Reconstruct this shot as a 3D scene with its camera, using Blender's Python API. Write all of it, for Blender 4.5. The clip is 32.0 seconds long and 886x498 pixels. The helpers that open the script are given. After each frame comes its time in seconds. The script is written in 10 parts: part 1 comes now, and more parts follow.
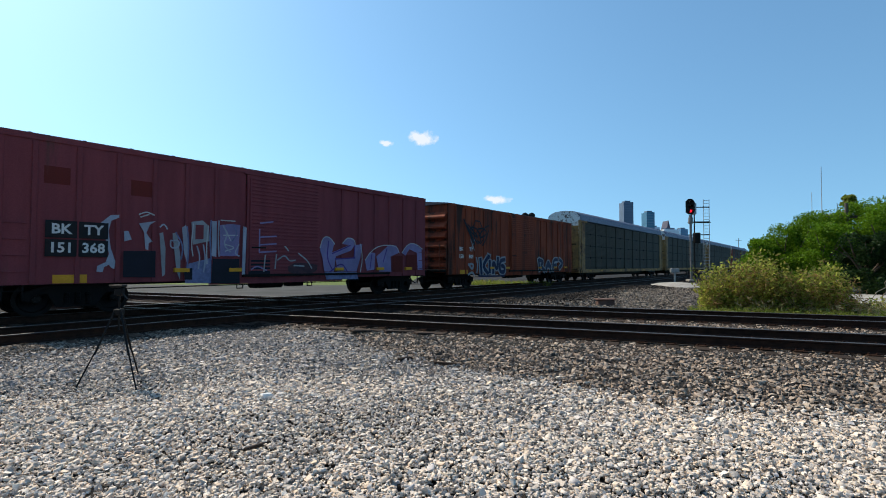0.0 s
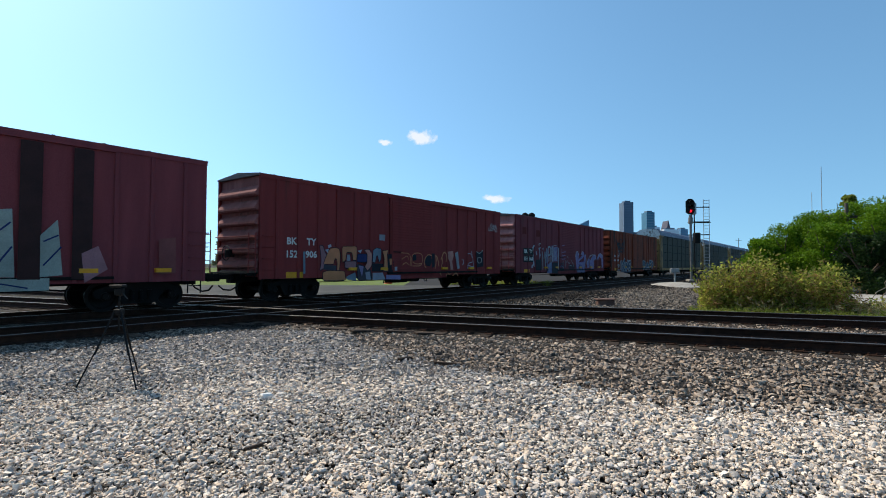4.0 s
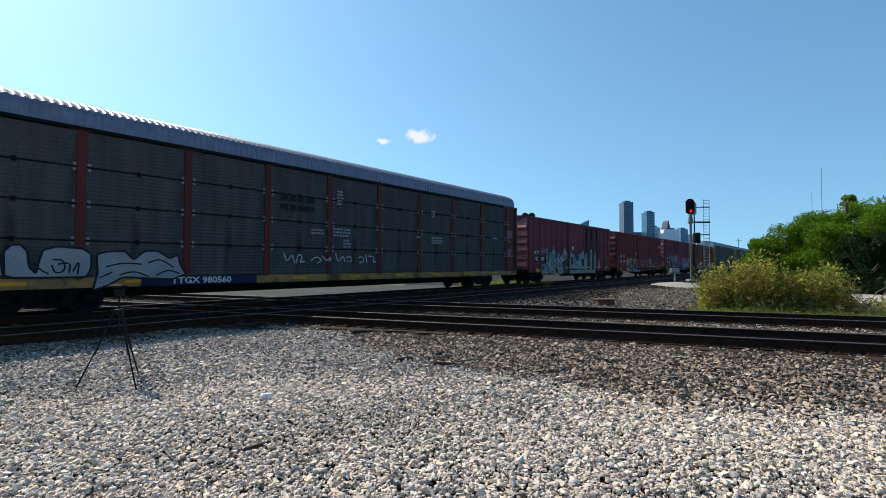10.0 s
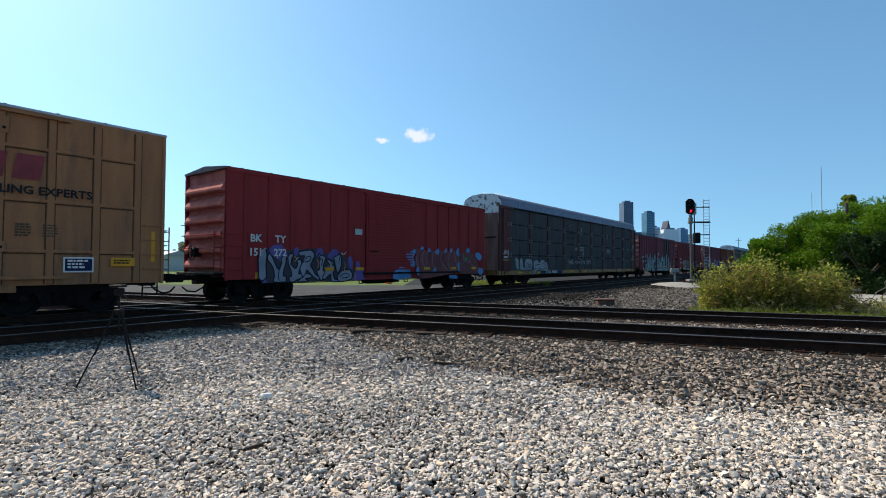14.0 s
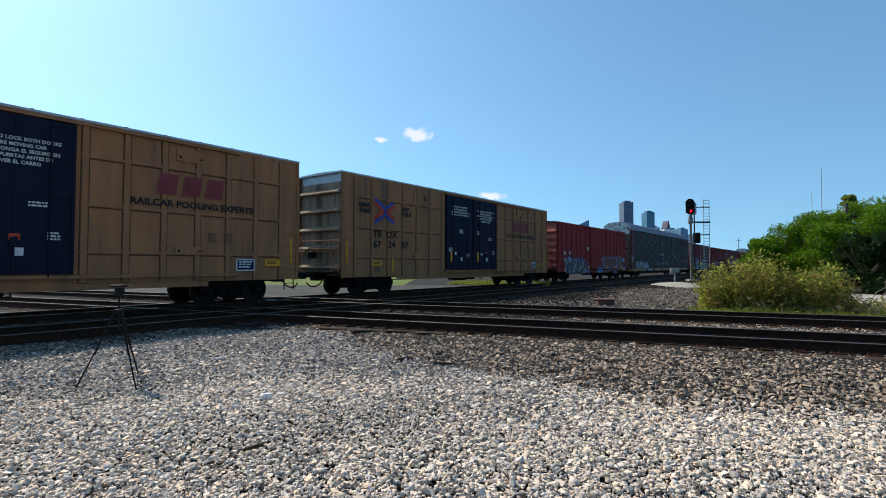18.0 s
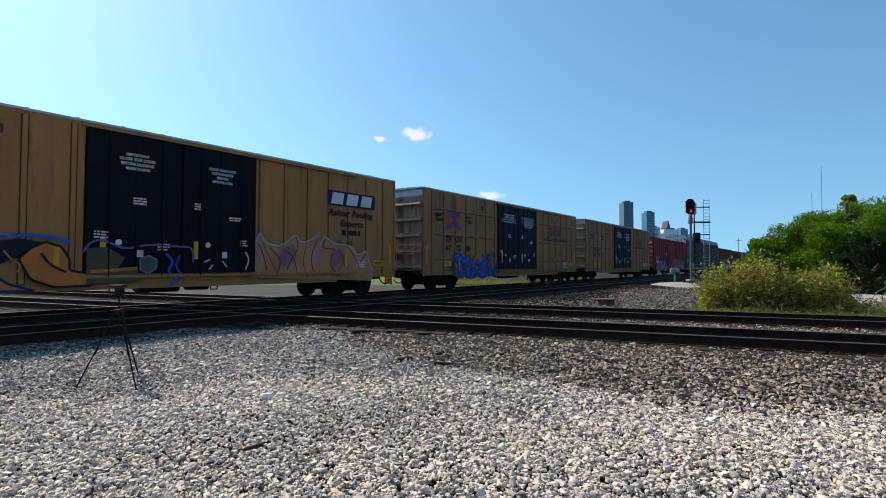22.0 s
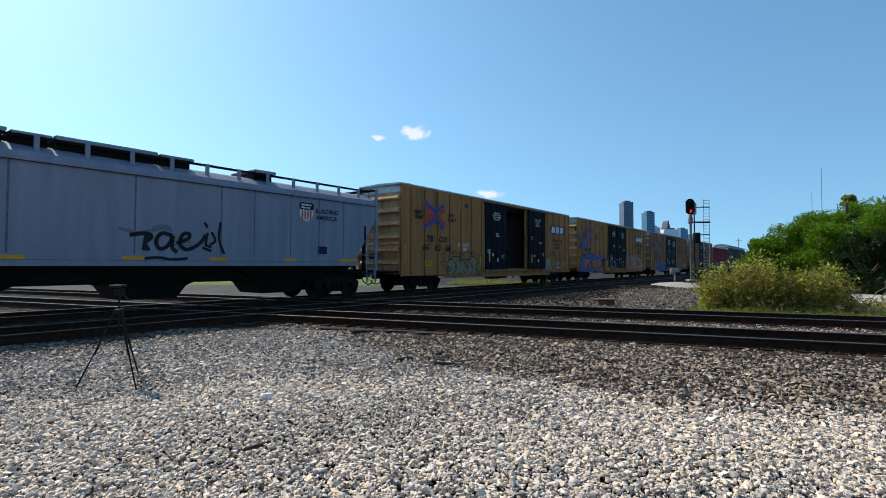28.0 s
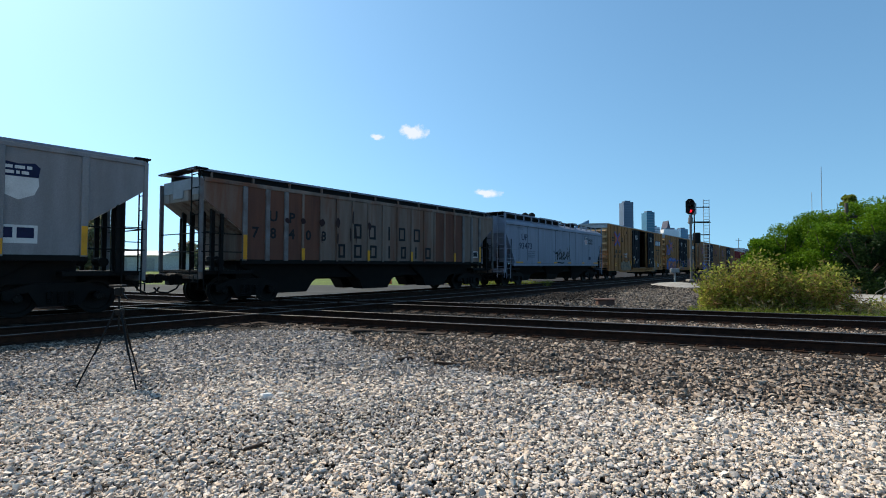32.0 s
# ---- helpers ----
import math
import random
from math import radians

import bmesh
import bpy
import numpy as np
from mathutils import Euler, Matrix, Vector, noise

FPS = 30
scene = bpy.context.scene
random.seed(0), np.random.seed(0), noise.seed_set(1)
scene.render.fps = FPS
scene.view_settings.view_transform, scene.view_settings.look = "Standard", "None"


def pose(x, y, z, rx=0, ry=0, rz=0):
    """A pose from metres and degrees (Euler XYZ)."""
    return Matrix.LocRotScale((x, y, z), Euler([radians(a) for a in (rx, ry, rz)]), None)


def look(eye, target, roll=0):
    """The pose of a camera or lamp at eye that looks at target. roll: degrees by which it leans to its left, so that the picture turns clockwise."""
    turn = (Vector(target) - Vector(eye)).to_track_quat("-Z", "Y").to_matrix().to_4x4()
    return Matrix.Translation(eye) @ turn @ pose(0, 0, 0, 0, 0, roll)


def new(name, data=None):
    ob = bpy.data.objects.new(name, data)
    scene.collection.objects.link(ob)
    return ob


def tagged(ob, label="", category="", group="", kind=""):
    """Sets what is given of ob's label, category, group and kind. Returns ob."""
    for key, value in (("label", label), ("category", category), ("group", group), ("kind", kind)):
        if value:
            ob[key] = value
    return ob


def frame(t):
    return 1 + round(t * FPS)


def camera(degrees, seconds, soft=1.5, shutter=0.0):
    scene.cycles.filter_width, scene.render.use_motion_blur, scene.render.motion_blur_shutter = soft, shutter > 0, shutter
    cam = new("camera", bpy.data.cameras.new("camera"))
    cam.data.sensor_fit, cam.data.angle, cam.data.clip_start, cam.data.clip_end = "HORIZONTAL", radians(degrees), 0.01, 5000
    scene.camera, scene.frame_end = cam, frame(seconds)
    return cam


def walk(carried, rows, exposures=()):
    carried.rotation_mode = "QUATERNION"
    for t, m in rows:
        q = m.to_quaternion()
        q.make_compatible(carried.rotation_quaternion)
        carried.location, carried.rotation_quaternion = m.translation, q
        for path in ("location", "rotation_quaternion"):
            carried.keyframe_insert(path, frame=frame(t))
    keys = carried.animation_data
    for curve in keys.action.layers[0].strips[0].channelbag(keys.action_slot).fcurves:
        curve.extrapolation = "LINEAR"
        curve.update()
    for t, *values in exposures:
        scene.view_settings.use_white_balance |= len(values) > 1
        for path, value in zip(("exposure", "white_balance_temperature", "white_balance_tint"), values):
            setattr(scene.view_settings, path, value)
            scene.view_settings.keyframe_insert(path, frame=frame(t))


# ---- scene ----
# World: the eye stands over the origin and heads along +y; z = 0 is the top of the rails.
EYE = Vector((0, 0, 1.365))
PITCH = radians(1.76)
cam = camera(83.4, 32.0, soft=1.0)
AIM = look(EYE, EYE + Vector((0, math.cos(PITCH), math.sin(PITCH))), 0.19)
walk(cam, [(0.0, AIM), (32.0, AIM)], exposures=[(0.0, 0.0), (32.0, 0.0)])

# ---- plan ----
TRAIN_TURN = 37.33                                  # heading of the train's line, degrees to the right of +y
CROSS_TURN = -68.75                                 # heading of the crossing line
TD = Vector((math.sin(radians(TRAIN_TURN)), math.cos(radians(TRAIN_TURN)), 0))
TL = Vector((-TD.y, TD.x, 0))                       # to the left of the train, away from the eye
CD = Vector((math.sin(radians(CROSS_TURN)), math.cos(radians(CROSS_TURN)), 0))
CN = Vector((CD.y, -CD.x, 0))                       # across the crossing line, away from the eye
TRACK_TRAIN, TRACK_NEAR = 17.09, 13.05               # distances from the eye to the lines' centres
TRACK_CROSS_A, TRACK_CROSS_B = 11.63, 16.02
TRAIN_RZ, CROSS_RZ = 90 - TRAIN_TURN, 90 - CROSS_TURN
GROUND_Z = -0.25
GAUGE = 1.505


def along(u, w=TRACK_TRAIN, z=0.0):
    """A place beside the train's line: u metres along it, w metres from the eye."""
    p = TD * u + TL * w
    return Vector((p.x, p.y, z))


def travelled(t):
    return 6.33788 * t - 0.003233 * t * t + 0.00034544 * t ** 3


# ---- light ----
SUN_WAY = Vector((-0.80, 0.60, 0)).normalized()
SUN_UP = radians(46.5)
world = bpy.data.worlds.new("world")
scene.world = world
world.use_nodes = True
wn = world.node_tree
sky = wn.nodes.new("ShaderNodeTexSky")
sky.sky_type, sky.sun_disc = "NISHITA", False
sky.sun_elevation = SUN_UP
sky.sun_rotation = math.atan2(SUN_WAY.x, SUN_WAY.y)
sky.air_density, sky.dust_density, sky.ozone_density = 1.0, 0.8, 2.7
tint = wn.nodes.new("ShaderNodeMixRGB")
tint.blend_type, tint.inputs[0].default_value, tint.inputs[2].default_value = "MULTIPLY", 1.0, (0.80, 1.08, 1.085, 1)
wide = wn.nodes.new("ShaderNodeTexCoord")
raised = wn.nodes.new("ShaderNodeVectorMath")
raised.operation, raised.inputs[1].default_value, raised.inputs[2].default_value = "MULTIPLY_ADD", (1, 1, 0.72), (0, 0, 0.145)     # clear air: the deep blue comes down to the horizon
wn.links.new(wide.outputs["Generated"], raised.inputs[0])
wn.links.new(raised.outputs[0], sky.inputs[0])
wn.links.new(sky.outputs[0], tint.inputs[1])
wn.links.new(tint.outputs[0], wn.nodes["Background"].inputs[0])
wn.nodes["Background"].inputs[1].default_value = 0.162
sun = new("sun", bpy.data.lights.new("sun", "SUN"))
sun.data.energy, sun.data.angle, sun.data.color = 5.0, radians(0.55), (1.0, 0.89, 0.72)
sun_from = SUN_WAY * math.cos(SUN_UP) + Vector((0, 0, math.sin(SUN_UP)))
sun.matrix_world = look(sun_from * 60, (0, 0, 0))
# ---- materials ----
def surface(name, base, second=None, rough=0.7, metal=0.0, scale=3.0, grain=40.0, mix=0.5, bump=0.15,
            stretch=(1, 1, 1), third=None, third_at=0.6, third_scale=1.2, spread=0.0, island=False, depth=0.01, scuff=None, scuff_at=0.66):
    """A painted or mineral surface: two colours mixed by large noise, fine grain, bump, and stains of a third colour."""
    m = bpy.data.materials.new(name)
    m.use_nodes = True
    n, l = m.node_tree.nodes, m.node_tree.links
    b = n["Principled BSDF"]
    b.inputs["Roughness"].default_value, b.inputs["Metallic"].default_value = rough, metal
    b.inputs["Specular IOR Level"].default_value = 0.18
    second = second or tuple(c * 0.72 for c in base)
    tex = n.new("ShaderNodeTexCoord")
    mp = n.new("ShaderNodeMapping")
    mp.inputs["Scale"].default_value = stretch
    l.new(tex.outputs["Object"], mp.inputs[0])
    big, fine = n.new("ShaderNodeTexNoise"), n.new("ShaderNodeTexNoise")
    big.inputs["Scale"].default_value, fine.inputs["Scale"].default_value = scale, grain
    big.inputs["Detail"].default_value, fine.inputs["Detail"].default_value = 5, 3
    l.new(mp.outputs[0], big.inputs["Vector"])
    l.new(tex.outputs["Object"], fine.inputs["Vector"])
    ramp = n.new("ShaderNodeValToRGB")
    ramp.color_ramp.elements[0].position, ramp.color_ramp.elements[1].position = 0.5 - mix * 0.35, 0.5 + mix * 0.35
    ramp.color_ramp.elements[0].color, ramp.color_ramp.elements[1].color = (*second, 1), (*base, 1)
    l.new(big.outputs["Fac"], ramp.inputs[0])
    colour = ramp.outputs[0]
    if third:
        st = n.new("ShaderNodeTexNoise")
        st.inputs["Scale"].default_value, st.inputs["Detail"].default_value = third_scale, 6
        st.inputs["Roughness"].default_value = 0.7
        l.new(mp.outputs[0], st.inputs["Vector"])
        sr = n.new("ShaderNodeValToRGB")
        sr.color_ramp.elements[0].position, sr.color_ramp.elements[1].position = third_at, third_at + 0.12
        l.new(st.outputs["Fac"], sr.inputs[0])
        mx = n.new("ShaderNodeMixRGB")
        l.new(sr.outputs[0], mx.inputs[0])
        l.new(colour, mx.inputs[1])
        mx.inputs[2].default_value = (*third, 1)
        colour = mx.outputs[0]
    if scuff:
        sp = n.new("ShaderNodeMapping")
        sp.inputs["Scale"].default_value = (1.3, 1.3, 6.5)
        l.new(tex.outputs["Object"], sp.inputs[0])
        sn = n.new("ShaderNodeTexNoise")
        sn.inputs["Scale"].default_value, sn.inputs["Detail"].default_value, sn.inputs["Roughness"].default_value = 2.2, 7, 0.68
        l.new(sp.outputs[0], sn.inputs["Vector"])
        cut = n.new("ShaderNodeValToRGB")
        cut.color_ramp.elements[0].position, cut.color_ramp.elements[1].position = scuff_at, scuff_at + 0.03
        l.new(sn.outputs["Fac"], cut.inputs[0])
        ms = n.new("ShaderNodeMixRGB")
        l.new(cut.outputs[0], ms.inputs[0])
        l.new(colour, ms.inputs[1])
        ms.inputs[2].default_value = (*scuff, 1)
        colour = ms.outputs[0]
    gr = n.new("ShaderNodeMixRGB")
    gr.blend_type = "OVERLAY"
    gr.inputs[0].default_value = 0.35
    l.new(colour, gr.inputs[1])
    l.new(fine.outputs["Fac"], gr.inputs[2])
    colour = gr.outputs[0]
    if spread:
        hsv = n.new("ShaderNodeHueSaturation")
        src = n.new("ShaderNodeNewGeometry").outputs["Random Per Island"] if island else n.new("ShaderNodeObjectInfo").outputs["Random"]
        rg = n.new("ShaderNodeMapRange")
        rg.inputs["To Min"].default_value, rg.inputs["To Max"].default_value = 1 - spread, 1 + spread
        l.new(src, rg.inputs[0])
        l.new(rg.outputs[0], hsv.inputs["Value"])
        l.new(colour, hsv.inputs["Color"])
        colour = hsv.outputs[0]
    l.new(colour, b.inputs["Base Color"])
    bp = n.new("ShaderNodeBump")
    bp.inputs["Strength"].default_value, bp.inputs["Distance"].default_value = bump, depth
    l.new(fine.outputs["Fac"], bp.inputs["Height"])
    l.new(bp.outputs[0], b.inputs["Normal"])
    return m


def stony(name, colours, rough=0.9):
    """Loose stones: each island its own colour out of a ramp, with grain."""
    m = surface(name, (0.3, 0.3, 0.3), rough=rough, bump=0.4, grain=90)
    n, l = m.node_tree.nodes, m.node_tree.links
    geo = n.new("ShaderNodeNewGeometry")
    ramp = n.new("ShaderNodeValToRGB")
    ramp.color_ramp.interpolation = "CONSTANT"
    el = ramp.color_ramp.elements
    while len(el) < len(colours):
        el.new(0.5)
    for i, c in enumerate(colours):
        el[i].position, el[i].color = i / len(colours), (*c, 1)
    l.new(geo.outputs["Random Per Island"], ramp.inputs[0])
    fine = n.new("ShaderNodeTexNoise")
    fine.inputs["Scale"].default_value = 60
    mx = n.new("ShaderNodeMixRGB")
    mx.blend_type, mx.inputs[0].default_value = "OVERLAY", 0.4
    l.new(ramp.outputs[0], mx.inputs[1])
    l.new(fine.outputs["Fac"], mx.inputs[2])
    l.new(mx.outputs[0], n["Principled BSDF"].inputs["Base Color"])
    return m


def glowing(name, colour, strength):
    m = bpy.data.materials.new(name)
    m.use_nodes = True
    b = m.node_tree.nodes["Principled BSDF"]
    b.inputs["Base Color"].default_value = (*colour, 1)
    b.inputs["Emission Color"].default_value = (*colour, 1)
    b.inputs["Emission Strength"].default_value = strength
    return m


STREAK = (1.0, 1.0, 0.12)
M = {}
M["maroon_a"] = surface("faded_maroon_paint", (0.20, 0.048, 0.056), (0.155, 0.038, 0.045), 0.85, stretch=STREAK, third=(0.10, 0.045, 0.04), third_at=0.62, scuff=(0.2, 0.1, 0.1), scuff_at=0.73)
M["maroon_b"] = surface("maroon_paint", (0.218, 0.037, 0.035), (0.168, 0.030, 0.029), 0.85, stretch=STREAK, third=(0.101, 0.034, 0.029), third_at=0.62, scuff=(0.056, 0.013, 0.013), scuff_at=0.73)
M["maroon_c"] = surface("brick_red_paint", (0.130, 0.022, 0.018), (0.100, 0.018, 0.015), 0.85, stretch=STREAK, third=(0.12, 0.035, 0.03), third_at=0.64, scuff=(0.05, 0.012, 0.012), scuff_at=0.73)
M["red_h"] = surface("bright_boxcar_red_paint", (0.285, 0.034, 0.034), (0.235, 0.028, 0.028), 0.85, stretch=STREAK, third=(0.15, 0.03, 0.028), third_at=0.66, scuff=(0.07, 0.012, 0.012), scuff_at=0.73)
M["rustbrown"] = surface("rusty_orange_brown_paint", (0.275, 0.056, 0.022), (0.171, 0.035, 0.017), 0.75, stretch=STREAK, third=(0.043, 0.018, 0.013), third_at=0.5, scuff=(0.024, 0.011, 0.008), scuff_at=0.73)
M["patch"] = surface("dark_patch_paint", (0.033, 0.013, 0.013), None, 0.6)
M["black_patch"] = surface("black_patch_paint", (0.012, 0.012, 0.014), None, 0.6)
M["yellow_ttx"] = surface("boxcar_yellow_paint", (0.42, 0.185, 0.062), (0.33, 0.146, 0.054), 0.85, stretch=STREAK, third=(0.2, 0.105, 0.06), third_at=0.55, scuff=(0.03, 0.02, 0.018), scuff_at=0.655)
M["yellow_dull"] = surface("dull_ochre_boxcar_paint", (0.37, 0.165, 0.072), (0.28, 0.128, 0.062), 0.85, stretch=STREAK, third=(0.18, 0.10, 0.065), third_at=0.55, scuff=(0.06, 0.04, 0.03), scuff_at=0.665)
# maroon and red ends, lighter than the sides: grazing sunlight put into the paint
M["end_maroon_sunlit"] = surface("faded_maroon_with_sunlight", (0.500, 0.236, 0.223), (0.338, 0.135, 0.128), 0.8, stretch=STREAK, third=(0.175, 0.081, 0.068), third_at=0.6, third_scale=2.0)
M["end_red_sunlit"] = surface("red_end_paint_with_sunlight", (0.594, 0.180, 0.143), (0.405, 0.105, 0.087), 0.8, stretch=STREAK, third=(0.189, 0.060, 0.053), third_at=0.6, third_scale=2.0)
M["end_ochre"] = surface("dirty_ochre_end_paint", (0.578, 0.357, 0.180), (0.391, 0.228, 0.118), 0.85, stretch=STREAK, third=(0.076, 0.042, 0.025), third_at=0.54, third_scale=2.0)
M["end_silver"] = surface("rust_streaked_dull_end", (0.36, 0.27, 0.19), (0.21, 0.15, 0.11), 0.85, stretch=STREAK, third=(0.12, 0.07, 0.05), third_at=0.52)
M["end_dull"] = surface("dull_maroon_end_paint", (0.30, 0.115, 0.105), (0.20, 0.07, 0.065), 0.85, stretch=STREAK, third=(0.09, 0.05, 0.045), third_at=0.56)
M["hopper_end"] = surface("dusty_pale_end_sheet", (0.50, 0.44, 0.38), (0.34, 0.28, 0.23), 0.9, stretch=STREAK, third=(0.17, 0.10, 0.07), third_at=0.54)
M["dark_seam"] = surface("dark_brown_seam", (0.055, 0.034, 0.022), (0.11, 0.062, 0.036), 0.9, scale=9)
M["hopper_haze"] = surface("thin_grey_overspray", (0.10, 0.12, 0.155), (0.15, 0.18, 0.23), 0.8, scale=12)
M["hopper_seam"] = surface("sooty_grey_weld_seam", (0.075, 0.090, 0.118), (0.12, 0.145, 0.185), 0.8, scale=5)
M["blue_door"] = surface("dark_blue_door_paint", (0.005, 0.007, 0.026), (0.004, 0.005, 0.017), 0.65, stretch=STREAK)
M["black_door"] = surface("blue_black_door_paint", (0.004, 0.004, 0.009), (0.003, 0.003, 0.006), 0.75, stretch=STREAK, third=(0.05, 0.035, 0.03), third_at=0.68)
M["roof_metal"] = surface("galvanised_roof_steel", (0.45, 0.46, 0.48), (0.34, 0.34, 0.36), 0.5, 0.5, third=(0.26, 0.17, 0.12), third_at=0.64)
M["roof_dark"] = surface("dirty_roof_steel", (0.16, 0.12, 0.12), (0.1, 0.07, 0.07), 0.6, 0.2)
M["rack_roof"] = surface("blue_grey_rack_roof", (0.19, 0.20, 0.25), (0.15, 0.155, 0.20), 0.42, 0.5, third=(0.2, 0.17, 0.17), third_at=0.68)
M["rack_panel"] = surface("weathered_grey_screen", (0.084, 0.081, 0.080), (0.058, 0.056, 0.056), 0.9, 0.0, stretch=STREAK, third=(0.045, 0.035, 0.03), third_at=0.6)
M["rack_panel_olive"] = surface("olive_grey_screen", (0.066, 0.055, 0.036), (0.046, 0.038, 0.026), 0.65, 0.1, stretch=STREAK, third=(0.079, 0.050, 0.029), third_at=0.6)
M["rack_end"] = surface("worn_brown_end_door", (0.225, 0.133, 0.109), (0.128, 0.073, 0.061), 0.7, stretch=STREAK, third=(0.240, 0.210, 0.197), third_at=0.6, third_scale=2.0)
M["rack_red"] = surface("rack_post_red", (0.125, 0.024, 0.018), (0.085, 0.018, 0.015), 0.6, stretch=STREAK, third=(0.05, 0.02, 0.016), third_at=0.6)
M["jamb"] = surface("grimy_maroon_door_edge", (0.055, 0.022, 0.020), (0.035, 0.016, 0.015), 0.75, stretch=STREAK)
M["rack_yellow"] = surface("flatcar_sill_yellow", (0.36, 0.195, 0.062), (0.22, 0.130, 0.055), 0.6, third=(0.10, 0.05, 0.03), third_at=0.52)
M["end_peel"] = surface("peeling_end_paint", (0.62, 0.66, 0.66), (0.5, 0.54, 0.55), 0.7, third=(0.07, 0.04, 0.035), third_at=0.5, third_scale=3)
M["grey_hopper"] = surface("pale_grey_hopper_paint", (0.220, 0.244, 0.313), (0.179, 0.199, 0.257), 0.5, stretch=STREAK, third=(0.250, 0.221, 0.234), third_at=0.66)
M["grey_dull"] = surface("dull_grey_hopper_paint", (0.232, 0.229, 0.235), (0.184, 0.179, 0.182), 0.6, stretch=STREAK, third=(0.147, 0.136, 0.131), third_at=0.64)
M["rust_hopper"] = surface("rust_washed_grey_paint", (0.224, 0.170, 0.141), (0.157, 0.110, 0.086), 0.85, stretch=STREAK, third=(0.166, 0.080, 0.052), third_at=0.52, third_scale=0.6)
M["rust_panel"] = surface("rust_brown_panel", (0.155, 0.069, 0.045), (0.101, 0.048, 0.036), 0.85, stretch=STREAK, third=(0.196, 0.089, 0.053), third_at=0.58, third_scale=1.0)
M["rust_post"] = surface("pale_grey_post_paint", (0.189, 0.182, 0.182), (0.126, 0.105, 0.098), 0.7)
M["dark_steel"] = surface("sooty_black_steel", (0.010, 0.009, 0.008), (0.006, 0.006, 0.006), 0.75, 0.2)
M["wheel"] = surface("wheel_steel", (0.015, 0.013, 0.011), (0.009, 0.007, 0.007), 0.6, 0.5)
M["rail_side"] = surface("rusty_rail_web", (0.042, 0.018, 0.010), (0.022, 0.010, 0.006), 0.85, 0.1, scale=6)
M["rail_top"] = surface("worn_rail_head", (0.15, 0.138, 0.13), (0.085, 0.075, 0.07), 0.48, 0.6, scale=8, bump=0.05)
M["tie"] = surface("creosoted_weathered_timber", (0.054, 0.036, 0.027), (0.030, 0.021, 0.015), 0.9, scale=5, stretch=(0.850, 6.800, 6.800), spread=0.3, bump=0.5)
M["white"] = surface("white_stencil_paint", (0.62, 0.62, 0.60), (0.5, 0.5, 0.49), 0.6)
M["black"] = surface("black_stencil_paint", (0.014, 0.014, 0.016), None, 0.6)
M["yellow_mark"] = surface("reflective_yellow", (0.70, 0.32, 0.02), (0.55, 0.25, 0.02), 0.45)
M["red_mark"] = surface("red_marker", (0.5, 0.06, 0.03), None, 0.5)
M["blue_mark"] = surface("blue_emblem_paint", (0.03, 0.07, 0.36), None, 0.5)
M["navy"] = surface("navy_emblem_paint", (0.008, 0.013, 0.055), None, 0.5)
M["maroon_mark"] = surface("faded_maroon_emblem", (0.24, 0.045, 0.05), None, 0.6)
for nm, c in (("g_white", (0.46, 0.47, 0.48)), ("g_mint", (0.27, 0.33, 0.30)), ("g_tan", (0.52, 0.215, 0.095)), ("g_pale", (0.34, 0.36, 0.43)), ("g_lilac", (0.24, 0.20, 0.36)), ("g_purple", (0.10, 0.05, 0.22)),
              ("g_blue", (0.03, 0.10, 0.55)), ("g_sky", (0.10, 0.25, 0.47)), ("g_orange", (0.58, 0.17, 0.035)), ("g_pink", (0.50, 0.22, 0.18)),
              ("g_peach", (0.56, 0.22, 0.105)), ("g_black", (0.012, 0.013, 0.022)), ("g_navy", (0.02, 0.03, 0.12)), ("g_mauve", (0.30, 0.15, 0.17)), ("g_cream", (0.30, 0.24, 0.17)), ("g_moss", (0.075, 0.105, 0.07)), ("g_steel", (0.15, 0.21, 0.26)), ("g_brown", (0.19, 0.060, 0.058)), ("g_slate", (0.060, 0.050, 0.064)), ("g_ash", (0.27, 0.28, 0.33)), ("g_plum", (0.17, 0.085, 0.12)), ("g_azure", (0.05, 0.115, 0.38)), ("g_rust", (0.33, 0.08, 0.03)), ("g_olive", (0.10, 0.075, 0.045)), ("g_dust", (0.30, 0.215, 0.13)), ("g_dusk", (0.03, 0.035, 0.07)), ("g_violet", (0.13, 0.10, 0.30)), ("g_green", (0.03, 0.3, 0.09)), ("g_grey", (0.30, 0.31, 0.33))):
    M[nm] = surface(nm.replace("g_", "spray_paint_"), c, tuple(v * 0.72 for v in c), 0.6, scale=1.6)
M["ply"] = surface("scuffed_white_lining", (0.52, 0.52, 0.50), (0.40, 0.40, 0.38), 0.7, stretch=(0.3, 1, 2.5), third=(0.05, 0.05, 0.05), third_at=0.57, third_scale=1.6)
M["lining"] = surface("dull_grey_lining", (0.30, 0.30, 0.28), (0.22, 0.22, 0.21), 0.8, stretch=(0.3, 1, 2.5), third=(0.12, 0.12, 0.11), third_at=0.6)
M["plank"] = surface("worn_floor_planks", (0.22, 0.16, 0.11), (0.13, 0.09, 0.07), 0.8)
M["gravel"] = stony("pale_crushed_stone", [(0.629, 0.520, 0.425), (0.714, 0.608, 0.507), (0.529, 0.438, 0.360), (0.755, 0.659, 0.561), (0.658, 0.520, 0.393), (0.397, 0.350, 0.309), (0.702, 0.557, 0.429), (0.586, 0.500, 0.429), (0.189, 0.169, 0.150), (0.663, 0.576, 0.501), (0.536, 0.485, 0.458)])
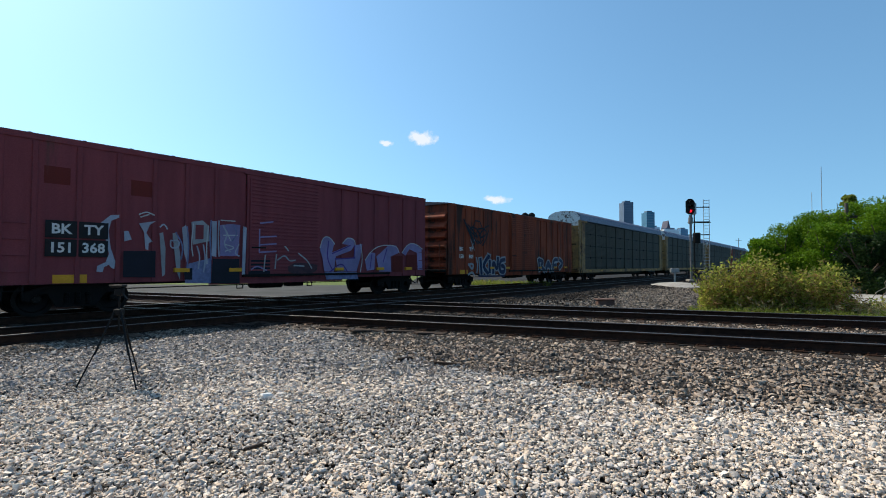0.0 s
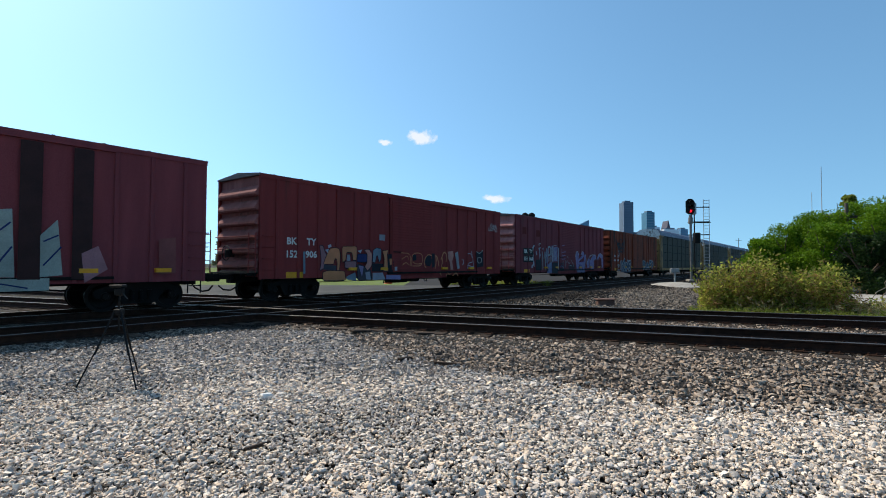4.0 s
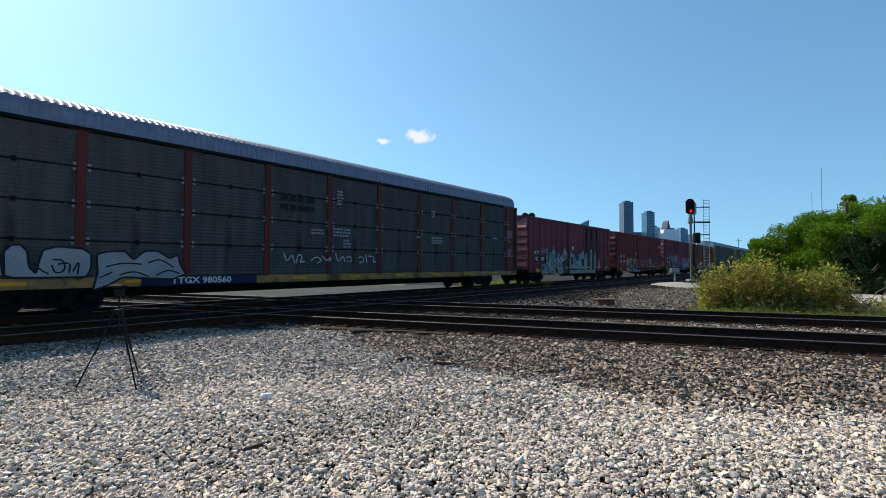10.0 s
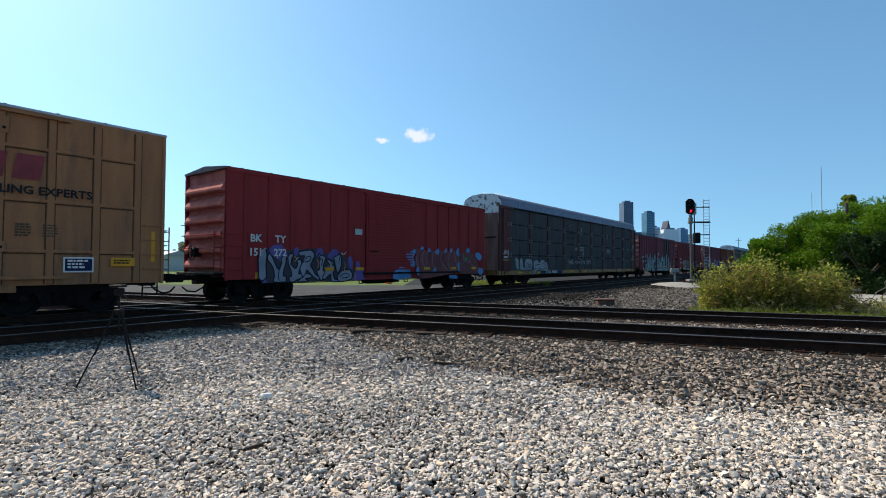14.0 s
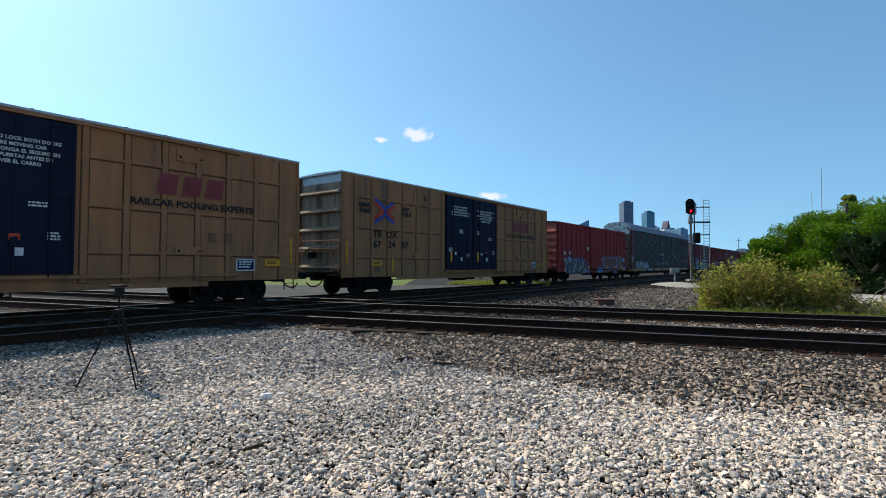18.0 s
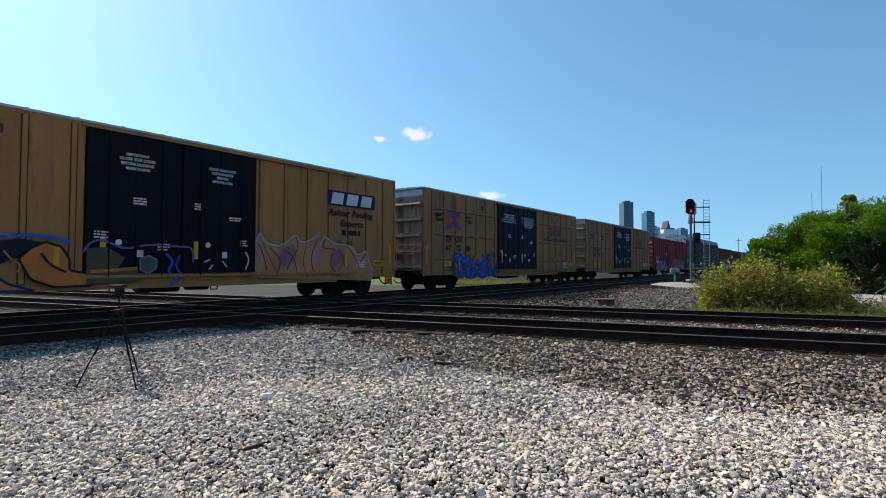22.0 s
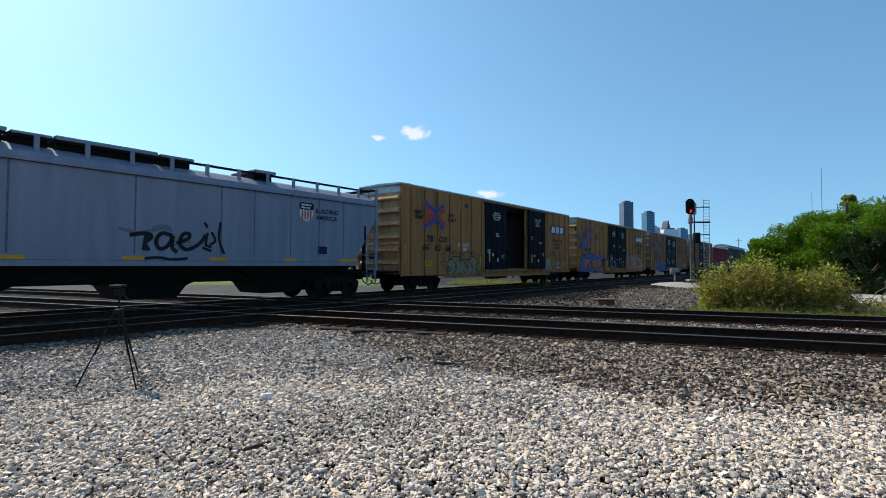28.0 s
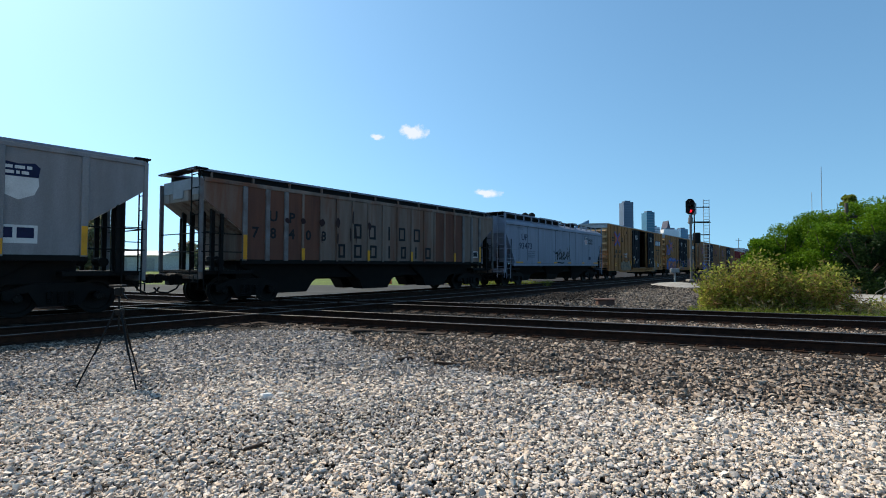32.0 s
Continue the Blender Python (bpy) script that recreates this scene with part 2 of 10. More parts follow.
M["ballast"] = stony("brown_grey_ballast", [(0.263, 0.203, 0.158), (0.360, 0.282, 0.224), (0.179, 0.139, 0.109), (0.433, 0.348, 0.276), (0.291, 0.213, 0.158), (0.116, 0.090, 0.076), (0.341, 0.257, 0.192), (0.051, 0.040, 0.032)])
M["gravel_grey"] = stony("grey_crushed_stone", [(0.338, 0.290, 0.252), (0.412, 0.366, 0.324), (0.252, 0.218, 0.189), (0.451, 0.410, 0.370), (0.351, 0.290, 0.230), (0.153, 0.138, 0.131), (0.390, 0.321, 0.262), (0.306, 0.271, 0.247), (0.065, 0.061, 0.059), (0.376, 0.337, 0.314), (0.274, 0.260, 0.257)])
M["waste"] = stony("grey_waste_ballast", [(0.15, 0.125, 0.102), (0.20, 0.165, 0.135), (0.09, 0.075, 0.063), (0.25, 0.21, 0.172), (0.05, 0.042, 0.036)])
# near-black stones: soot and the train's shadow, both put into the colour
M["sooty_shaded"] = stony("soot_and_shadow_dark_ballast", [(0.024, 0.019, 0.017), (0.034, 0.028, 0.024), (0.017, 0.014, 0.013), (0.042, 0.036, 0.031), (0.011, 0.010, 0.009)])
# near-black so that the shade in the gaps between stones is painted in
M["gap_shade"] = surface("gap_shaded_grit", (0.026, 0.022, 0.019), (0.016, 0.013, 0.012), 0.95, scale=0.6, grain=30)
M["yard"] = surface("grey_yard_gravel", (0.065, 0.061, 0.056), (0.036, 0.035, 0.031), 0.9, scale=0.6, grain=30)
M["concrete"] = surface("pale_concrete", (0.36, 0.335, 0.30), (0.29, 0.27, 0.24), 0.85)
M["signal_black"] = surface("signal_black_paint", (0.005, 0.005, 0.005), (0.004, 0.004, 0.004), 0.5)
M["alu"] = surface("galvanised_steel", (0.42, 0.43, 0.44), (0.32, 0.33, 0.34), 0.5, 0.5)
M["dull_alu"] = surface("dull_weathered_zinc", (0.20, 0.19, 0.18), (0.14, 0.13, 0.125), 0.6, 0.3)
M["red_lamp"] = glowing("red_signal_lens", (1.0, 0.012, 0.03), 1.6)
M["cabinet"] = surface("white_cabinet_paint", (0.6, 0.6, 0.58), None, 0.6)
M["rusty_box"] = surface("rusty_box_steel", (0.16, 0.085, 0.06), (0.10, 0.06, 0.05), 0.8)
M["bark"] = surface("grey_brown_bark", (0.12, 0.09, 0.065), (0.07, 0.05, 0.04), 0.95, stretch=(3, 3, 0.5), bump=0.6)
M["barrel"] = surface("orange_plastic", (0.75, 0.16, 0.03), None, 0.5)
M["white_stone"] = surface("white_limestone", (0.75, 0.73, 0.70), None, 0.9)
M["dead_wood"] = surface("pale_dead_wood", (0.32, 0.27, 0.20), (0.22, 0.18, 0.14), 0.9)
M["pole"] = surface("weathered_pole_wood", (0.13, 0.105, 0.085), (0.08, 0.065, 0.055), 0.9, stretch=(5, 5, 0.3))


def leafy(name, colours, gloss=0.55, through_=0.45):
    m = bpy.data.materials.new(name)
    m.use_nodes = True
    n, l = m.node_tree.nodes, m.node_tree.links
    b = n["Principled BSDF"]
    b.inputs["Roughness"].default_value = gloss
    b.inputs["Specular IOR Level"].default_value = 0.15
    geo = n.new("ShaderNodeNewGeometry")
    ramp = n.new("ShaderNodeValToRGB")
    el = ramp.color_ramp.elements
    while len(el) < len(colours):
        el.new(0.5)
    for i, c in enumerate(colours):
        el[i].position, el[i].color = i / (len(colours) - 1), (*c, 1)
    l.new(geo.outputs["Random Per Island"], ramp.inputs[0])
    l.new(ramp.outputs[0], b.inputs["Base Color"])
    tr = n.new("ShaderNodeBsdfTranslucent")
    l.new(ramp.outputs[0], tr.inputs[0])
    mx = n.new("ShaderNodeMixShader")
    mx.inputs[0].default_value = through_
    l.new(b.outputs[0], mx.inputs[1])
    l.new(tr.outputs[0], mx.inputs[2])
    l.new(mx.outputs[0], n["Material Output"].inputs[0])
    return m


M["g_mist"] = surface("pale_lavender_spray", (0.185, 0.200, 0.330), (0.120, 0.125, 0.220), 0.8, scale=7)
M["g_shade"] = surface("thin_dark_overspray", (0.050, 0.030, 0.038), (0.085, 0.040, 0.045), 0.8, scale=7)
M["leaf_bright"] = leafy("bright_green_leaves", [(0.053, 0.117, 0.006), (0.102, 0.201, 0.009), (0.161, 0.289, 0.012), (0.078, 0.155, 0.007)])
# green leaves with the hollow's shade already in their colour
M["leaf_hollow_shade"] = leafy("shade_dark_green_leaves", [(0.009, 0.023, 0.007), (0.017, 0.039, 0.008), (0.025, 0.051, 0.010)])
M["leaf_weed"] = leafy("yellow_green_weeds", [(0.075, 0.101, 0.022), (0.186, 0.219, 0.033), (0.288, 0.301, 0.048), (0.218, 0.140, 0.053), (0.338, 0.366, 0.067), (0.438, 0.440, 0.083)], 0.55, 0.62)
M["leaf_dry"] = leafy("dry_straw_grass", [(0.46, 0.36, 0.18), (0.36, 0.28, 0.14), (0.52, 0.44, 0.25)], 0.8)
M["leaf_stalk"] = leafy("brown_dry_stalks", [(0.336, 0.179, 0.073), (0.210, 0.116, 0.055), (0.462, 0.315, 0.127)], 0.8)
M["leaf_grass"] = leafy("lawn_grass", [(0.140, 0.195, 0.026), (0.210, 0.260, 0.039), (0.280, 0.260, 0.078)], 0.8)
M["leaf_far"] = leafy("far_trees", [(0.147, 0.171, 0.087), (0.210, 0.225, 0.123), (0.263, 0.261, 0.174), (0.231, 0.189, 0.174)], 0.9)


def cloudy(name, seed):
    """A thin white cloud: glowing vapour with ragged edges."""
    m = bpy.data.materials.new(name)
    m.use_nodes = True
    n, l = m.node_tree.nodes, m.node_tree.links
    for x in list(n):
        if x.type == "BSDF_PRINCIPLED":
            n.remove(x)
    tex = n.new("ShaderNodeTexCoord")
    mp = n.new("ShaderNodeMapping")
    mp.inputs["Location"].default_value = (seed * 3.1, seed * 1.7, 0)
    l.new(tex.outputs["Object"], mp.inputs[0])
    ns = n.new("ShaderNodeTexNoise")
    ns.inputs["Scale"].default_value, ns.inputs["Detail"].default_value, ns.inputs["Roughness"].default_value = 0.022, 6, 0.62
    l.new(mp.outputs[0], ns.inputs["Vector"])
    gr = n.new("ShaderNodeTexGradient")
    gr.gradient_type = "SPHERICAL"
    mp2 = n.new("ShaderNodeMapping")
    l.new(tex.outputs["Generated"], mp2.inputs[0])
    mp2.inputs["Location"].default_value, mp2.inputs["Scale"].default_value = (-1, -1, 0), (2, 2, 0)
    l.new(mp2.outputs[0], gr.inputs[0])
    ad = n.new("ShaderNodeMath")
    ad.operation = "MULTIPLY_ADD"
    ad.inputs[1].default_value, ad.inputs[2].default_value = 0.75, -0.72
    l.new(gr.outputs["Fac"], ad.inputs[0])
    sm = n.new("ShaderNodeMath")
    l.new(ns.outputs["Fac"], sm.inputs[0])
    l.new(ad.outputs[0], sm.inputs[1])
    mr = n.new("ShaderNodeMapRange")
    mr.inputs["From Min"].default_value, mr.inputs["From Max"].default_value = 0.0, 0.28
    mr.inputs["To Max"].default_value = 0.85
    l.new(sm.outputs[0], mr.inputs[0])
    em, tr, mx = n.new("ShaderNodeEmission"), n.new("ShaderNodeBsdfTransparent"), n.new("ShaderNodeMixShader")
    em.inputs[0].default_value, em.inputs[1].default_value = (0.95, 0.97, 1.0, 1), 1.0
    l.new(mr.outputs[0], mx.inputs[0])
    l.new(tr.outputs[0], mx.inputs[1])
    l.new(em.outputs[0], mx.inputs[2])
    l.new(mx.outputs[0], n["Material Output"].inputs[0])
    return m
# ---- kit ----
def mesh_of(bm, name, material):
    me = bpy.data.meshes.new(name)
    bm.to_mesh(me)
    bm.free()
    for m in (material if isinstance(material, (list, tuple)) else [material]):
        me.materials.append(m)
    return me


def part(name, bm, material, parent=None, label="", at=None):
    """Links a bmesh (or a ready mesh) as one object under its parent."""
    me = bm if isinstance(bm, bpy.types.Mesh) else mesh_of(bm, name, material)
    ob = new(name, me)
    ob.parent = parent
    if at is not None:
        ob.matrix_basis = at
    if label:
        ob["label"] = label
    return ob


def empty(name, m, label, category, group="", kind=""):
    ob = new(name)
    ob.empty_display_size = 0.2
    ob.matrix_basis = m
    return tagged(ob, label, category, group, kind)


def box(bm, x0, x1, y0, y1, z0, z1, bevel=0.0, m=None):
    vs = [bm.verts.new((x, y, z)) for x in (x0, x1) for y in (y0, y1) for z in (z0, z1)]
    quads = ((0, 1, 3, 2), (4, 6, 7, 5), (0, 4, 5, 1), (2, 3, 7, 6), (0, 2, 6, 4), (1, 5, 7, 3))
    fs = [bm.faces.new([vs[i] for i in q]) for q in quads]
    if bevel:
        es = list({e for f in fs for e in f.edges})
        r = bmesh.ops.bevel(bm, geom=es, offset=bevel, segments=1, affect="EDGES")
        vs = list({v for f in r["faces"] for v in f.verts} | {v for v in vs if v.is_valid})
    if m is not None:
        bmesh.ops.transform(bm, matrix=m, verts=vs)
    return vs


def bar(bm, a, b, r, n=8):
    """A round bar from a to b."""
    a, b = Vector(a), Vector(b)
    q = (b - a).to_track_quat("Z", "Y").to_matrix()
    rings = [[bm.verts.new(c + q @ Vector((r * math.cos(2 * math.pi * i / n), r * math.sin(2 * math.pi * i / n), 0))) for i in range(n)] for c in (a, b)]
    for i in range(n):
        j = (i + 1) % n
        bm.faces.new((rings[0][i], rings[0][j], rings[1][j], rings[1][i]))
    bm.faces.new(rings[0][::-1])
    bm.faces.new(rings[1])


def lathe(bm, profile, n=24, m=Matrix()):
    """Turns (radius, height) pairs round z."""
    rings = [[bm.verts.new(m @ Vector((r * math.cos(2 * math.pi * i / n), r * math.sin(2 * math.pi * i / n), z))) for i in range(n)] for r, z in profile]
    for a, b in zip(rings, rings[1:]):
        for i in range(n):
            bm.faces.new((a[i], a[(i + 1) % n], b[(i + 1) % n], b[i]))
    bm.faces.new(rings[0][::-1])
    bm.faces.new(rings[-1])


def extrude_x(bm, outline, x0, x1):
    """A prism: the (y, z) outline drawn from x0 to x1."""
    a = [bm.verts.new((x0, y, z)) for y, z in outline]
    b = [bm.verts.new((x1, y, z)) for y, z in outline]
    n = len(outline)
    for i in range(n):
        bm.faces.new((a[i], a[(i + 1) % n], b[(i + 1) % n], b[i]))
    bm.faces.new(a[::-1])
    bm.faces.new(b)
    bmesh.ops.recalc_face_normals(bm, faces=bm.faces)


def extrude_y(bm, outline, y0, y1):
    """A prism: the (x, z) outline drawn from y0 to y1."""
    a = [bm.verts.new((x, y0, z)) for x, z in outline]
    b = [bm.verts.new((x, y1, z)) for x, z in outline]
    n = len(outline)
    for i in range(n):
        bm.faces.new((a[i], a[(i + 1) % n], b[(i + 1) % n], b[i]))
    bm.faces.new(a[::-1])
    bm.faces.new(b)
    bmesh.ops.recalc_face_normals(bm, faces=bm.faces)


def block(x0, x1, y0, y1, z0, z1, bevel=0.0):
    bm = bmesh.new()
    box(bm, min(x0, x1), max(x0, x1), min(y0, y1), max(y0, y1), min(z0, z1), max(z0, z1), bevel)
    return bm


def lettering(text, size, stretch=1.0, slant=0.0, bold=0.0):
    cu = bpy.data.curves.new("lettering", "FONT")
    cu.body, cu.size, cu.shear, cu.offset, cu.extrude = text, size, slant, bold, 0.0015
    cu.align_x, cu.align_y = "CENTER", "CENTER"
    cu.resolution_u = 2
    ob = bpy.data.objects.new("lettering", cu)
    me = bpy.data.meshes.new_from_object(ob)
    bpy.data.objects.remove(ob)
    bpy.data.curves.remove(cu)
    me.materials.clear()
    if stretch != 1.0:
        me.transform(Matrix.Diagonal((stretch, 1, 1, 1)))
    return me


def write(parent, text, x, y, z, size, material, name="lettering", stretch=1.0, slant=0.0, bold=0.012, lift=0.006):
    """Words on a car's side that faces the eye."""
    me = lettering(text, size, stretch, slant, min(bold, size * 0.026))
    me.materials.append(material)
    return part(name, me, None, parent, at=pose(x, y - lift, z, 90, 0, 0))


def bars(parent, rows, x, y, z, width, line, material, name="stencil_line", lift=0.005, seed=1):
    """Unreadable small writing: rows of short bars."""
    r = random.Random(seed)
    for k in range(rows):
        cx = x - width / 2
        end = x + width / 2 - r.random() * width * 0.3
        while cx < end:
            w = line * (0.8 + 2.2 * r.random())
            part(name, block(cx, min(cx + w, end), y - lift - 0.002, y - lift, z - k * line * 1.7, z - k * line * 1.7 + line), material, parent)
            cx += w + line * 0.5


def stroke(bm, pts, width, y):
    """A flat brush stroke through (x, z) points on the plane at y."""
    n = len(pts)
    left, right = [], []
    for i, p in enumerate(pts):
        a, b = Vector(pts[max(i - 1, 0)]), Vector(pts[min(i + 1, n - 1)])
        d = (b - a)
        d = d.normalized() if d.length > 1e-6 else Vector((1, 0))
        q = Vector((-d.y, d.x)) * width / 2
        e = d * width * 0.35 * (-1 if i == 0 else 1 if i == n - 1 else 0)
        left.append(bm.verts.new((p[0] + q.x + e.x, y, p[1] + q.y + e.y)))
        right.append(bm.verts.new((p[0] - q.x + e.x, y, p[1] - q.y + e.y)))
    for i in range(n - 1):
        bm.faces.new((left[i], right[i], right[i + 1], left[i + 1]))


def flat(bm, pts, y, z0):
    vs = [bm.verts.new((x, y, max(z, z0))) for x, z in pts]
    try:
        bm.faces.new(vs)
    except ValueError:
        pass


def scrawl(parent, x0, x1, z0, z1, y, count, mat, seed=1, width=0.035, name="graffiti_tag"):
    """A thin looping tag that cannot be read."""
    n = count * 16
    pts = []
    for i in range(n):
        f = i / (n - 1)
        pts.append((x0 + (x1 - x0) * f + 0.32 * (z1 - z0) * math.sin(i * 0.9 + seed), z0 + (z1 - z0) * (0.5 + 0.5 * math.cos(i * 0.83 + seed * 2) * (0.65 + 0.35 * math.sin(i * 0.31)))))
    for i in range(0, n - 3, 3):
        bm = bmesh.new()
        stroke(bm, pts[i:i + 4], width, y - 0.004 - i * 0.0004)
        part(name, bm, M[mat], parent)


def blob(car, mat, lift, pts, label="", soft=False):
    """One sprayed patch of colour on a car's side."""
    bm = bmesh.new()
    if soft:
        pts = [((a[0] * 3 + b[0]) / 4 + 0.04 * math.sin(9 * a[1] + k), (a[1] * 3 + b[1]) / 4 + 0.05 * math.cos(7 * a[0] + k)) for k, (a, b) in enumerate((p, q) for p, r in zip(pts, pts[1:] + pts[:1]) for p, q in ((p, r), (r, p)))]
    flat(bm, pts, -HW - lift, 0.6)
    return part("graffiti_patch", bm, M[mat], car, label)


def dash(car, mat, width, lift, pts):
    """One sprayed line on a car's side, rounded by halving its corners."""
    for _ in range(2):
        soft = [pts[0]]
        for a, b in zip(pts, pts[1:]):
            soft += [(a[0] * 0.75 + b[0] * 0.25, a[1] * 0.75 + b[1] * 0.25), (a[0] * 0.25 + b[0] * 0.75, a[1] * 0.25 + b[1] * 0.75)]
        pts = soft + [pts[-1]]
    bm = bmesh.new()
    stroke(bm, pts, width, -HW - lift)
    return part("graffiti_line", bm, M[mat], car)


def soften(pts):
    """A closed outline with its corners cut once."""
    soft = []
    for a, b in zip(pts, pts[1:] + pts[:1]):
        soft += [(a[0] * 0.9 + b[0] * 0.1, a[1] * 0.9 + b[1] * 0.1), (a[0] * 0.1 + b[0] * 0.9, a[1] * 0.1 + b[1] * 0.9)]
    return soft


def rim(car, mat, width, lift, pts, name="graffiti_outline"):
    """A sprayed line right round a shape."""
    bm = bmesh.new()
    stroke(bm, pts + pts[:2], width, -HW - lift)
    return part(name, bm, M[mat], car)


def haze(car, mat, lift, grow, pts):
    """A dull halo of overspray round a shape."""
    rim(car, mat, grow * 2, lift, soften(pts), "graffiti_halo")


def piece(car, fill, edge, width, lift, pts, label=""):
    """One graffiti letter: a filled shape with its outline."""
    pts = soften(pts)
    bm = bmesh.new()
    flat(bm, pts, -HW - lift, 0.6)
    letter = part("graffiti_letter", bm, M[fill], car, label)
    rim(car, edge, width, lift + 0.0008, pts)
    return letter


# ---- rolling stock ----
HW = 1.42                       # half the width of a car's side
MOVING = []                     # (car, offset along the line)
WHEELS = []                     # (wheelset, pose, radius)
KIT = {}


def wheel_mesh(r):
    if ("wheel", r) not in KIT:
        bm = bmesh.new()
        m = pose(0, 0, 0, 90)
        bar(bm, (0, -1.02, 0), (0, 1.02, 0), 0.08, 10)
        for s in (-1, 1):
            prof = [(r - 0.08, -0.07), (r, -0.065), (r, 0.045), (r + 0.028, 0.055), (r + 0.028, 0.075), (r - 0.07, 0.07), (r - 0.1, 0.03), (0.17, 0.0), (0.13, 0.09)]
            prof2 = [(0.11, -0.09), (0.16, -0.03), (r - 0.12, -0.02)] + prof[:-1]
            lathe(bm, prof2, 28, pose(0, s * 0.755, 0, 90 if s < 0 else -90))
            lathe(bm, [(0.10, 0), (0.125, 0.02), (0.125, 0.16), (0.09, 0.19)], 10, pose(0, s * 0.93, 0, 90 if s < 0 else -90))
            for k in range(3):
                a = 2 * math.pi * k / 3
                c = Vector((0.065 * math.cos(a), s * 1.11, 0.065 * math.sin(a)))
                bar(bm, c, c + Vector((0, s * 0.04, 0)), 0.02, 6)
        KIT[("wheel", r)] = mesh_of(bm, "wheelset", M["wheel"])
    return KIT[("wheel", r)]


def side_frame_mesh(r):
    if ("frame", r) not in KIT:
        bm = bmesh.new()
        z = r - 0.42
        # cast frame: top chord, sloping ends to the bearings, lower basket
        outline = [(-1.16, 0.40 + z), (-1.18, 0.60 + z), (-0.62, 0.80 + z), (0.62, 0.80 + z), (1.18, 0.60 + z), (1.16, 0.40 + z), (1.0, 0.36 + z), (0.92, 0.54 + z), (0.66, 0.56 + z),
                   (0.46, 0.20 + z), (-0.46, 0.20 + z), (-0.66, 0.56 + z), (-0.92, 0.54 + z), (-1.0, 0.36 + z)]
        extrude_y(bm, outline, -0.07, 0.07)
        for k in (-0.24, 0, 0.24):
            for s in (-1, 1):
                c = [(0.055 if j % 2 else 0.075, 0.28 + z + 0.03 * j) for j in range(11)]
                lathe(bm, c, 8, pose(k, s * 0.10, 0))
        KIT[("frame", r)] = mesh_of(bm, "side_frame", M["dark_steel"])
    return KIT[("frame", r)]


def truck(car, x, r=0.42):
    bm = block(-0.24, 0.24, -0.95, 0.95, 0.42, 0.72, 0.03)
    box(bm, -0.16, 0.16, -0.2, 0.2, 0.7, 0.9)
    box(bm, -1.0, 1.0, -0.05, 0.05, 0.30, 0.36)
    for s in (-1, 1):
        box(bm, s * 0.42 - 0.05, s * 0.42 + 0.05, -0.85, 0.85, 0.30, 0.42)
    t = part("truck", bm, M["dark_steel"], car, "sooty black two-axle freight truck", pose(x, 0, 0))
    for s in (-1, 1):
        part("side_frame", side_frame_mesh(r), None, t, at=pose(0, s * 1.0, 0))
        w = part("wheelset", wheel_mesh(r), None, t, at=pose(s * 0.89, 0, r))
        WHEELS.append((w, s * 0.89, r))
    return t


def coupler(car, x, s, reach=1.07):
    """Drawbar with its knuckle, the striker box behind it and an air hose."""
    bm = block(min(x - s * 0.5, x + s * 0.32), max(x - s * 0.5, x + s * 0.32), -0.34, 0.34, 0.70, 1.04, 0.03)
    box(bm, min(x, x + s * 0.42), max(x, x + s * 0.42), -0.2, 0.2, 0.66, 1.0, 0.03)
    part("striker", bm, M["dark_steel"], car)
    bm = bmesh.new()
    xe = x + s * (reach - 0.24)
    box(bm, min(x, xe), max(x, xe), -0.09, 0.09, 0.80, 0.98, 0.02)
    bar(bm, (x + s * 0.2, -1.3, 0.98), (x + s * 0.2, 0, 0.98), 0.018, 6)
    bar(bm, (x + s * 0.2, -1.3, 0.98), (x + s * 0.24, -1.36, 0.78), 0.018, 6)
    box(bm, min(xe, xe + s * 0.24), max(xe, xe + s * 0.24), -0.17, 0.05, 0.74, 1.02, 0.03)
    box(bm, min(xe, xe + s * 0.26), max(xe, xe + s * 0.26), 0.10, 0.19, 0.76, 1.0, 0.03)
    part("coupler", bm, M["dark_steel"], car)
    bm = bmesh.new()
    pts = [(x + s * 0.1, -0.35, 0.82), (x + s * 0.3, -0.38, 0.55), (x + s * 0.55, -0.36, 0.42), (x + s * 0.8, -0.32, 0.45), (x + s * 0.95, -0.28, 0.60)]
    for a, b in zip(pts, pts[1:]):
        bar(bm, a, b, 0.028, 6)
    part("air_hose", bm, M["dark_steel"], car)


def ladder(car, x, y, z0, z1, material, across="x", width=0.42, rungs=None, out=-1):
    """A ladder: two stiles and rungs; across tells in which direction the rungs lie."""
    bm = bmesh.new()
    d = Vector((1, 0, 0)) if across == "x" else Vector((0, 1, 0))
    c = Vector((x, y, 0))
    rungs = rungs or max(3, int((z1 - z0) / 0.4))
    for s in (-1, 1):
        bar(bm, c + d * s * width / 2 + Vector((0, 0, z0)), c + d * s * width / 2 + Vector((0, 0, z1)), 0.022, 6)
    for k in range(rungs):
        z = z0 + (k + 0.5) * (z1 - z0) / rungs
        bar(bm, c - d * width / 2 + Vector((0, 0, z)), c + d * width / 2 + Vector((0, 0, z)), 0.016, 6)
    part("ladder", bm, material, car)


def grabs(car, x, y, zs, material, width=0.42):
    """Single grab irons, one above the other, each a bar on two short feet."""
    for z in zs:
        bm = bmesh.new()
        bar(bm, (x - width / 2, y - 0.07, z), (x + width / 2, y - 0.07, z), 0.014, 6)
        for q in (-0.5, 0.5):
            bar(bm, (x + q * width, y, z), (x + q * width, y - 0.07, z), 0.014, 6)
        part("grab_iron", bm, material, car)


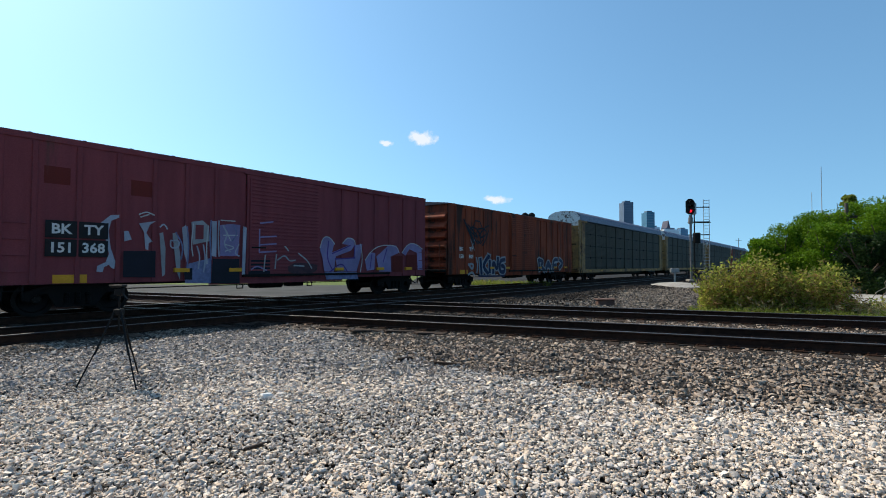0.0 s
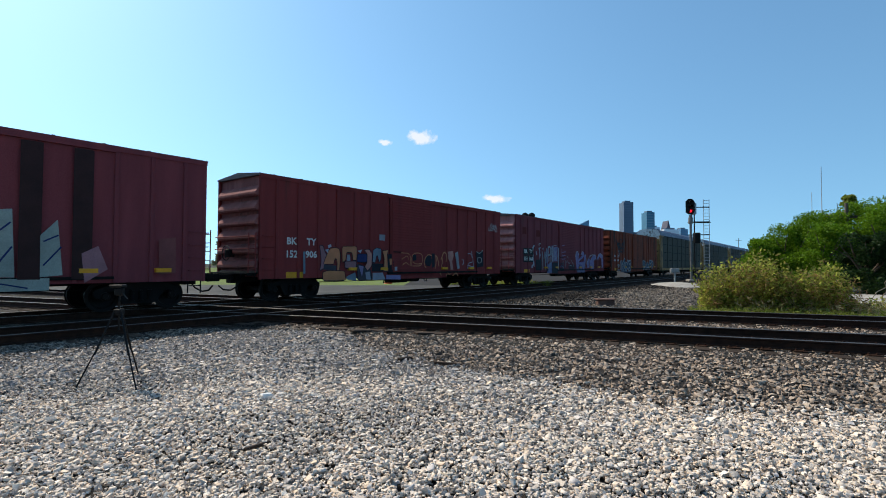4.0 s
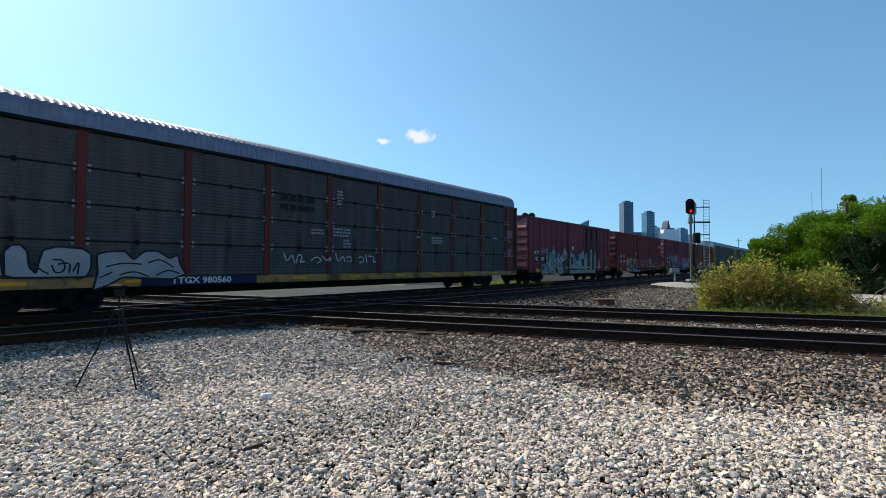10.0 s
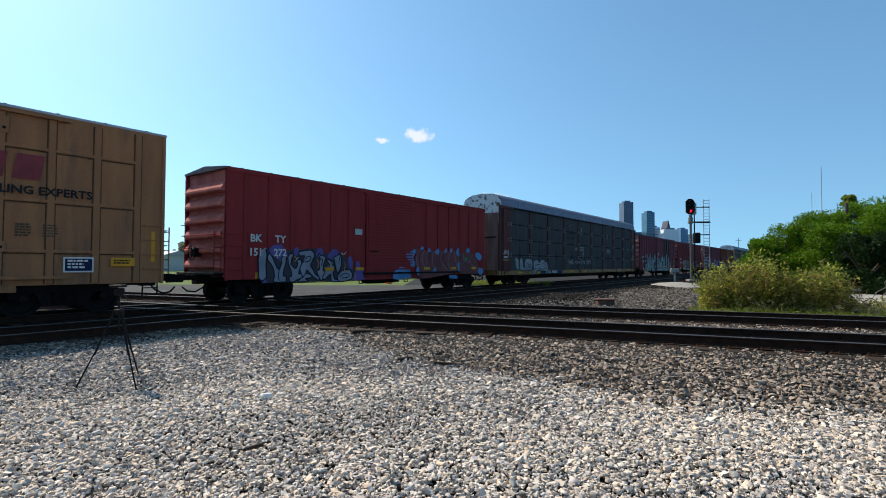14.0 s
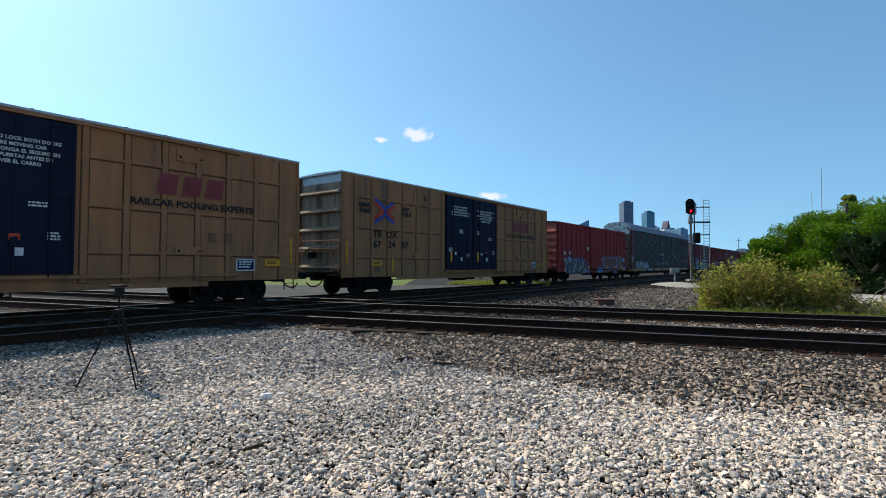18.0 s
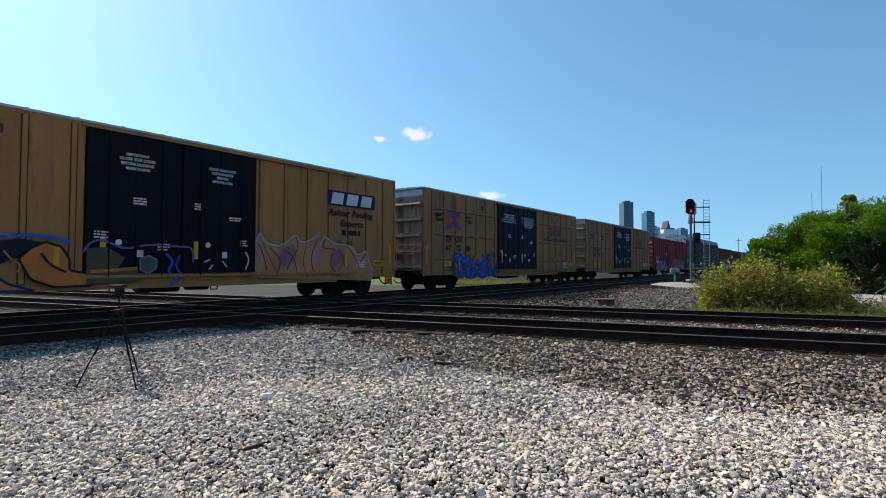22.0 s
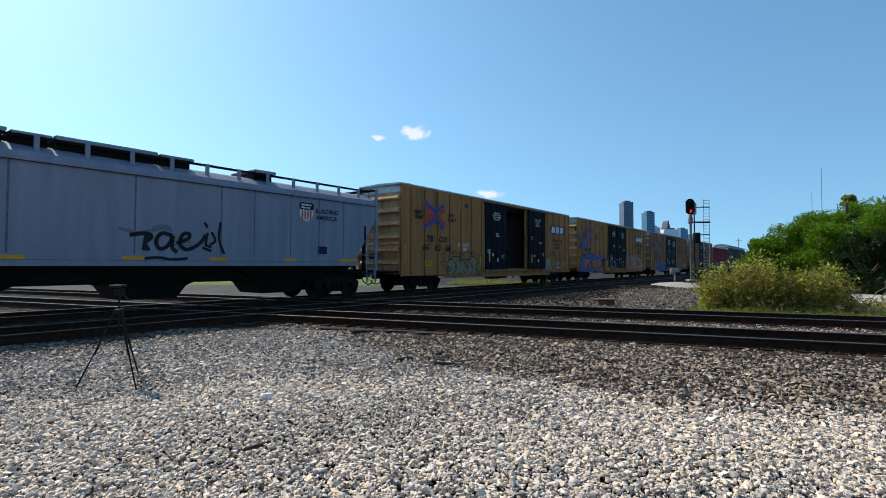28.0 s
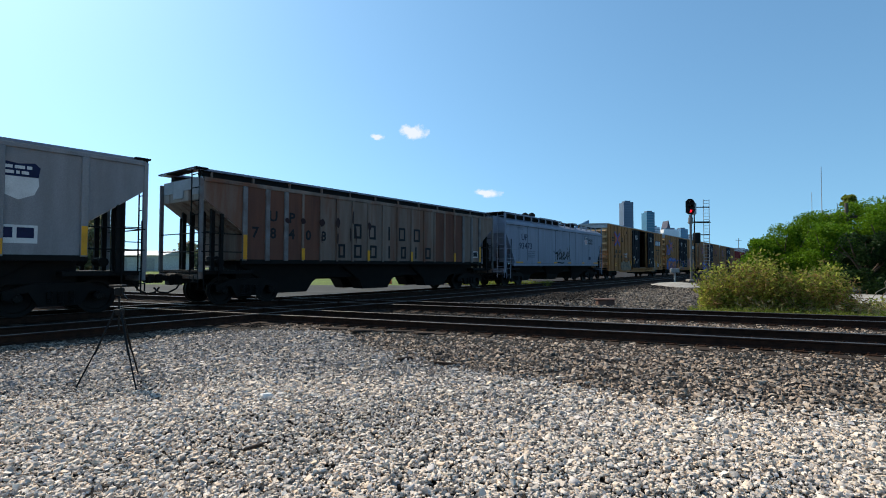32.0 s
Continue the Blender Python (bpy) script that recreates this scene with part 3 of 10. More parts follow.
def under_gear(car, L, sill):
    bm = block(-L / 2 + 0.4, L / 2 - 0.4, -0.3, 0.3, 0.72, 1.02)
    part("centre_sill", bm, M["dark_steel"], car)
    bm = block(-0.9, 0.3, -0.95, -0.35, 0.48, 0.78, 0.08)
    box(bm, 0.6, 1.3, -0.8, -0.4, 0.5, 0.75, 0.05)
    bar(bm, (-L / 2 + 2, -0.6, 0.62), (L / 2 - 2, -0.6, 0.62), 0.02, 6)
    part("brake_gear", bm, M["dark_steel"], car)
    for x in (-1.8, 1.1):
        bm = bmesh.new()
        for a, b in (((x, -1.25, sill + 0.02), (x, -1.25, 0.52)), ((x + 0.22, -1.25, sill + 0.02), (x + 0.22, -1.25, 0.52)), ((x, -1.25, 0.53), (x + 0.22, -1.25, 0.53))):
            bar(bm, a, b, 0.02, 6)
        part("step", bm, M["dark_steel"], car)


def place(car, rear, front):
    MOVING.append((car, (rear + front) / 2 - 11.93))
    car.matrix_basis = pose(*along(MOVING[-1][1]), 0, 0, TRAIN_RZ)
    return car


def end_wall(car, x, s, eave, z0, paint, ribs, rise=0.2, top=None):
    """A car's end with horizontal pressed ribs and, above, a plain or silvery panel under the roof."""
    bm = bmesh.new()
    w = HW - 0.09
    outline = [(-w, z0), (w, z0), (w, eave - 0.02), (0, eave + rise - 0.03), (-w, eave - 0.02)]
    extrude_x(bm, outline, min(x, x - s * 0.06), max(x, x - s * 0.06))
    e = part("end_wall", bm, paint, car)
    for z, h in ribs:
        key = ("end_rib", paint, h, s)
        if key not in KIT:
            rb = bmesh.new()
            rows = []
            for dx, dz, inset in ((-0.055, -0.5, 0.02), (0.10, -0.44, 0.04), (0.145, -0.28, 0.08), (0.14, -0.08, 0.08), (0.05, 0.3, 0.05), (-0.055, 0.62, 0.02)):
                rows.append([rb.verts.new((s * dx, y, dz * h)) for y in (-w + inset, w - inset)])
            for p, q in zip(rows, rows[1:]):
                rb.faces.new((p[0], p[1], q[1], q[0]))
            rb.faces.new([q[0] for q in rows])
            rb.faces.new([q[1] for q in rows][::-1])
            bmesh.ops.recalc_face_normals(rb, faces=rb.faces)
            KIT[key] = mesh_of(rb, "end_rib", paint)
        part("end_rib", KIT[key], None, e, at=pose(x + s * 0.055, 0, z))
    if top:
        bm = bmesh.new()
        extrude_x(bm, [(-w, eave - 0.36), (w, eave - 0.36), (w, eave - 0.03), (0, eave + rise - 0.04), (-w, eave - 0.03)], min(x + s * 0.004, x + s * 0.012), max(x + s * 0.004, x + s * 0.012))
        part("end_panel", bm, top, car, "unpainted silvery panel under the roof")
    return e


def end_fittings(car, x, s, paint):
    """Crossover platform, grab irons, brake wheel on a car's end."""
    bm = block(min(x, x + s * 0.34), max(x, x + s * 0.34), -1.28, 1.28, 1.0, 1.05)
    for k in range(7):
        y = -1.2 + k * 0.4
        box(bm, min(x, x + s * 0.34), max(x, x + s * 0.34), y - 0.02, y + 0.02, 0.94, 1.0)
    part("crossover_platform", bm, M["dark_steel"], car)
    bm = bmesh.new()
    for z in (1.9, 2.35):
        bar(bm, (x + s * 0.16, -1.32, z), (x + s * 0.16, 1.32, z), 0.018, 6)
        for y in (-1.32, 0, 1.32):
            bar(bm, (x, y, z), (x + s * 0.16, y, z), 0.015, 6)
    part("grab_iron", bm, paint, car)
    ladder(car, x + s * 0.17, -1.2, 1.05, 2.45, paint, "y", 0.45, 5)
    if s < 0:
        bm = bmesh.new()
        for k in range(16):
            a, b = 2 * math.pi * k / 16, 2 * math.pi * (k + 1) / 16
            bar(bm, (x - 0.26, 0.35 + 0.27 * math.cos(a), 1.75 + 0.27 * math.sin(a)), (x - 0.26, 0.35 + 0.27 * math.cos(b), 1.75 + 0.27 * math.sin(b)), 0.016, 5)
        for k in range(5):
            a = 2 * math.pi * k / 5
            bar(bm, (x - 0.24, 0.35, 1.75), (x - 0.26, 0.35 + 0.27 * math.cos(a), 1.75 + 0.27 * math.sin(a)), 0.012, 5)
        box(bm, x - 0.24, x, 0.2, 0.5, 1.6, 1.9, 0.02)
        part("brake_wheel", bm, M["dark_steel"], car)


def box_shell(car, L, eave, sill, paint, door, lining=None):
    """Sides with thickness, with the doorway left open on the eye's side, the floor and the far side."""
    t, z0 = 0.05, sill + 0.02
    far = HW - t
    part("side_wall", block(-L / 2, door[0], -HW, -far, z0, eave), paint, car)
    part("side_wall", block(door[1], L / 2, -HW, -far, z0, eave), paint, car)
    part("side_wall", block(-L / 2, L / 2, far, HW, z0, eave), paint, car)
    part("door_header", block(door[0], door[1], -HW, -far, eave - 0.16, eave), paint, car)
    part("floor", block(-L / 2 + 0.05, L / 2 - 0.05, -far, far, 1.02, 1.10), M["plank"], car)
    part("side_sill", block(door[0] - 1.2, door[1] + 1.2, -HW + 0.03, -far + 0.06, sill - 0.12, z0 + 0.28), paint, car)
    if lining:
        part("lining", block(-L / 2 + 0.1, L / 2 - 0.1, far - 0.03, far - 0.004, 1.1, eave - 0.15), lining, car, "scuffed white inner lining")
        part("lining_panel", block(-2.5, 2.63, far - 0.05, far - 0.031, 1.12, 4.88, 0.004), M["ply"], car, "scuffed pale inner face of the far door")
        part("panel_edge", block(2.63, 2.67, far - 0.045, far - 0.0305, 1.12, 4.9), M["black"], car)
        part("panel_edge", block(-2.5, 2.67, far - 0.045, far - 0.0305, 4.88, 4.92), M["black"], car)
        part("lining", block(door[1] + 0.02, L / 2 - 0.1, -far + 0.004, -far + 0.03, 1.1, eave - 0.15), lining, car)


def gable_roof(car, L, eave, rise, material, edge=None, seams=14, name="roof"):
    bm = bmesh.new()
    w = HW + 0.015
    extrude_x(bm, [(-w, eave - 0.01), (w, eave - 0.01), (w, eave + 0.05), (0, eave + rise), (-w, eave + 0.05)], -L / 2 - 0.03, L / 2 + 0.03)
    roof = part(name, bm, material, car)
    rib = bmesh.new()
    extrude_x(rib, [(-w, eave + 0.04), (w, eave + 0.04), (w, eave + 0.065), (0, eave + rise + 0.02), (-w, eave + 0.065)], -0.03, 0.03)
    me = mesh_of(rib, "roof_seam", material)
    for k in range(seams):
        part("roof_seam", me, None, roof, at=pose(-L / 2 + (k + 0.5) * L / seams, 0, 0))
    if edge:
        part("roof_edge", block(-L / 2, L / 2, -w - 0.02, -w - 0.002, eave - 0.11, eave + 0.03), edge, car)


def boxcar50(rear, front, eave, paint, label, sill=0.80, group="boxcars of the train", plug=False):
    L = front - rear
    car = empty("boxcar", pose(0, 0, 0), label, "boxcar", group)
    door = (-1.62, 1.55)
    box_shell(car, L, eave, sill, paint, door)
    gable_roof(car, L, eave, 0.19, M["roof_dark"], paint)
    post = mesh_of(block(-0.06, 0.06, -0.045, 0, sill + 0.02, eave - 0.12, 0.012), "side_post", paint)
    for k in range(6):
        for x in (-L / 2 + 0.68 + 0.94 * k, L / 2 - 0.68 - 0.94 * k):
            part("side_post", post, None, car, at=pose(x, -HW, 0))
            part("side_post", post, None, car, at=pose(x, HW, 0, 0, 0, 180))
    for s in (-1, 1):
        part("corner_post", block(s * L / 2 - 0.09 * (s > 0), s * L / 2 + 0.09 * (s < 0), -HW - 0.012, -HW + 0.1, sill, eave - 0.01, 0.012), paint, car)
        part("corner_post", block(s * L / 2 - 0.09 * (s > 0), s * L / 2 + 0.09 * (s < 0), HW - 0.1, HW + 0.012, sill, eave - 0.01, 0.012), paint, car)
    ribs = [(1.35 + i * 0.52, 0.36) for i in range(6)]
    for s in (-1, 1):
        end_wall(car, s * (L / 2 - 0.11), s, eave, sill + 0.1, M["end_maroon_sunlit"] if paint == M["maroon_a"] else M["rustbrown"] if paint == M["rustbrown"] else M["end_dull"] if paint == M["maroon_b"] else M["end_red_sunlit"], ribs)
        end_fittings(car, s * (L / 2 - 0.02), s, paint)
        truck(car, s * (L / 2 - 1.75))
        coupler(car, s * (L / 2 - 0.1), s)
        grabs(car, s * (L / 2 - 0.32), -HW + 0.003, (1.15, 1.55, 1.95, 2.35), paint)
        ladder(car, s * (L / 2 - 0.32), -HW + 0.05, sill - 0.36, sill + 0.1, M["dark_steel"], "x", 0.4, 1)
    under_gear(car, L, sill)
    # sliding door with pressed horizontal ribs, its rails and lock rod
    bm = block(door[0] + 0.02, door[1] - 0.02, -HW - 0.06, -HW - 0.01, sill + 0.22, eave - 0.16)
    d = part("door", bm, paint, car, "sliding door with pressed ribs")
    n = 26
    z0, z1 = sill + 0.28, eave - 0.22
    rib = mesh_of(block(door[0] + 0.12, door[1] - 0.12, -HW - 0.078, -HW - 0.06, -0.032, 0.032, 0.008), "door_rib", paint)
    if plug:
        beam = mesh_of(block(door[0] + 0.06, door[1] - 0.06, -HW - 0.082, -HW - 0.06, -0.03, 0.03, 0.008), "door_beam", paint)
        for f_ in (0.0, 0.2, 0.32, 0.5, 0.75, 1.0):
            part("door_beam", beam, None, d, at=pose(0, 0, z0 + f_ * (z1 - z0)))
        for x in (door[0] + 0.06, door[1] - 0.06):
            part("door_stile", block(x - 0.05, x + 0.05, -HW - 0.086, -HW - 0.06, z0, z1, 0.008), paint, d)
    for k in range(0 if plug else n):
        if k % 9 != 8:
            part("door_rib", rib, None, d, at=pose(0, 0, z0 + (k + 0.5) * (z1 - z0) / n))
    part("lock_rod", block(door[0] + 0.1, door[0] + 0.16, -HW - 0.11, -HW - 0.06, sill + 0.3, eave - 0.3, 0.01), paint, d)
    part("handle", block(door[0] + 0.2, door[0] + 0.75, -HW - 0.1, -HW - 0.075, 1.9, 1.95, 0.01), M["dark_steel"], d)
    part("door_rail", block(door[0] - 0.1, L / 2 - 2.6, -HW - 0.09, -HW - 0.002, sill + 0.12, sill + 0.2), M["dark_steel"], car)
    part("door_rail", block(door[0] - 0.1, L / 2 - 2.6, -HW - 0.08, -HW - 0.002, eave - 0.15, eave - 0.09), paint, car)
    for x in (-L / 2 + 4.3, -2.0, 2.5, L / 2 - 3.2, L / 2 - 1.3):
        part("reflector", block(x - 0.22, x + 0.22, -HW - 0.099, -HW - 0.004, sill + 0.3, sill + 0.42), M["yellow_mark"], car, "yellow reflective strip")
    part("sill_mark", block(-L / 2 + 1.1, -L / 2 + 1.85, -HW - 0.008, -HW - 0.003, sill + 0.04, sill + 0.26), M["yellow_mark"], car)
    return place(car, rear, front)


def reporting(car, L, x, z, top, low, paper=None, size=0.34, ink="white", split=0.95, lift=0.0):
    """The two-line stencil of a car: letters over figures, broken by a side post."""
    for word, dz in ((top, 0.0), (low, -size * 1.35)):
        a, b = word
        for w, dx in ((a, 0.0), (b, split)):
            if paper:
                part("patch", block(x + dx - 0.34, x + dx + 0.34, -HW - 0.005 - lift, -HW - 0.002 - lift, z + dz - size * 0.62, z + dz + size * 0.62), M[paper], car)
            write(car, w, x + dx, -HW - lift, z + dz, size, M[ink], stretch=1.0)


def autorack(rear, front, panel, post, sillpaint, label, bays=9, detail=True, between=None):
    L = front - rear
    car = empty("autorack", pose(0, 0, 0), label, "autorack", "autoracks of the train")
    z0, z1 = 0.98, 4.92
    deck = block(-L / 2, L / 2, -HW + 0.02, HW - 0.02, 0.70, z0)
    part("deck_sill", deck, sillpaint, car, "worn yellow flatcar sill")
    part("underframe", block(-L / 2 + 5, L / 2 - 5, -0.45, 0.45, 0.38, 0.72, 0.05), M["dark_steel"], car)
    zone = (L - 2.6) / bays
    for side in (-1, 1):
        for i in range(bays):
            xa = -L / 2 + 1.3 + i * zone
            for k in range(4):
                za, zb = z0 + k * (z1 - z0) / 4 + 0.02, z0 + (k + 1) * (z1 - z0) / 4 - 0.02
                key = ("screen", panel, round(zone, 3), k)
                if key not in KIT:
                    bm = bmesh.new()
                    n = 9
                    h = (zb - za) / n
                    prof = []
                    for j in range(n):
                        c = za + (j + 0.5) * h
                        prof += [(0.0, c - h / 2), (-0.011, c - h * 0.2), (-0.011, c + h * 0.25)]
                    prof.append((0.0, zb))
                    v = [[bm.verts.new((x, y, z)) for y, z in prof] for x in (0.0, zone)]
                    for q in range(len(prof) - 1):
                        bm.faces.new((v[0][q], v[1][q], v[1][q + 1], v[0][q + 1]))
                    KIT[key] = mesh_of(bm, "screen_panel", panel)
                part("screen_panel", KIT[key], None, car, at=pose(xa, -HW + 0.05, 0) if side < 0 else pose(xa + zone, HW - 0.05, 0, 0, 0, 180))
        y = side * (HW - 0.012)
        for i in range(bays + 1):
            x = -L / 2 + 1.3 + i * zone
            bm = block(x - 0.11, x + 0.11, y - 0.02, y + 0.045 if side > 0 else y + 0.02, z0 - 0.02, z1)
            box(bm, x - 0.3, x + 0.3, y - 0.022, y + 0.022, z1 - 0.02, z1 + 0.08)
            p = part("rack_post", bm, between or post, car, "" if between else "dull red vertical post")
            if detail and side < 0:
                if "clamp" not in KIT:
                    bm = bmesh.new()
                    bar(bm, (0, -0.05, 0), (0, 0.01, 0), 0.042, 8)
                    KIT["clamp"] = mesh_of(bm, "clamp", M["grey_dull"])
                for k in (1, 2, 3):
                    z = z0 + k * (z1 - z0) / 4
                    for s in (-0.17, 0.17):
                        part("clamp", KIT["clamp"], None, p, at=pose(x + s, y, z + 0.06))
                        part("clamp", KIT["clamp"], None, p, at=pose(x + s, y, z - 0.08))
        # long dark seams where the screens overlap
        for k in (1, 2, 3):
            z = z0 + k * (z1 - z0) / 4
            bm = block(-L / 2 + 1.3, L / 2 - 1.3, side * (HW - 0.045) - 0.012, side * (HW - 0.045) + 0.012, z - 0.022, z + 0.022)
            for i in range(bays):
                x = -L / 2 + 1.3 + (i + 0.5) * zone
                box(bm, x - 0.05, x + 0.05, side * (HW - 0.04) - 0.03, side * (HW - 0.04) + 0.01, z - 0.07, z + 0.06)
            part("screen_seam", bm, M["dark_steel"], car)
        for s in (-1, 1):
            part("end_side_plate", block(s * (L / 2 - 1.3), s * (L / 2 - 0.52), side * HW - 0.02, side * HW + 0.02, z0 - 0.02, z1), post, car)
            part("door_jamb", block(s * (L / 2 - 0.50), s * (L / 2 - 0.15), side * (HW - 0.035) - 0.02, side * (HW - 0.035) + 0.02, z0 - 0.02, z1 - 0.065), M["jamb"] if detail else post, car)
            part("top_beam", block(s * (L / 2 - 1.75), s * (L / 2 + 0.02), side * (HW + 0.02) - 0.035, side * (HW + 0.02) + 0.035, z1 - 0.06, z1 + 0.08, 0.01), post, car)
            part("corner_post", block(s * (L / 2 - 0.16), s * L / 2, side * HW - 0.04, side * HW + 0.04, z0, z1, 0.01), post, car)
        part("top_rail", block(-L / 2, L / 2, side * HW - 0.03, side * HW + 0.03, z1, z1 + 0.09), M["dark_steel"], car)
    # corrugated roof: a low vault of cross ribs
    n = int(L / 0.2)
    prof = [(-HW - 0.01, 4.99), (-HW + 0.02, 5.34), (-HW + 0.10, 5.50), (-HW + 0.30, 5.64), (-0.75, 5.78), (0, 5.84), (0.75, 5.78), (HW - 0.30, 5.64), (HW - 0.10, 5.50), (HW - 0.02, 5.34), (HW + 0.01, 4.99)]
    bm = bmesh.new()
    rows = []
    for i in range(n * 4 + 1):
        x = -L / 2 + 0.3 + (L - 0.6) * i / (n * 4)
        k = (0.0, 0.022, 0.022, 0.0)[i % 4]
        rows.append([bm.verts.new((x, y * (1 + k / HW), z + k)) for y, z in prof])
    for a, b in zip(rows, rows[1:]):
        for i in range(len(prof) - 1):
            bm.faces.new((a[i], b[i], b[i + 1], a[i + 1]))
    part("roof", bm, M["rack_roof"], car, "corrugated blue-grey roof")
    for s in (-1, 1):
        x = s * L / 2
        top = [(-HW + 0.02, 3.9), (HW - 0.02, 3.9), (HW - 0.02, 5.28), (HW - 0.3, 5.64), (0.6, 5.8), (-0.6, 5.8), (-HW + 0.3, 5.64), (-HW + 0.02, 5.28)]
        bm = bmesh.new()
        extrude_x(bm, top, min(x - s * 0.33, x - s * 0.28), max(x - s * 0.33, x - s * 0.28))
        part("end_top", bm, M["end_peel"], car, "peeling white end panel")
        for side in (-1, 1):
            bm = bmesh.new()
            pts = [(side * 0.05, 0.02), (side * 0.5, 0.10), (side * 1.0, 0.10), (side * (HW - 0.06), -0.02)]
            for (ya, da), (yb, db) in zip(pts, pts[1:]):
                v = [bm.verts.new((x + s * (da + o), ya, z)) for o in (0, 0.03) for z in (z0, 4.55)] + [bm.verts.new((x + s * (db + o), yb, z)) for o in (0, 0.03) for z in (z0, 4.55)]
                for q in ((0, 1, 5, 4), (2, 6, 7, 3), (0, 4, 6, 2), (1, 3, 7, 5)):
                    bm.faces.new([v[i] for i in q])
            bmesh.ops.recalc_face_normals(bm, faces=bm.faces)
            d = part("end_door", bm, M["rack_end"] if detail else post, car, "worn folding end door")
            part("hinge_bar", block(x + s * 0.1, x + s * 0.16, side * 0.3, side * 1.25, 3.0, 3.08), M["dark_steel"], d)
        truck(car, s * (L / 2 - 3.55))
        coupler(car, s * (L / 2 - 0.05), s, 0.84)
        ladder(car, s * (L / 2 - 0.5), -HW + 0.01, 0.40, 0.98, M["dark_steel"], "x", 0.4, 2)
    for i in range(bays):
        x = -L / 2 + 1.3 + (i + 0.5) * zone
        part("reflector", block(x - 0.3, x + 0.3, -HW + 0.0, -HW + 0.022, 0.80, 0.90), M["yellow_mark"], car, "yellow reflective strip")
    return place(car, rear, front)


def emblem(car, x, z, w, h):
    """Two red chevrons nose to nose, with blue arrows along their outer edges."""
    y = -HW - 0.052
    at = lambda u, v: (x + u * w, z + v * h)
    n = 0
    for line, mat, wide in ((((-0.46, 0.30), (-0.06, 0.03)), "red_mark", 0.16), (((-0.46, -0.30), (-0.06, -0.03)), "red_mark", 0.16), (((0.48, 0.24), (0.17, 0.02)), "red_mark", 0.15), (((0.48, -0.28), (0.17, -0.02)), "red_mark", 0.15),
                            (((-0.40, 0.43), (-0.16, 0.27), (0.02, 0.13), (0.075, 0.0), (0.02, -0.14), (-0.16, -0.28), (-0.40, -0.43)), "blue_mark", 0.12),
                            (((0.13, 0.17), (0.41, 0.38)), "blue_mark", 0.12), (((0.13, -0.18), (0.41, -0.41)), "blue_mark", 0.12)):
        bm = bmesh.new()
        stroke(bm, [at(*q) for q in line], h * wide, y - 0.001 * n)
        part("emblem_band", bm, M[mat], car, "faded red emblem chevron" if mat == "red_mark" else "blue arrow of the emblem")
        n += 1
    for u, v, du, dv in ((-0.43, 0.45, -0.07, 0.05), (-0.43, -0.45, -0.07, -0.05), (0.43, 0.40, 0.07, 0.05), (0.43, -0.43, 0.07, -0.05)):
        bm = bmesh.new()
        flat(bm, [at(u + du, v + dv), at(u - dv * 1.5 * (1 if du * dv > 0 else -1), v + dv * 1.4), at(u + du * 0.6, v - dv * 1.7)], y - 0.001 * n, 0)
        part("emblem_point", bm, M["blue_mark"], car)
        n += 1


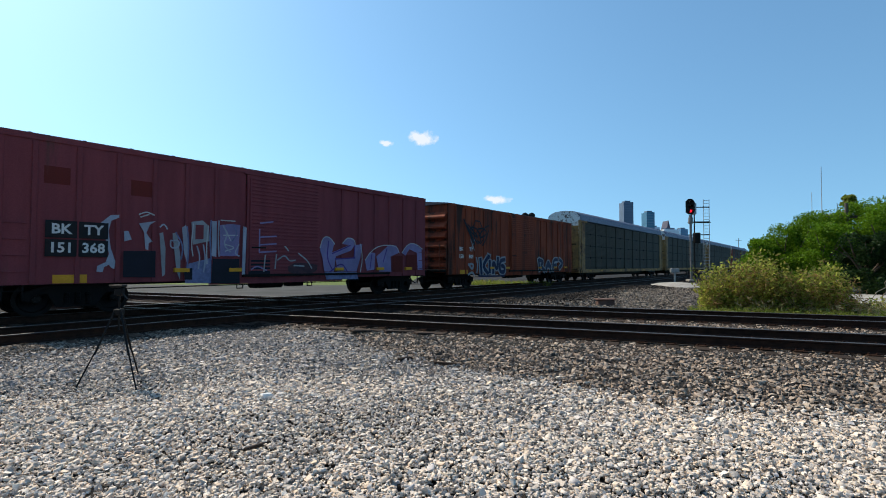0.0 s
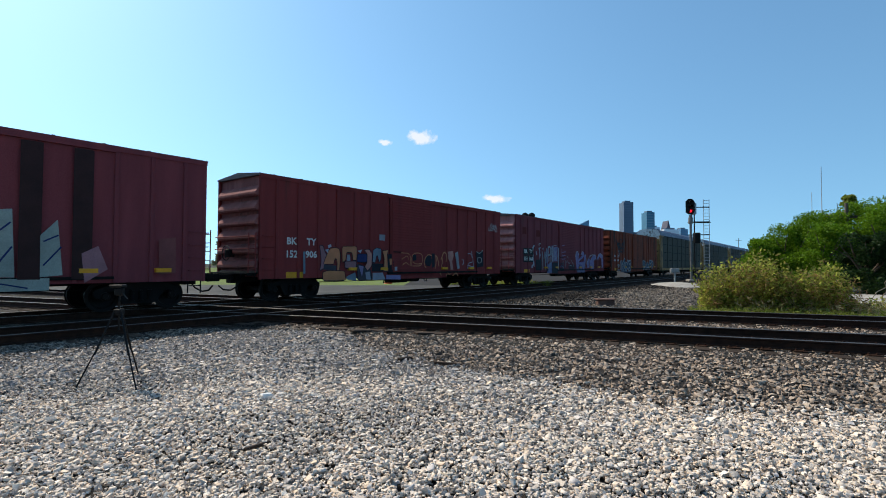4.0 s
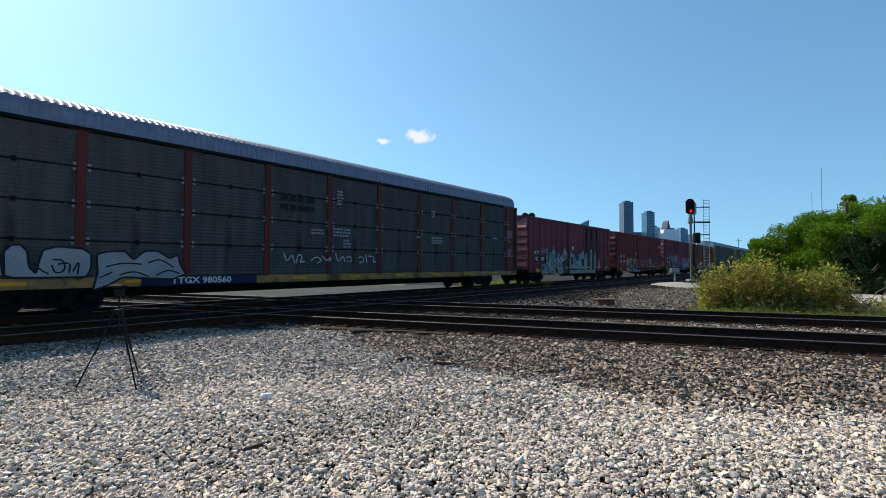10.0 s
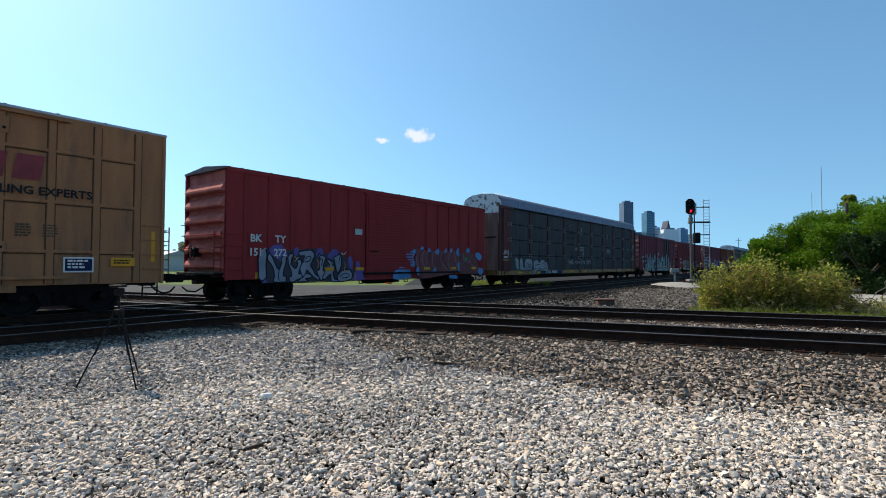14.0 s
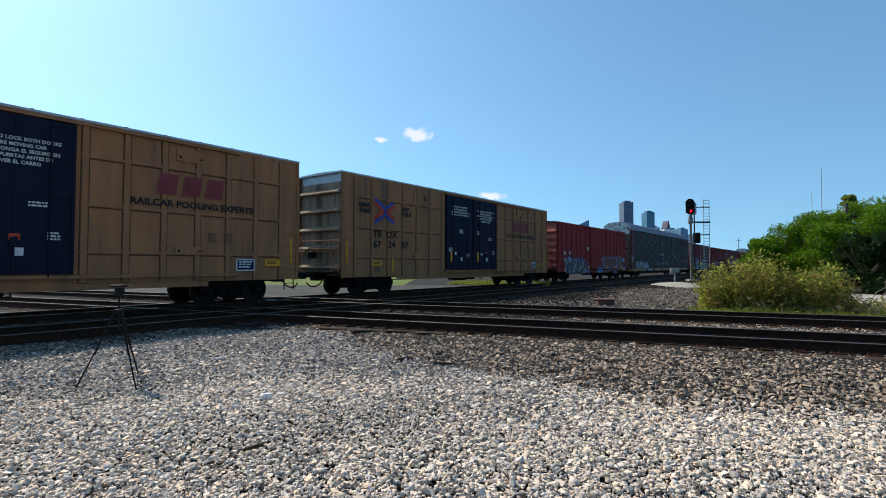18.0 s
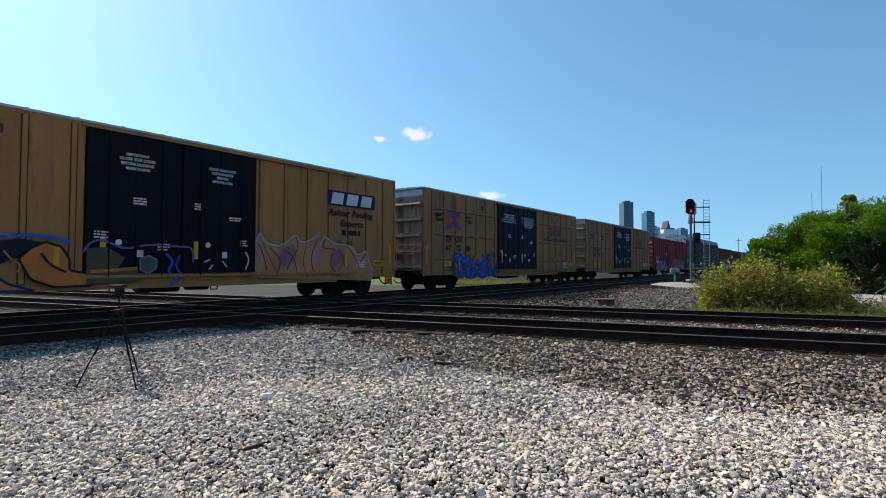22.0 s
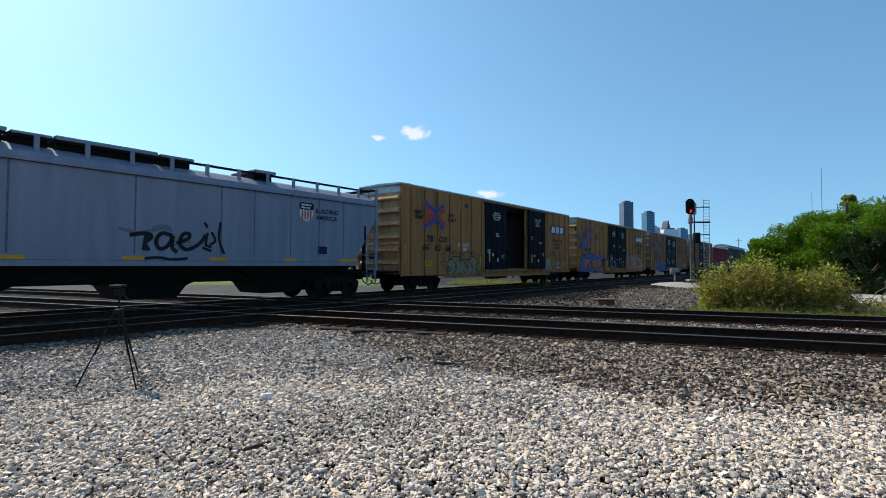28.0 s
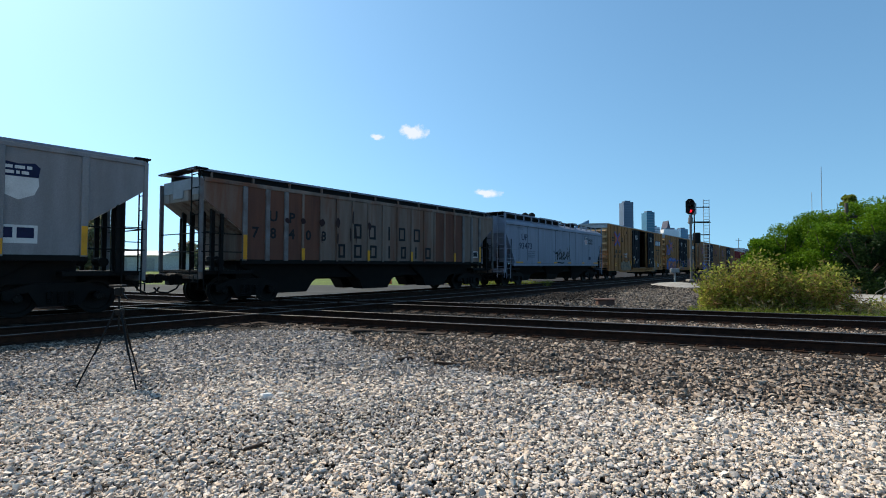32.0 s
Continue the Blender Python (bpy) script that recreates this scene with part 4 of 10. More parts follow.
def boxcar60(rear, front, paint, doorpaint, label, grid=False, slid=0.0, sill=0.78, eave=5.17, seed=1):
    L = front - rear
    car = empty("high_cube_boxcar", pose(0, 0, 0), label, "boxcar", "high-cube boxcars of the train")
    door = (-2.5, 2.55)
    box_shell(car, L, eave, sill, paint, door, lining=M["lining"] if slid else None)
    gable_roof(car, L, eave, 0.10, M["roof_metal"], None, seams=18)
    step = (L / 2 + door[0] - 0.75 - 0.25) / 6
    half = 0.08 if grid else 0.055
    post = mesh_of(block(-half, half, -0.05, 0, sill + 0.05, eave - 0.1, 0.012), "side_post", paint)
    # narrow dark strip, set along both edges of each post
    seam = mesh_of(block(-0.014, 0.014, -0.012, -0.002, sill + 0.05, eave - 0.1), "dark_edge_strip", M["dark_seam"])
    xs = []
    for k in range(7):
        for x in (-L / 2 + 0.75 + step * k, L / 2 - 0.75 - step * k):
            xs.append(x)
            part("side_post", post, None, car, at=pose(x, -HW, 0))
            for q in (-1, 1):
                part("dark_edge_strip", seam, None, car, "narrow dark strip beside the side framing", at=pose(x + q * (half + 0.014), -HW, 0))
            part("side_post", post, None, car, at=pose(x, HW, 0, 0, 0, 180))
    if grid:
        for a, b in ((-L / 2 + 0.75, door[0] - 0.1), (door[1] + 0.1, L / 2 - 0.75)):
            for z in (1.66, 2.93, 4.24):
                part("side_rail", block(a, b, -HW - 0.045, -HW, z - 0.04, z + 0.04, 0.01), paint, car)
                part("dark_edge_strip", block(a, b, -HW - 0.012, -HW - 0.003, z - 0.075, z - 0.04), M["dark_seam"], car, "narrow dark strip beside the side framing")
    for s in (-1, 1):
        for side in (-1, 1):
            part("corner_post", block(s * L / 2 - 0.09 * (s > 0), s * L / 2 + 0.09 * (s < 0), side * HW - 0.05, side * HW + 0.05, sill, eave - 0.01, 0.012), paint, car)
        end_wall(car, s * (L / 2 - 0.11), s, eave, sill + 0.1, M["end_silver"] if grid else M["end_ochre"], [(1.25 + i * 0.79, 0.20) for i in range(5)] if grid else [(1.45 + i * 0.62, 0.26) for i in range(6)], 0.12, M["roof_metal"])
        end_fittings(car, s * (L / 2 - 0.02), s, paint)
        truck(car, s * (L / 2 - 2.3), 0.457)
        coupler(car, s * (L / 2 - 0.1), s)
        grabs(car, s * (L / 2 - 0.34), -HW + 0.003, (1.2, 1.62, 2.04, 2.46), paint)
        ladder(car, s * (L / 2 - 0.34), -HW + 0.05, sill - 0.36, sill + 0.1, M["dark_steel"], "x", 0.4, 1)
        part("long_reflector", block(s * (L / 2 - 0.3) - 0.05, s * (L / 2 - 0.3) + 0.05, -HW - 0.012, -HW - 0.003, 1.4, 2.3), M["yellow_mark"], car, "yellow reflective strip")
    under_gear(car, L, sill)
    part("side_sill", block(-L / 2 + 3.4, L / 2 - 3.4, -HW + 0.0, -HW + 0.06, sill - 0.14, sill + 0.05), paint, car, "deep fishbelly sill")
    mid = 0.03
    for i, (a, b) in enumerate(((door[0] + 0.02, mid - 0.03), (mid + 0.03, door[1] - 0.02))):
        dx = slid if i else 0.0
        y = -HW - (0.16 if dx else 0.03)
        bm = block(a + dx, b + dx, y - 0.05, y, sill + 0.3, eave - 0.16, 0.012)
        d = part("plug_door", bm, doorpaint, car, "dark plug door with stencilled notices")
        for k in range(1, 4):
            z = sill + 0.3 + k * (eave - 0.46 - sill) / 4
            part("door_rib", block(a + dx + 0.1, b + dx - 0.1, y - 0.068, y - 0.05, z - 0.035, z + 0.035, 0.006), doorpaint, d)
        for x in (a + dx + 0.05, (a + b) / 2 + dx, b + dx - 0.05):
            part("door_stile", block(x - 0.03, x + 0.03, y - 0.072, y - 0.05, sill + 0.34, eave - 0.2, 0.006), doorpaint, d)
        for x in (a + dx + 0.55, b + dx - 0.55):
            bm = bmesh.new()
            bar(bm, (x, y - 0.1, sill + 0.2), (x, y - 0.1, eave - 0.25), 0.022, 6)
            part("lock_bar", bm, doorpaint, d)
        bm = block((a + b) / 2 + dx - 0.08, (a + b) / 2 + dx + 0.08, y - 0.12, y - 0.06, 1.75, 2.0, 0.02)
        part("gearbox", bm, doorpaint, d)
        c = (a + b) / 2 + dx
        yy = y - 0.074
        if i == 0:
            lines = ["IMPORTANT", "CLOSE THIS DOOR", "BEFORE CLOSING", "MAIN DOOR"] if not grid else ["CLOSE THIS DOOR BEFORE", "CLOSING MAIN DOOR", "CIERRE ESTA PUERTA ANTES DE", "CERRAR LA PUERTA PRINCIPAL"]
        else:
            lines = ["CLOSE AND LOCK", "BOTH DOORS", "BEFORE", "MOVING CAR"] if not grid else ["CLOSE AND LOCK BOTH DOORS", "BEFORE MOVING CAR", "CIERRE Y PONGA EL SEGURO EN", "AMBAS PUERTAS ANTES DE", "MOVER EL CARRO"]
        size = 0.115 if not grid else 0.125
        for k, ln in enumerate(lines):
            write(d, ln, c, yy, 4.45 - k * size * 1.15 - (0 if i == 0 else 0.05), size, M["white"], bold=0.008, stretch=0.95)
        for k, (px, pz, pw, rows) in enumerate(((0.1, 3.2, 0.4, 3), (0.75, 1.9, 0.35, 3), (-0.85, 2.2, 0.4, 3)) if i == 0 else ((-0.75, 3.2, 0.3, 3), (0.5, 2.85, 0.5, 2), (0.8, 2.1, 0.3, 3))):
            bars(d, rows, c + px, yy, pz, pw, 0.045, M["white"], seed=seed * 10 + k + i * 5)
        bm = block(c + 0.02, c + 0.19, yy - 0.006, yy - 0.002, 1.54, 1.74)
        part("placard", bm, M["cabinet"], d, "small white placard")
        bm = bmesh.new()
        lathe(bm, [(0.085, 0), (0.085, 0.004)], 14, pose(c - 0.45, yy - 0.002, 1.95, 90))
        part("round_mark", bm, M["white"], d)
        if grid and i:
            part("placard", block(c - 0.1, c + 0.12, yy - 0.006, yy - 0.002, 1.92, 2.08), M["red_mark"], d, "small red placard")
        part("reflector", block(c - 0.9, c - 0.76, yy - 0.006, yy - 0.002, 1.5, 2.05), M["yellow_mark"], d)
    part("door_rail", block(door[0] - 0.1, L / 2 - 2.4, -HW - 0.14, -HW - 0.002, sill + 0.18, sill + 0.26), paint, car)
    part("door_rail", block(door[0] - 0.1, L / 2 - 2.4, -HW - 0.12, -HW - 0.002, eave - 0.14, eave - 0.08), paint, car)
    x0 = -L / 2
    if grid:
        part("long_reflector", block(x0 + 2.97, x0 + 3.08, -HW - 0.072, -HW - 0.066, 1.04, 1.63), M["yellow_mark"], car, "yellow reflective strip")
        bars(car, 6, x0 + 2.07, -HW, 1.42, 0.56, 0.05, M["g_olive"], seed=seed + 90, lift=0.004)
    for word, x, z in (("next", 1.2, 3.95), ("load", 1.24, 3.70), ("any", 3.88, 3.97), ("road", 3.92, 3.71)):
        write(car, word, x0 + x, -HW - 0.05, z, 0.33, M["black"], slant=0.25, stretch=1.1)
    for x in (x0 + 2.0, L / 2 - 1.1):
        pl = part("yellow_plate", block(x - 0.3, x + 0.3, -HW - 0.058, -HW - 0.05, 1.28, 1.52), M["yellow_mark"], car, "yellow stencil plate")
        bars(pl, 2, x, -HW - 0.058, 1.42, 0.46, 0.04, M["black"], seed=seed + 40)
    emblem(car, x0 + 2.46, 3.72 if grid else 3.84, 1.26 if grid else 1.66, 1.08 if grid else 1.38)
    part("data_frame", block(L / 2 - 2.48, L / 2 - 1.8, -HW - 0.054, -HW - 0.05, 1.12, 1.52), M["white"], car, "white frame of a data stencil")
    pl = part("data_plate", block(L / 2 - 2.44, L / 2 - 1.84, -HW - 0.058, -HW - 0.0545, 1.16, 1.48), M["navy"], car, "dark data stencil in a white frame")
    bars(pl, 3, L / 2 - 2.14, -HW - 0.058, 1.40, 0.5, 0.05, M["white"], seed=seed + 70)
    for x, z in ((L / 2 - 2.75, 2.3), (L / 2 - 3.3, 2.3)):
        bars(car, 5, x, -HW, z, 0.34, 0.04, M["g_olive"], seed=seed + 80, lift=0.052)
    if grid:
        for x, z0_, z1_ in ((L / 2 - 4.05, 4.5, 4.92), (L / 2 - 4.05, 1.62, 1.88), (x0 + 4.87, 1.62, 1.88)):
            h_ = part("hatch_plate", block(x - 0.42, x + 0.42, -HW - 0.07, -HW - 0.002, z0_, z1_, 0.012), paint, car)
            for q in (-0.32, 0.32):
                part("bolt", block(x + q - 0.03, x + q + 0.03, -HW - 0.085, -HW - 0.07, z0_ + 0.1, z0_ + 0.16), M["dark_steel"], h_)
    part("hatch_plate", block(x0 + 4.5, x0 + 5.25, -HW - 0.03, -HW - 0.002, 4.3, 4.85, 0.01), paint, car)
    part("hatch_latch", block(x0 + 5.28, x0 + 5.44, -HW - 0.06, -HW - 0.002, 4.5, 4.72, 0.01), M["rust_panel"], car, "rusty brown latch")
    return place(car, rear, front)


RIBS = (-7.3, -6.43, -5.66, -4.92, -4.07, -3.24, -2.4, -1.5, -0.6, 0.37, 1.35, 2.31, 3.13, 3.97, 4.85, 5.67, 6.5, 7.3)


def hopper(rear, front, paint, label, style, sill, side_top, roof_top, posts=0, postpaint=None):
    """A covered hopper car: sloped ends, bays below, roof walk above, open ends with ladders and posts."""
    L = front - rear
    car = empty("covered_hopper", pose(0, 0, 0), label, "covered hopper", "covered hoppers of the train")
    e = L / 2 - 0.12
    if style == "smooth":
        corner, foot, inset = 3.35, 1.62, 1.08
    else:
        corner, foot, inset = 3.45, 2.42, 1.45
    low = [(-e, corner), (-e + inset, foot)] + ([] if foot == sill else [(-e + inset, sill)])
    outline = [(-e, side_top)] + low + [(-x, z) for x, z in low[::-1]] + [(e, side_top)]
    bm = bmesh.new()
    extrude_y(bm, outline, -HW, HW)
    part("tank", bm, paint, car)
    bm = bmesh.new()
    if style == "smooth":
        extrude_x(bm, [(-HW, side_top - 0.02), (HW, side_top - 0.02), (HW - 0.06, side_top + 0.14), (0.98, side_top + 0.36), (0.5, side_top + 0.48), (-0.5, side_top + 0.48), (-0.98, side_top + 0.36), (-HW + 0.06, side_top + 0.14)], -e + 0.02, e - 0.02)
    else:
        extrude_x(bm, [(-HW, side_top - 0.01), (HW, side_top - 0.01), (HW, side_top + 0.05), (0.7, roof_top - 0.26), (-0.7, roof_top - 0.26), (-HW, side_top + 0.05)], -e + 0.02, e - 0.02)
    part("roof", bm, paint, car)
    if style == "ribbed":
        for s in (-1, 1):
            bm = bmesh.new()
            extrude_y(bm, [(s * e, side_top - 0.02), (s * e, corner), (s * (e - inset), foot), (s * (e - inset + 0.02), foot - 0.02), (s * (e + 0.012), corner - 0.005), (s * (e + 0.012), side_top - 0.02)], -HW + 0.04, HW - 0.04)
            bmesh.ops.recalc_face_normals(bm, faces=bm.faces)
            part("end_sheet", bm, M["hopper_end"], car, "dusty pale sloping end sheet")
    part("top_chord", block(-e, e, -HW - 0.05, -HW, side_top - 0.10, side_top + 0.02, 0.012), paint, car)
    part("side_sill", block(-e + inset - 0.1, e - inset + 0.1, -HW - 0.02, -HW + 0.12, sill - 0.13, sill + 0.02), paint if style == "smooth" else M["dark_steel"], car)
    # lower slopes and outlet bays
    n = 3
    span = (2 * (e - inset)) / n
    for k in range(n):
        xc = ((-5.0, -0.48, 4.1) if style == "smooth" else (-5.1, -0.52, 3.85))[k]
        for y in ((-0.62, 0.62) if style != "smooth" else (0,)):
            bm = bmesh.new()
            w = 0.5 if style != "smooth" else 1.2
            top = [bm.verts.new((xc + sx * span * 0.49, y + sy * (w if style != "smooth" else 1.34), sill - 0.02)) for sx, sy in ((-1, -1), (1, -1), (1, 1), (-1, 1))]
            mid = [bm.verts.new((xc + sx * 1.02, y + sy * w * 0.7, 0.66)) for sx, sy in ((-1, -1), (1, -1), (1, 1), (-1, 1))]
            bot = [bm.verts.new((xc + sx * 0.78, y + sy * w * 0.6, 0.28)) for sx, sy in ((-1, -1), (1, -1), (1, 1), (-1, 1))]
            for a, b in ((top, mid), (mid, bot)):
                for i in range(4):
                    bm.faces.new((a[i], a[(i + 1) % 4], b[(i + 1) % 4], b[i]))
            bm.faces.new(bot)
            bm.faces.new(top[::-1])
            bmesh.ops.recalc_face_normals(bm, faces=bm.faces)
            part("outlet_bay", bm, M["dark_steel"], car)
    part("centre_sill", block(-L / 2 + 0.1, L / 2 - 0.1, -0.3, 0.3, 0.74, 1.05), M["dark_steel"], car)
    part("slope_sheet", block(-e + inset, e - inset, -0.9, 0.9, 0.82, sill - 0.02), M["dark_steel"], car)
    for k in range(posts):
        x = RIBS[k] if posts == 18 else -e + inset + k * (2 * (e - inset)) / (posts - 1)
        wide = 0.085 if k in (0, 1, 2, posts - 1, posts - 2, posts - 3) else 0.045
        part("side_post", block(x - wide, x + wide, -HW - 0.07, -HW, sill - 0.02, side_top - 0.1, 0.012), postpaint if wide > 0.05 else paint, car)
        if k in ((0, 3, 7, 10, 14, 17) if posts == 18 else (0, 3, 7, 6, 8)):
            zt = 2.35 if k in (0, posts - 1) else 1.95
            part("reflector", block(x - 0.07, x + 0.07, -HW - 0.078, -HW - 0.072, sill + 0.02, zt), M["yellow_mark"], car, "yellow reflective strip")
    # roof walk on brackets, hatches
    zt = roof_top
    if style == "smooth":
        for y in (-1.08, 1.08):
            part("walk_rail", block(-L / 2 + 0.2, L / 2 - 0.2, y - 0.05, y + 0.05, zt - 0.12, zt - 0.05, 0.008), M["dark_steel"], car)
        part("roof_walk", block(-L / 2 - 0.1, L / 2 + 0.1, 0.55, 1.1, zt - 0.07, zt), M["dark_steel"], car)
        # raised loading hatches over the rear half, each a cover with a rolled lip
        for a_, b_, up_ in ((-8.3, -4.02, 0.10), (-3.96, -3.1, 0.06), (-3.04, -0.5, 0.10), (-0.44, 0.6, 0.07), (2.75, 3.6, 0.10)):
            lid = part("hatch_cover", block(a_, b_, -1.12, 0.5, zt - 0.03, zt + up_ - 0.03, 0.02), M["hopper_seam"], car, "raised grey hatch cover")
            part("hatch_lip", block(a_ + 0.02, b_ - 0.02, -1.155, -1.12, zt - 0.045, zt + up_ - 0.05, 0.008), paint, lid)
            part("hatch_coaming", block(a_ + 0.06, b_ - 0.06, -0.92, 0.45, zt - 0.3, zt - 0.03), M["dark_steel"], lid)
        bracket = mesh_of(block(-0.06, 0.06, -0.03, 0.03, -0.40, 0.0, 0.008), "walk_bracket", paint)
        xs = [-6.77 + 1.11 * k for k in range(14)]
    else:
        bm = bmesh.new()
        for y in (-0.95, 0.95):
            box(bm, -L / 2 - 0.1, L / 2 + 0.1, y - 0.22, y + 0.22, zt - 0.07, zt)
        part("roof_walk", bm, M["rack_roof"], car, "steel roof walk")
        for y in (-0.95, 0.95):
            part("hatch_coaming", block(-e + 0.1, e - 0.1, y - 0.12, y + 0.12, zt - 0.34, zt - 0.07), M["dark_steel"], car)
        bm = block(-e + 1.2, e - 1.2, -0.45, 0.45, zt - 0.3, zt - 0.06, 0.05)
        part("hatch_cover", bm, M["dark_steel"], car)
        bracket = mesh_of(block(-0.03, 0.03, -0.05, 0.05, -0.42, 0.0), "walk_bracket", paint)
        xs = [-e + 0.4 + k * (2 * e - 0.8) / 11 for k in range(12)]
    for s in (-1, 1):
        part("end_walk", block(min(s * (L / 2 - 0.3), s * (L / 2 + 0.1)), max(s * (L / 2 - 0.3), s * (L / 2 + 0.1)), -1.34, 1.34, zt - 0.05, zt), M["dark_steel"], car)
    for x in xs:
        for y in (-1.1, 1.1):
            part("walk_bracket", bracket, None, car, at=pose(x, y * (1.06 if style == "smooth" else 1), zt - 0.05))
    # open ends
    for s in (-1, 1):
        x = s * (L / 2 - 0.06)
        part("end_platform", block(s * (L / 2 - 2.0), s * (L / 2), -1.34, 1.34, 1.02, 1.14), M["dark_steel"], car)
        part("end_sill", block(s * (L / 2 - 0.16), s * L / 2, -1.39, 1.39, 0.86, 1.14, 0.02), paint, car)
        for y in (-HW + 0.03, HW - 0.03):
            part("corner_post", block(x - 0.06, x + 0.06, y - 0.05, y + 0.05, 1.1, zt - 0.05 if style == "smooth" else side_top, 0.01), paint if style == "smooth" else M["rust_post"] if postpaint is None else postpaint, car)
            bm = block(s * (L / 2 - 0.75) - 0.05, s * (L / 2 - 0.75) + 0.05, y - 0.04, y + 0.04, 1.1, 3.0)
            part("end_post", bm, M["dark_steel"], car)
        for y in (-1.15, -0.55, 0.2, 0.8):
            part("slope_brace", block(x - s * 0.5 - 0.06, x - s * 0.5 + 0.06, y - 0.06, y + 0.06, 1.1, 3.3), M["dark_steel"], car)
        ladder(car, x + s * 0.05, -HW + 0.32, 0.55, zt, paint if style == "smooth" else M["dark_steel"], "y", 0.5, 9)
        ladder(car, s * (L / 2 - 0.4), -HW - 0.02, 0.5, 2.6, paint if style == "smooth" else M["dark_steel"], "x", 0.5, 5)
        bm = bmesh.new()
        for z in (1.75, 2.35):
            bar(bm, (x, -HW, z), (x, HW, z), 0.02, 6)
            bar(bm, (x, -HW - 0.01, z), (s * (L / 2 - 1.5), -HW - 0.01, z), 0.02, 6)
        part("hand_rail", bm, paint if style == "smooth" else M["dark_steel"], car)
        bm = bmesh.new()
        bar(bm, (s * (L / 2 - 1.25), -0.2, 1.45), (s * (L / 2 - 1.25), 0.5, 1.45), 0.17, 12)
        bar(bm, (s * (L / 2 - 0.95), -1.0, 1.4), (s * (L / 2 - 0.95), -0.45, 1.4), 0.13, 12)
        part("brake_cylinder", bm, M["dark_steel"], car)
        truck(car, s * (L / 2 - 1.95), 0.457)
        coupler(car, s * (L / 2 - 0.1), s, 0.86)
    return place(car, rear, front)
# ---- ground and tracks ----
bm = bmesh.new()
R = 2600
ring = [bm.verts.new((R * math.cos(2 * math.pi * k / 48), R * math.sin(2 * math.pi * k / 48), GROUND_Z)) for k in range(48)]
bm.faces.new(ring)
ground = part("ground", bm, M["gap_shade"])
tagged(ground, "yard ground reaching the horizon, near-black for the shade between its stones", "ground", kind="structure")


def stones(name, pts, sizes, material, label, seed=1):
    """Loose crushed stone: many small faceted lumps, one mesh."""
    rng = np.random.default_rng(seed)
    base = np.array([(x, y, z) for x in (-1, 1) for y in (-1, 1) for z in (-1, 1)], float) * 0.8
    tri = np.array([(0, 1, 3), (0, 3, 2), (4, 6, 7), (4, 7, 5), (0, 4, 5), (0, 5, 1), (2, 3, 7), (2, 7, 6), (1, 5, 7), (1, 7, 3)])
    n = len(pts)
    v = base[None] * rng.uniform(0.5, 1.25, (n, 8, 3)) * rng.uniform(0.5, 1.7, (n, 1, 3)) * np.array([1.2, 1.2, 0.66])
    a, b = rng.uniform(0, 6.283, n), rng.normal(0, 0.5, n)
    ca, sa, cb, sb = np.cos(a)[:, None], np.sin(a)[:, None], np.cos(b)[:, None], np.sin(b)[:, None]
    x, y, z = v[..., 0], v[..., 1], v[..., 2]
    y, z = y * cb - z * sb, y * sb + z * cb
    v = np.stack([x * ca - y * sa, x * sa + y * ca, z], -1) * sizes[:, None, None] + pts[:, None, :]
    f = (tri[None] + 8 * np.arange(n)[:, None, None]).reshape(-1, 3)
    me = bpy.data.meshes.new(name)
    me.vertices.add(n * 8)
    me.vertices.foreach_set("co", v.astype(np.float32).ravel())
    me.loops.add(len(f) * 3)
    me.loops.foreach_set("vertex_index", f.astype(np.int32).ravel())
    me.polygons.add(len(f))
    me.polygons.foreach_set("loop_start", np.arange(0, len(f) * 3, 3, dtype=np.int32))
    me.update(calc_edges=True)
    me.shade_smooth()
    me.set_sharp_from_angle(angle=radians(86))
    me.materials.append(material)
    return tagged(new(name, me), label, "gravel", kind="stuff")


def cross_dist(x, y):
    return x * CN.x + y * CN.y


def train_dist(x, y):
    return x * TL.x + y * TL.y


def bed_edge(x):
    """How near the eye the brown ballast spills, as a distance across the crossing tracks."""
    left = np.maximum(1 - x, 0)
    return 6.55 - 0.1 * np.maximum(x - 1, 0) + 0.45 * left + 0.11 * left ** 2 + 0.16 * np.sin(x * 1.9)


rng = np.random.default_rng(5)
n = 190000
zz = 2.5 + 9.5 * rng.uniform(0, 1, n) ** 0.8
xx = zz * rng.uniform(-1.02, 1.02, n)
edge = bed_edge(xx) + 0.3 * rng.normal(0, 1, n)
keep = (cross_dist(xx, zz) < np.minimum(edge, 9.95)) & (train_dist(xx, zz) < 12.3 + 0.15 * rng.normal(0, 1, n))
xx, zz = xx[keep], zz[keep]
fines = np.clip(np.sin(xx * 0.9 + 2.2) * np.sin(zz * 1.3 - xx * 0.5 + 0.8), 0, 1) * (xx < 0)          # patches of finer, trodden stone
size = 0.0106 * (zz / 3.6) ** 0.42 * np.exp(rng.normal(0, 0.30, len(zz))) * (1 - 0.28 * fines)
lift = 0.012 * np.sin(xx * 1.7 + zz) + 0.012 * np.sin(zz * 2.3 - xx * 0.8)
place_ = np.stack([xx, zz, GROUND_Z + 0.008 + np.maximum(lift, -0.012) + 0.036 * rng.uniform(0, 1, len(zz))], -1)
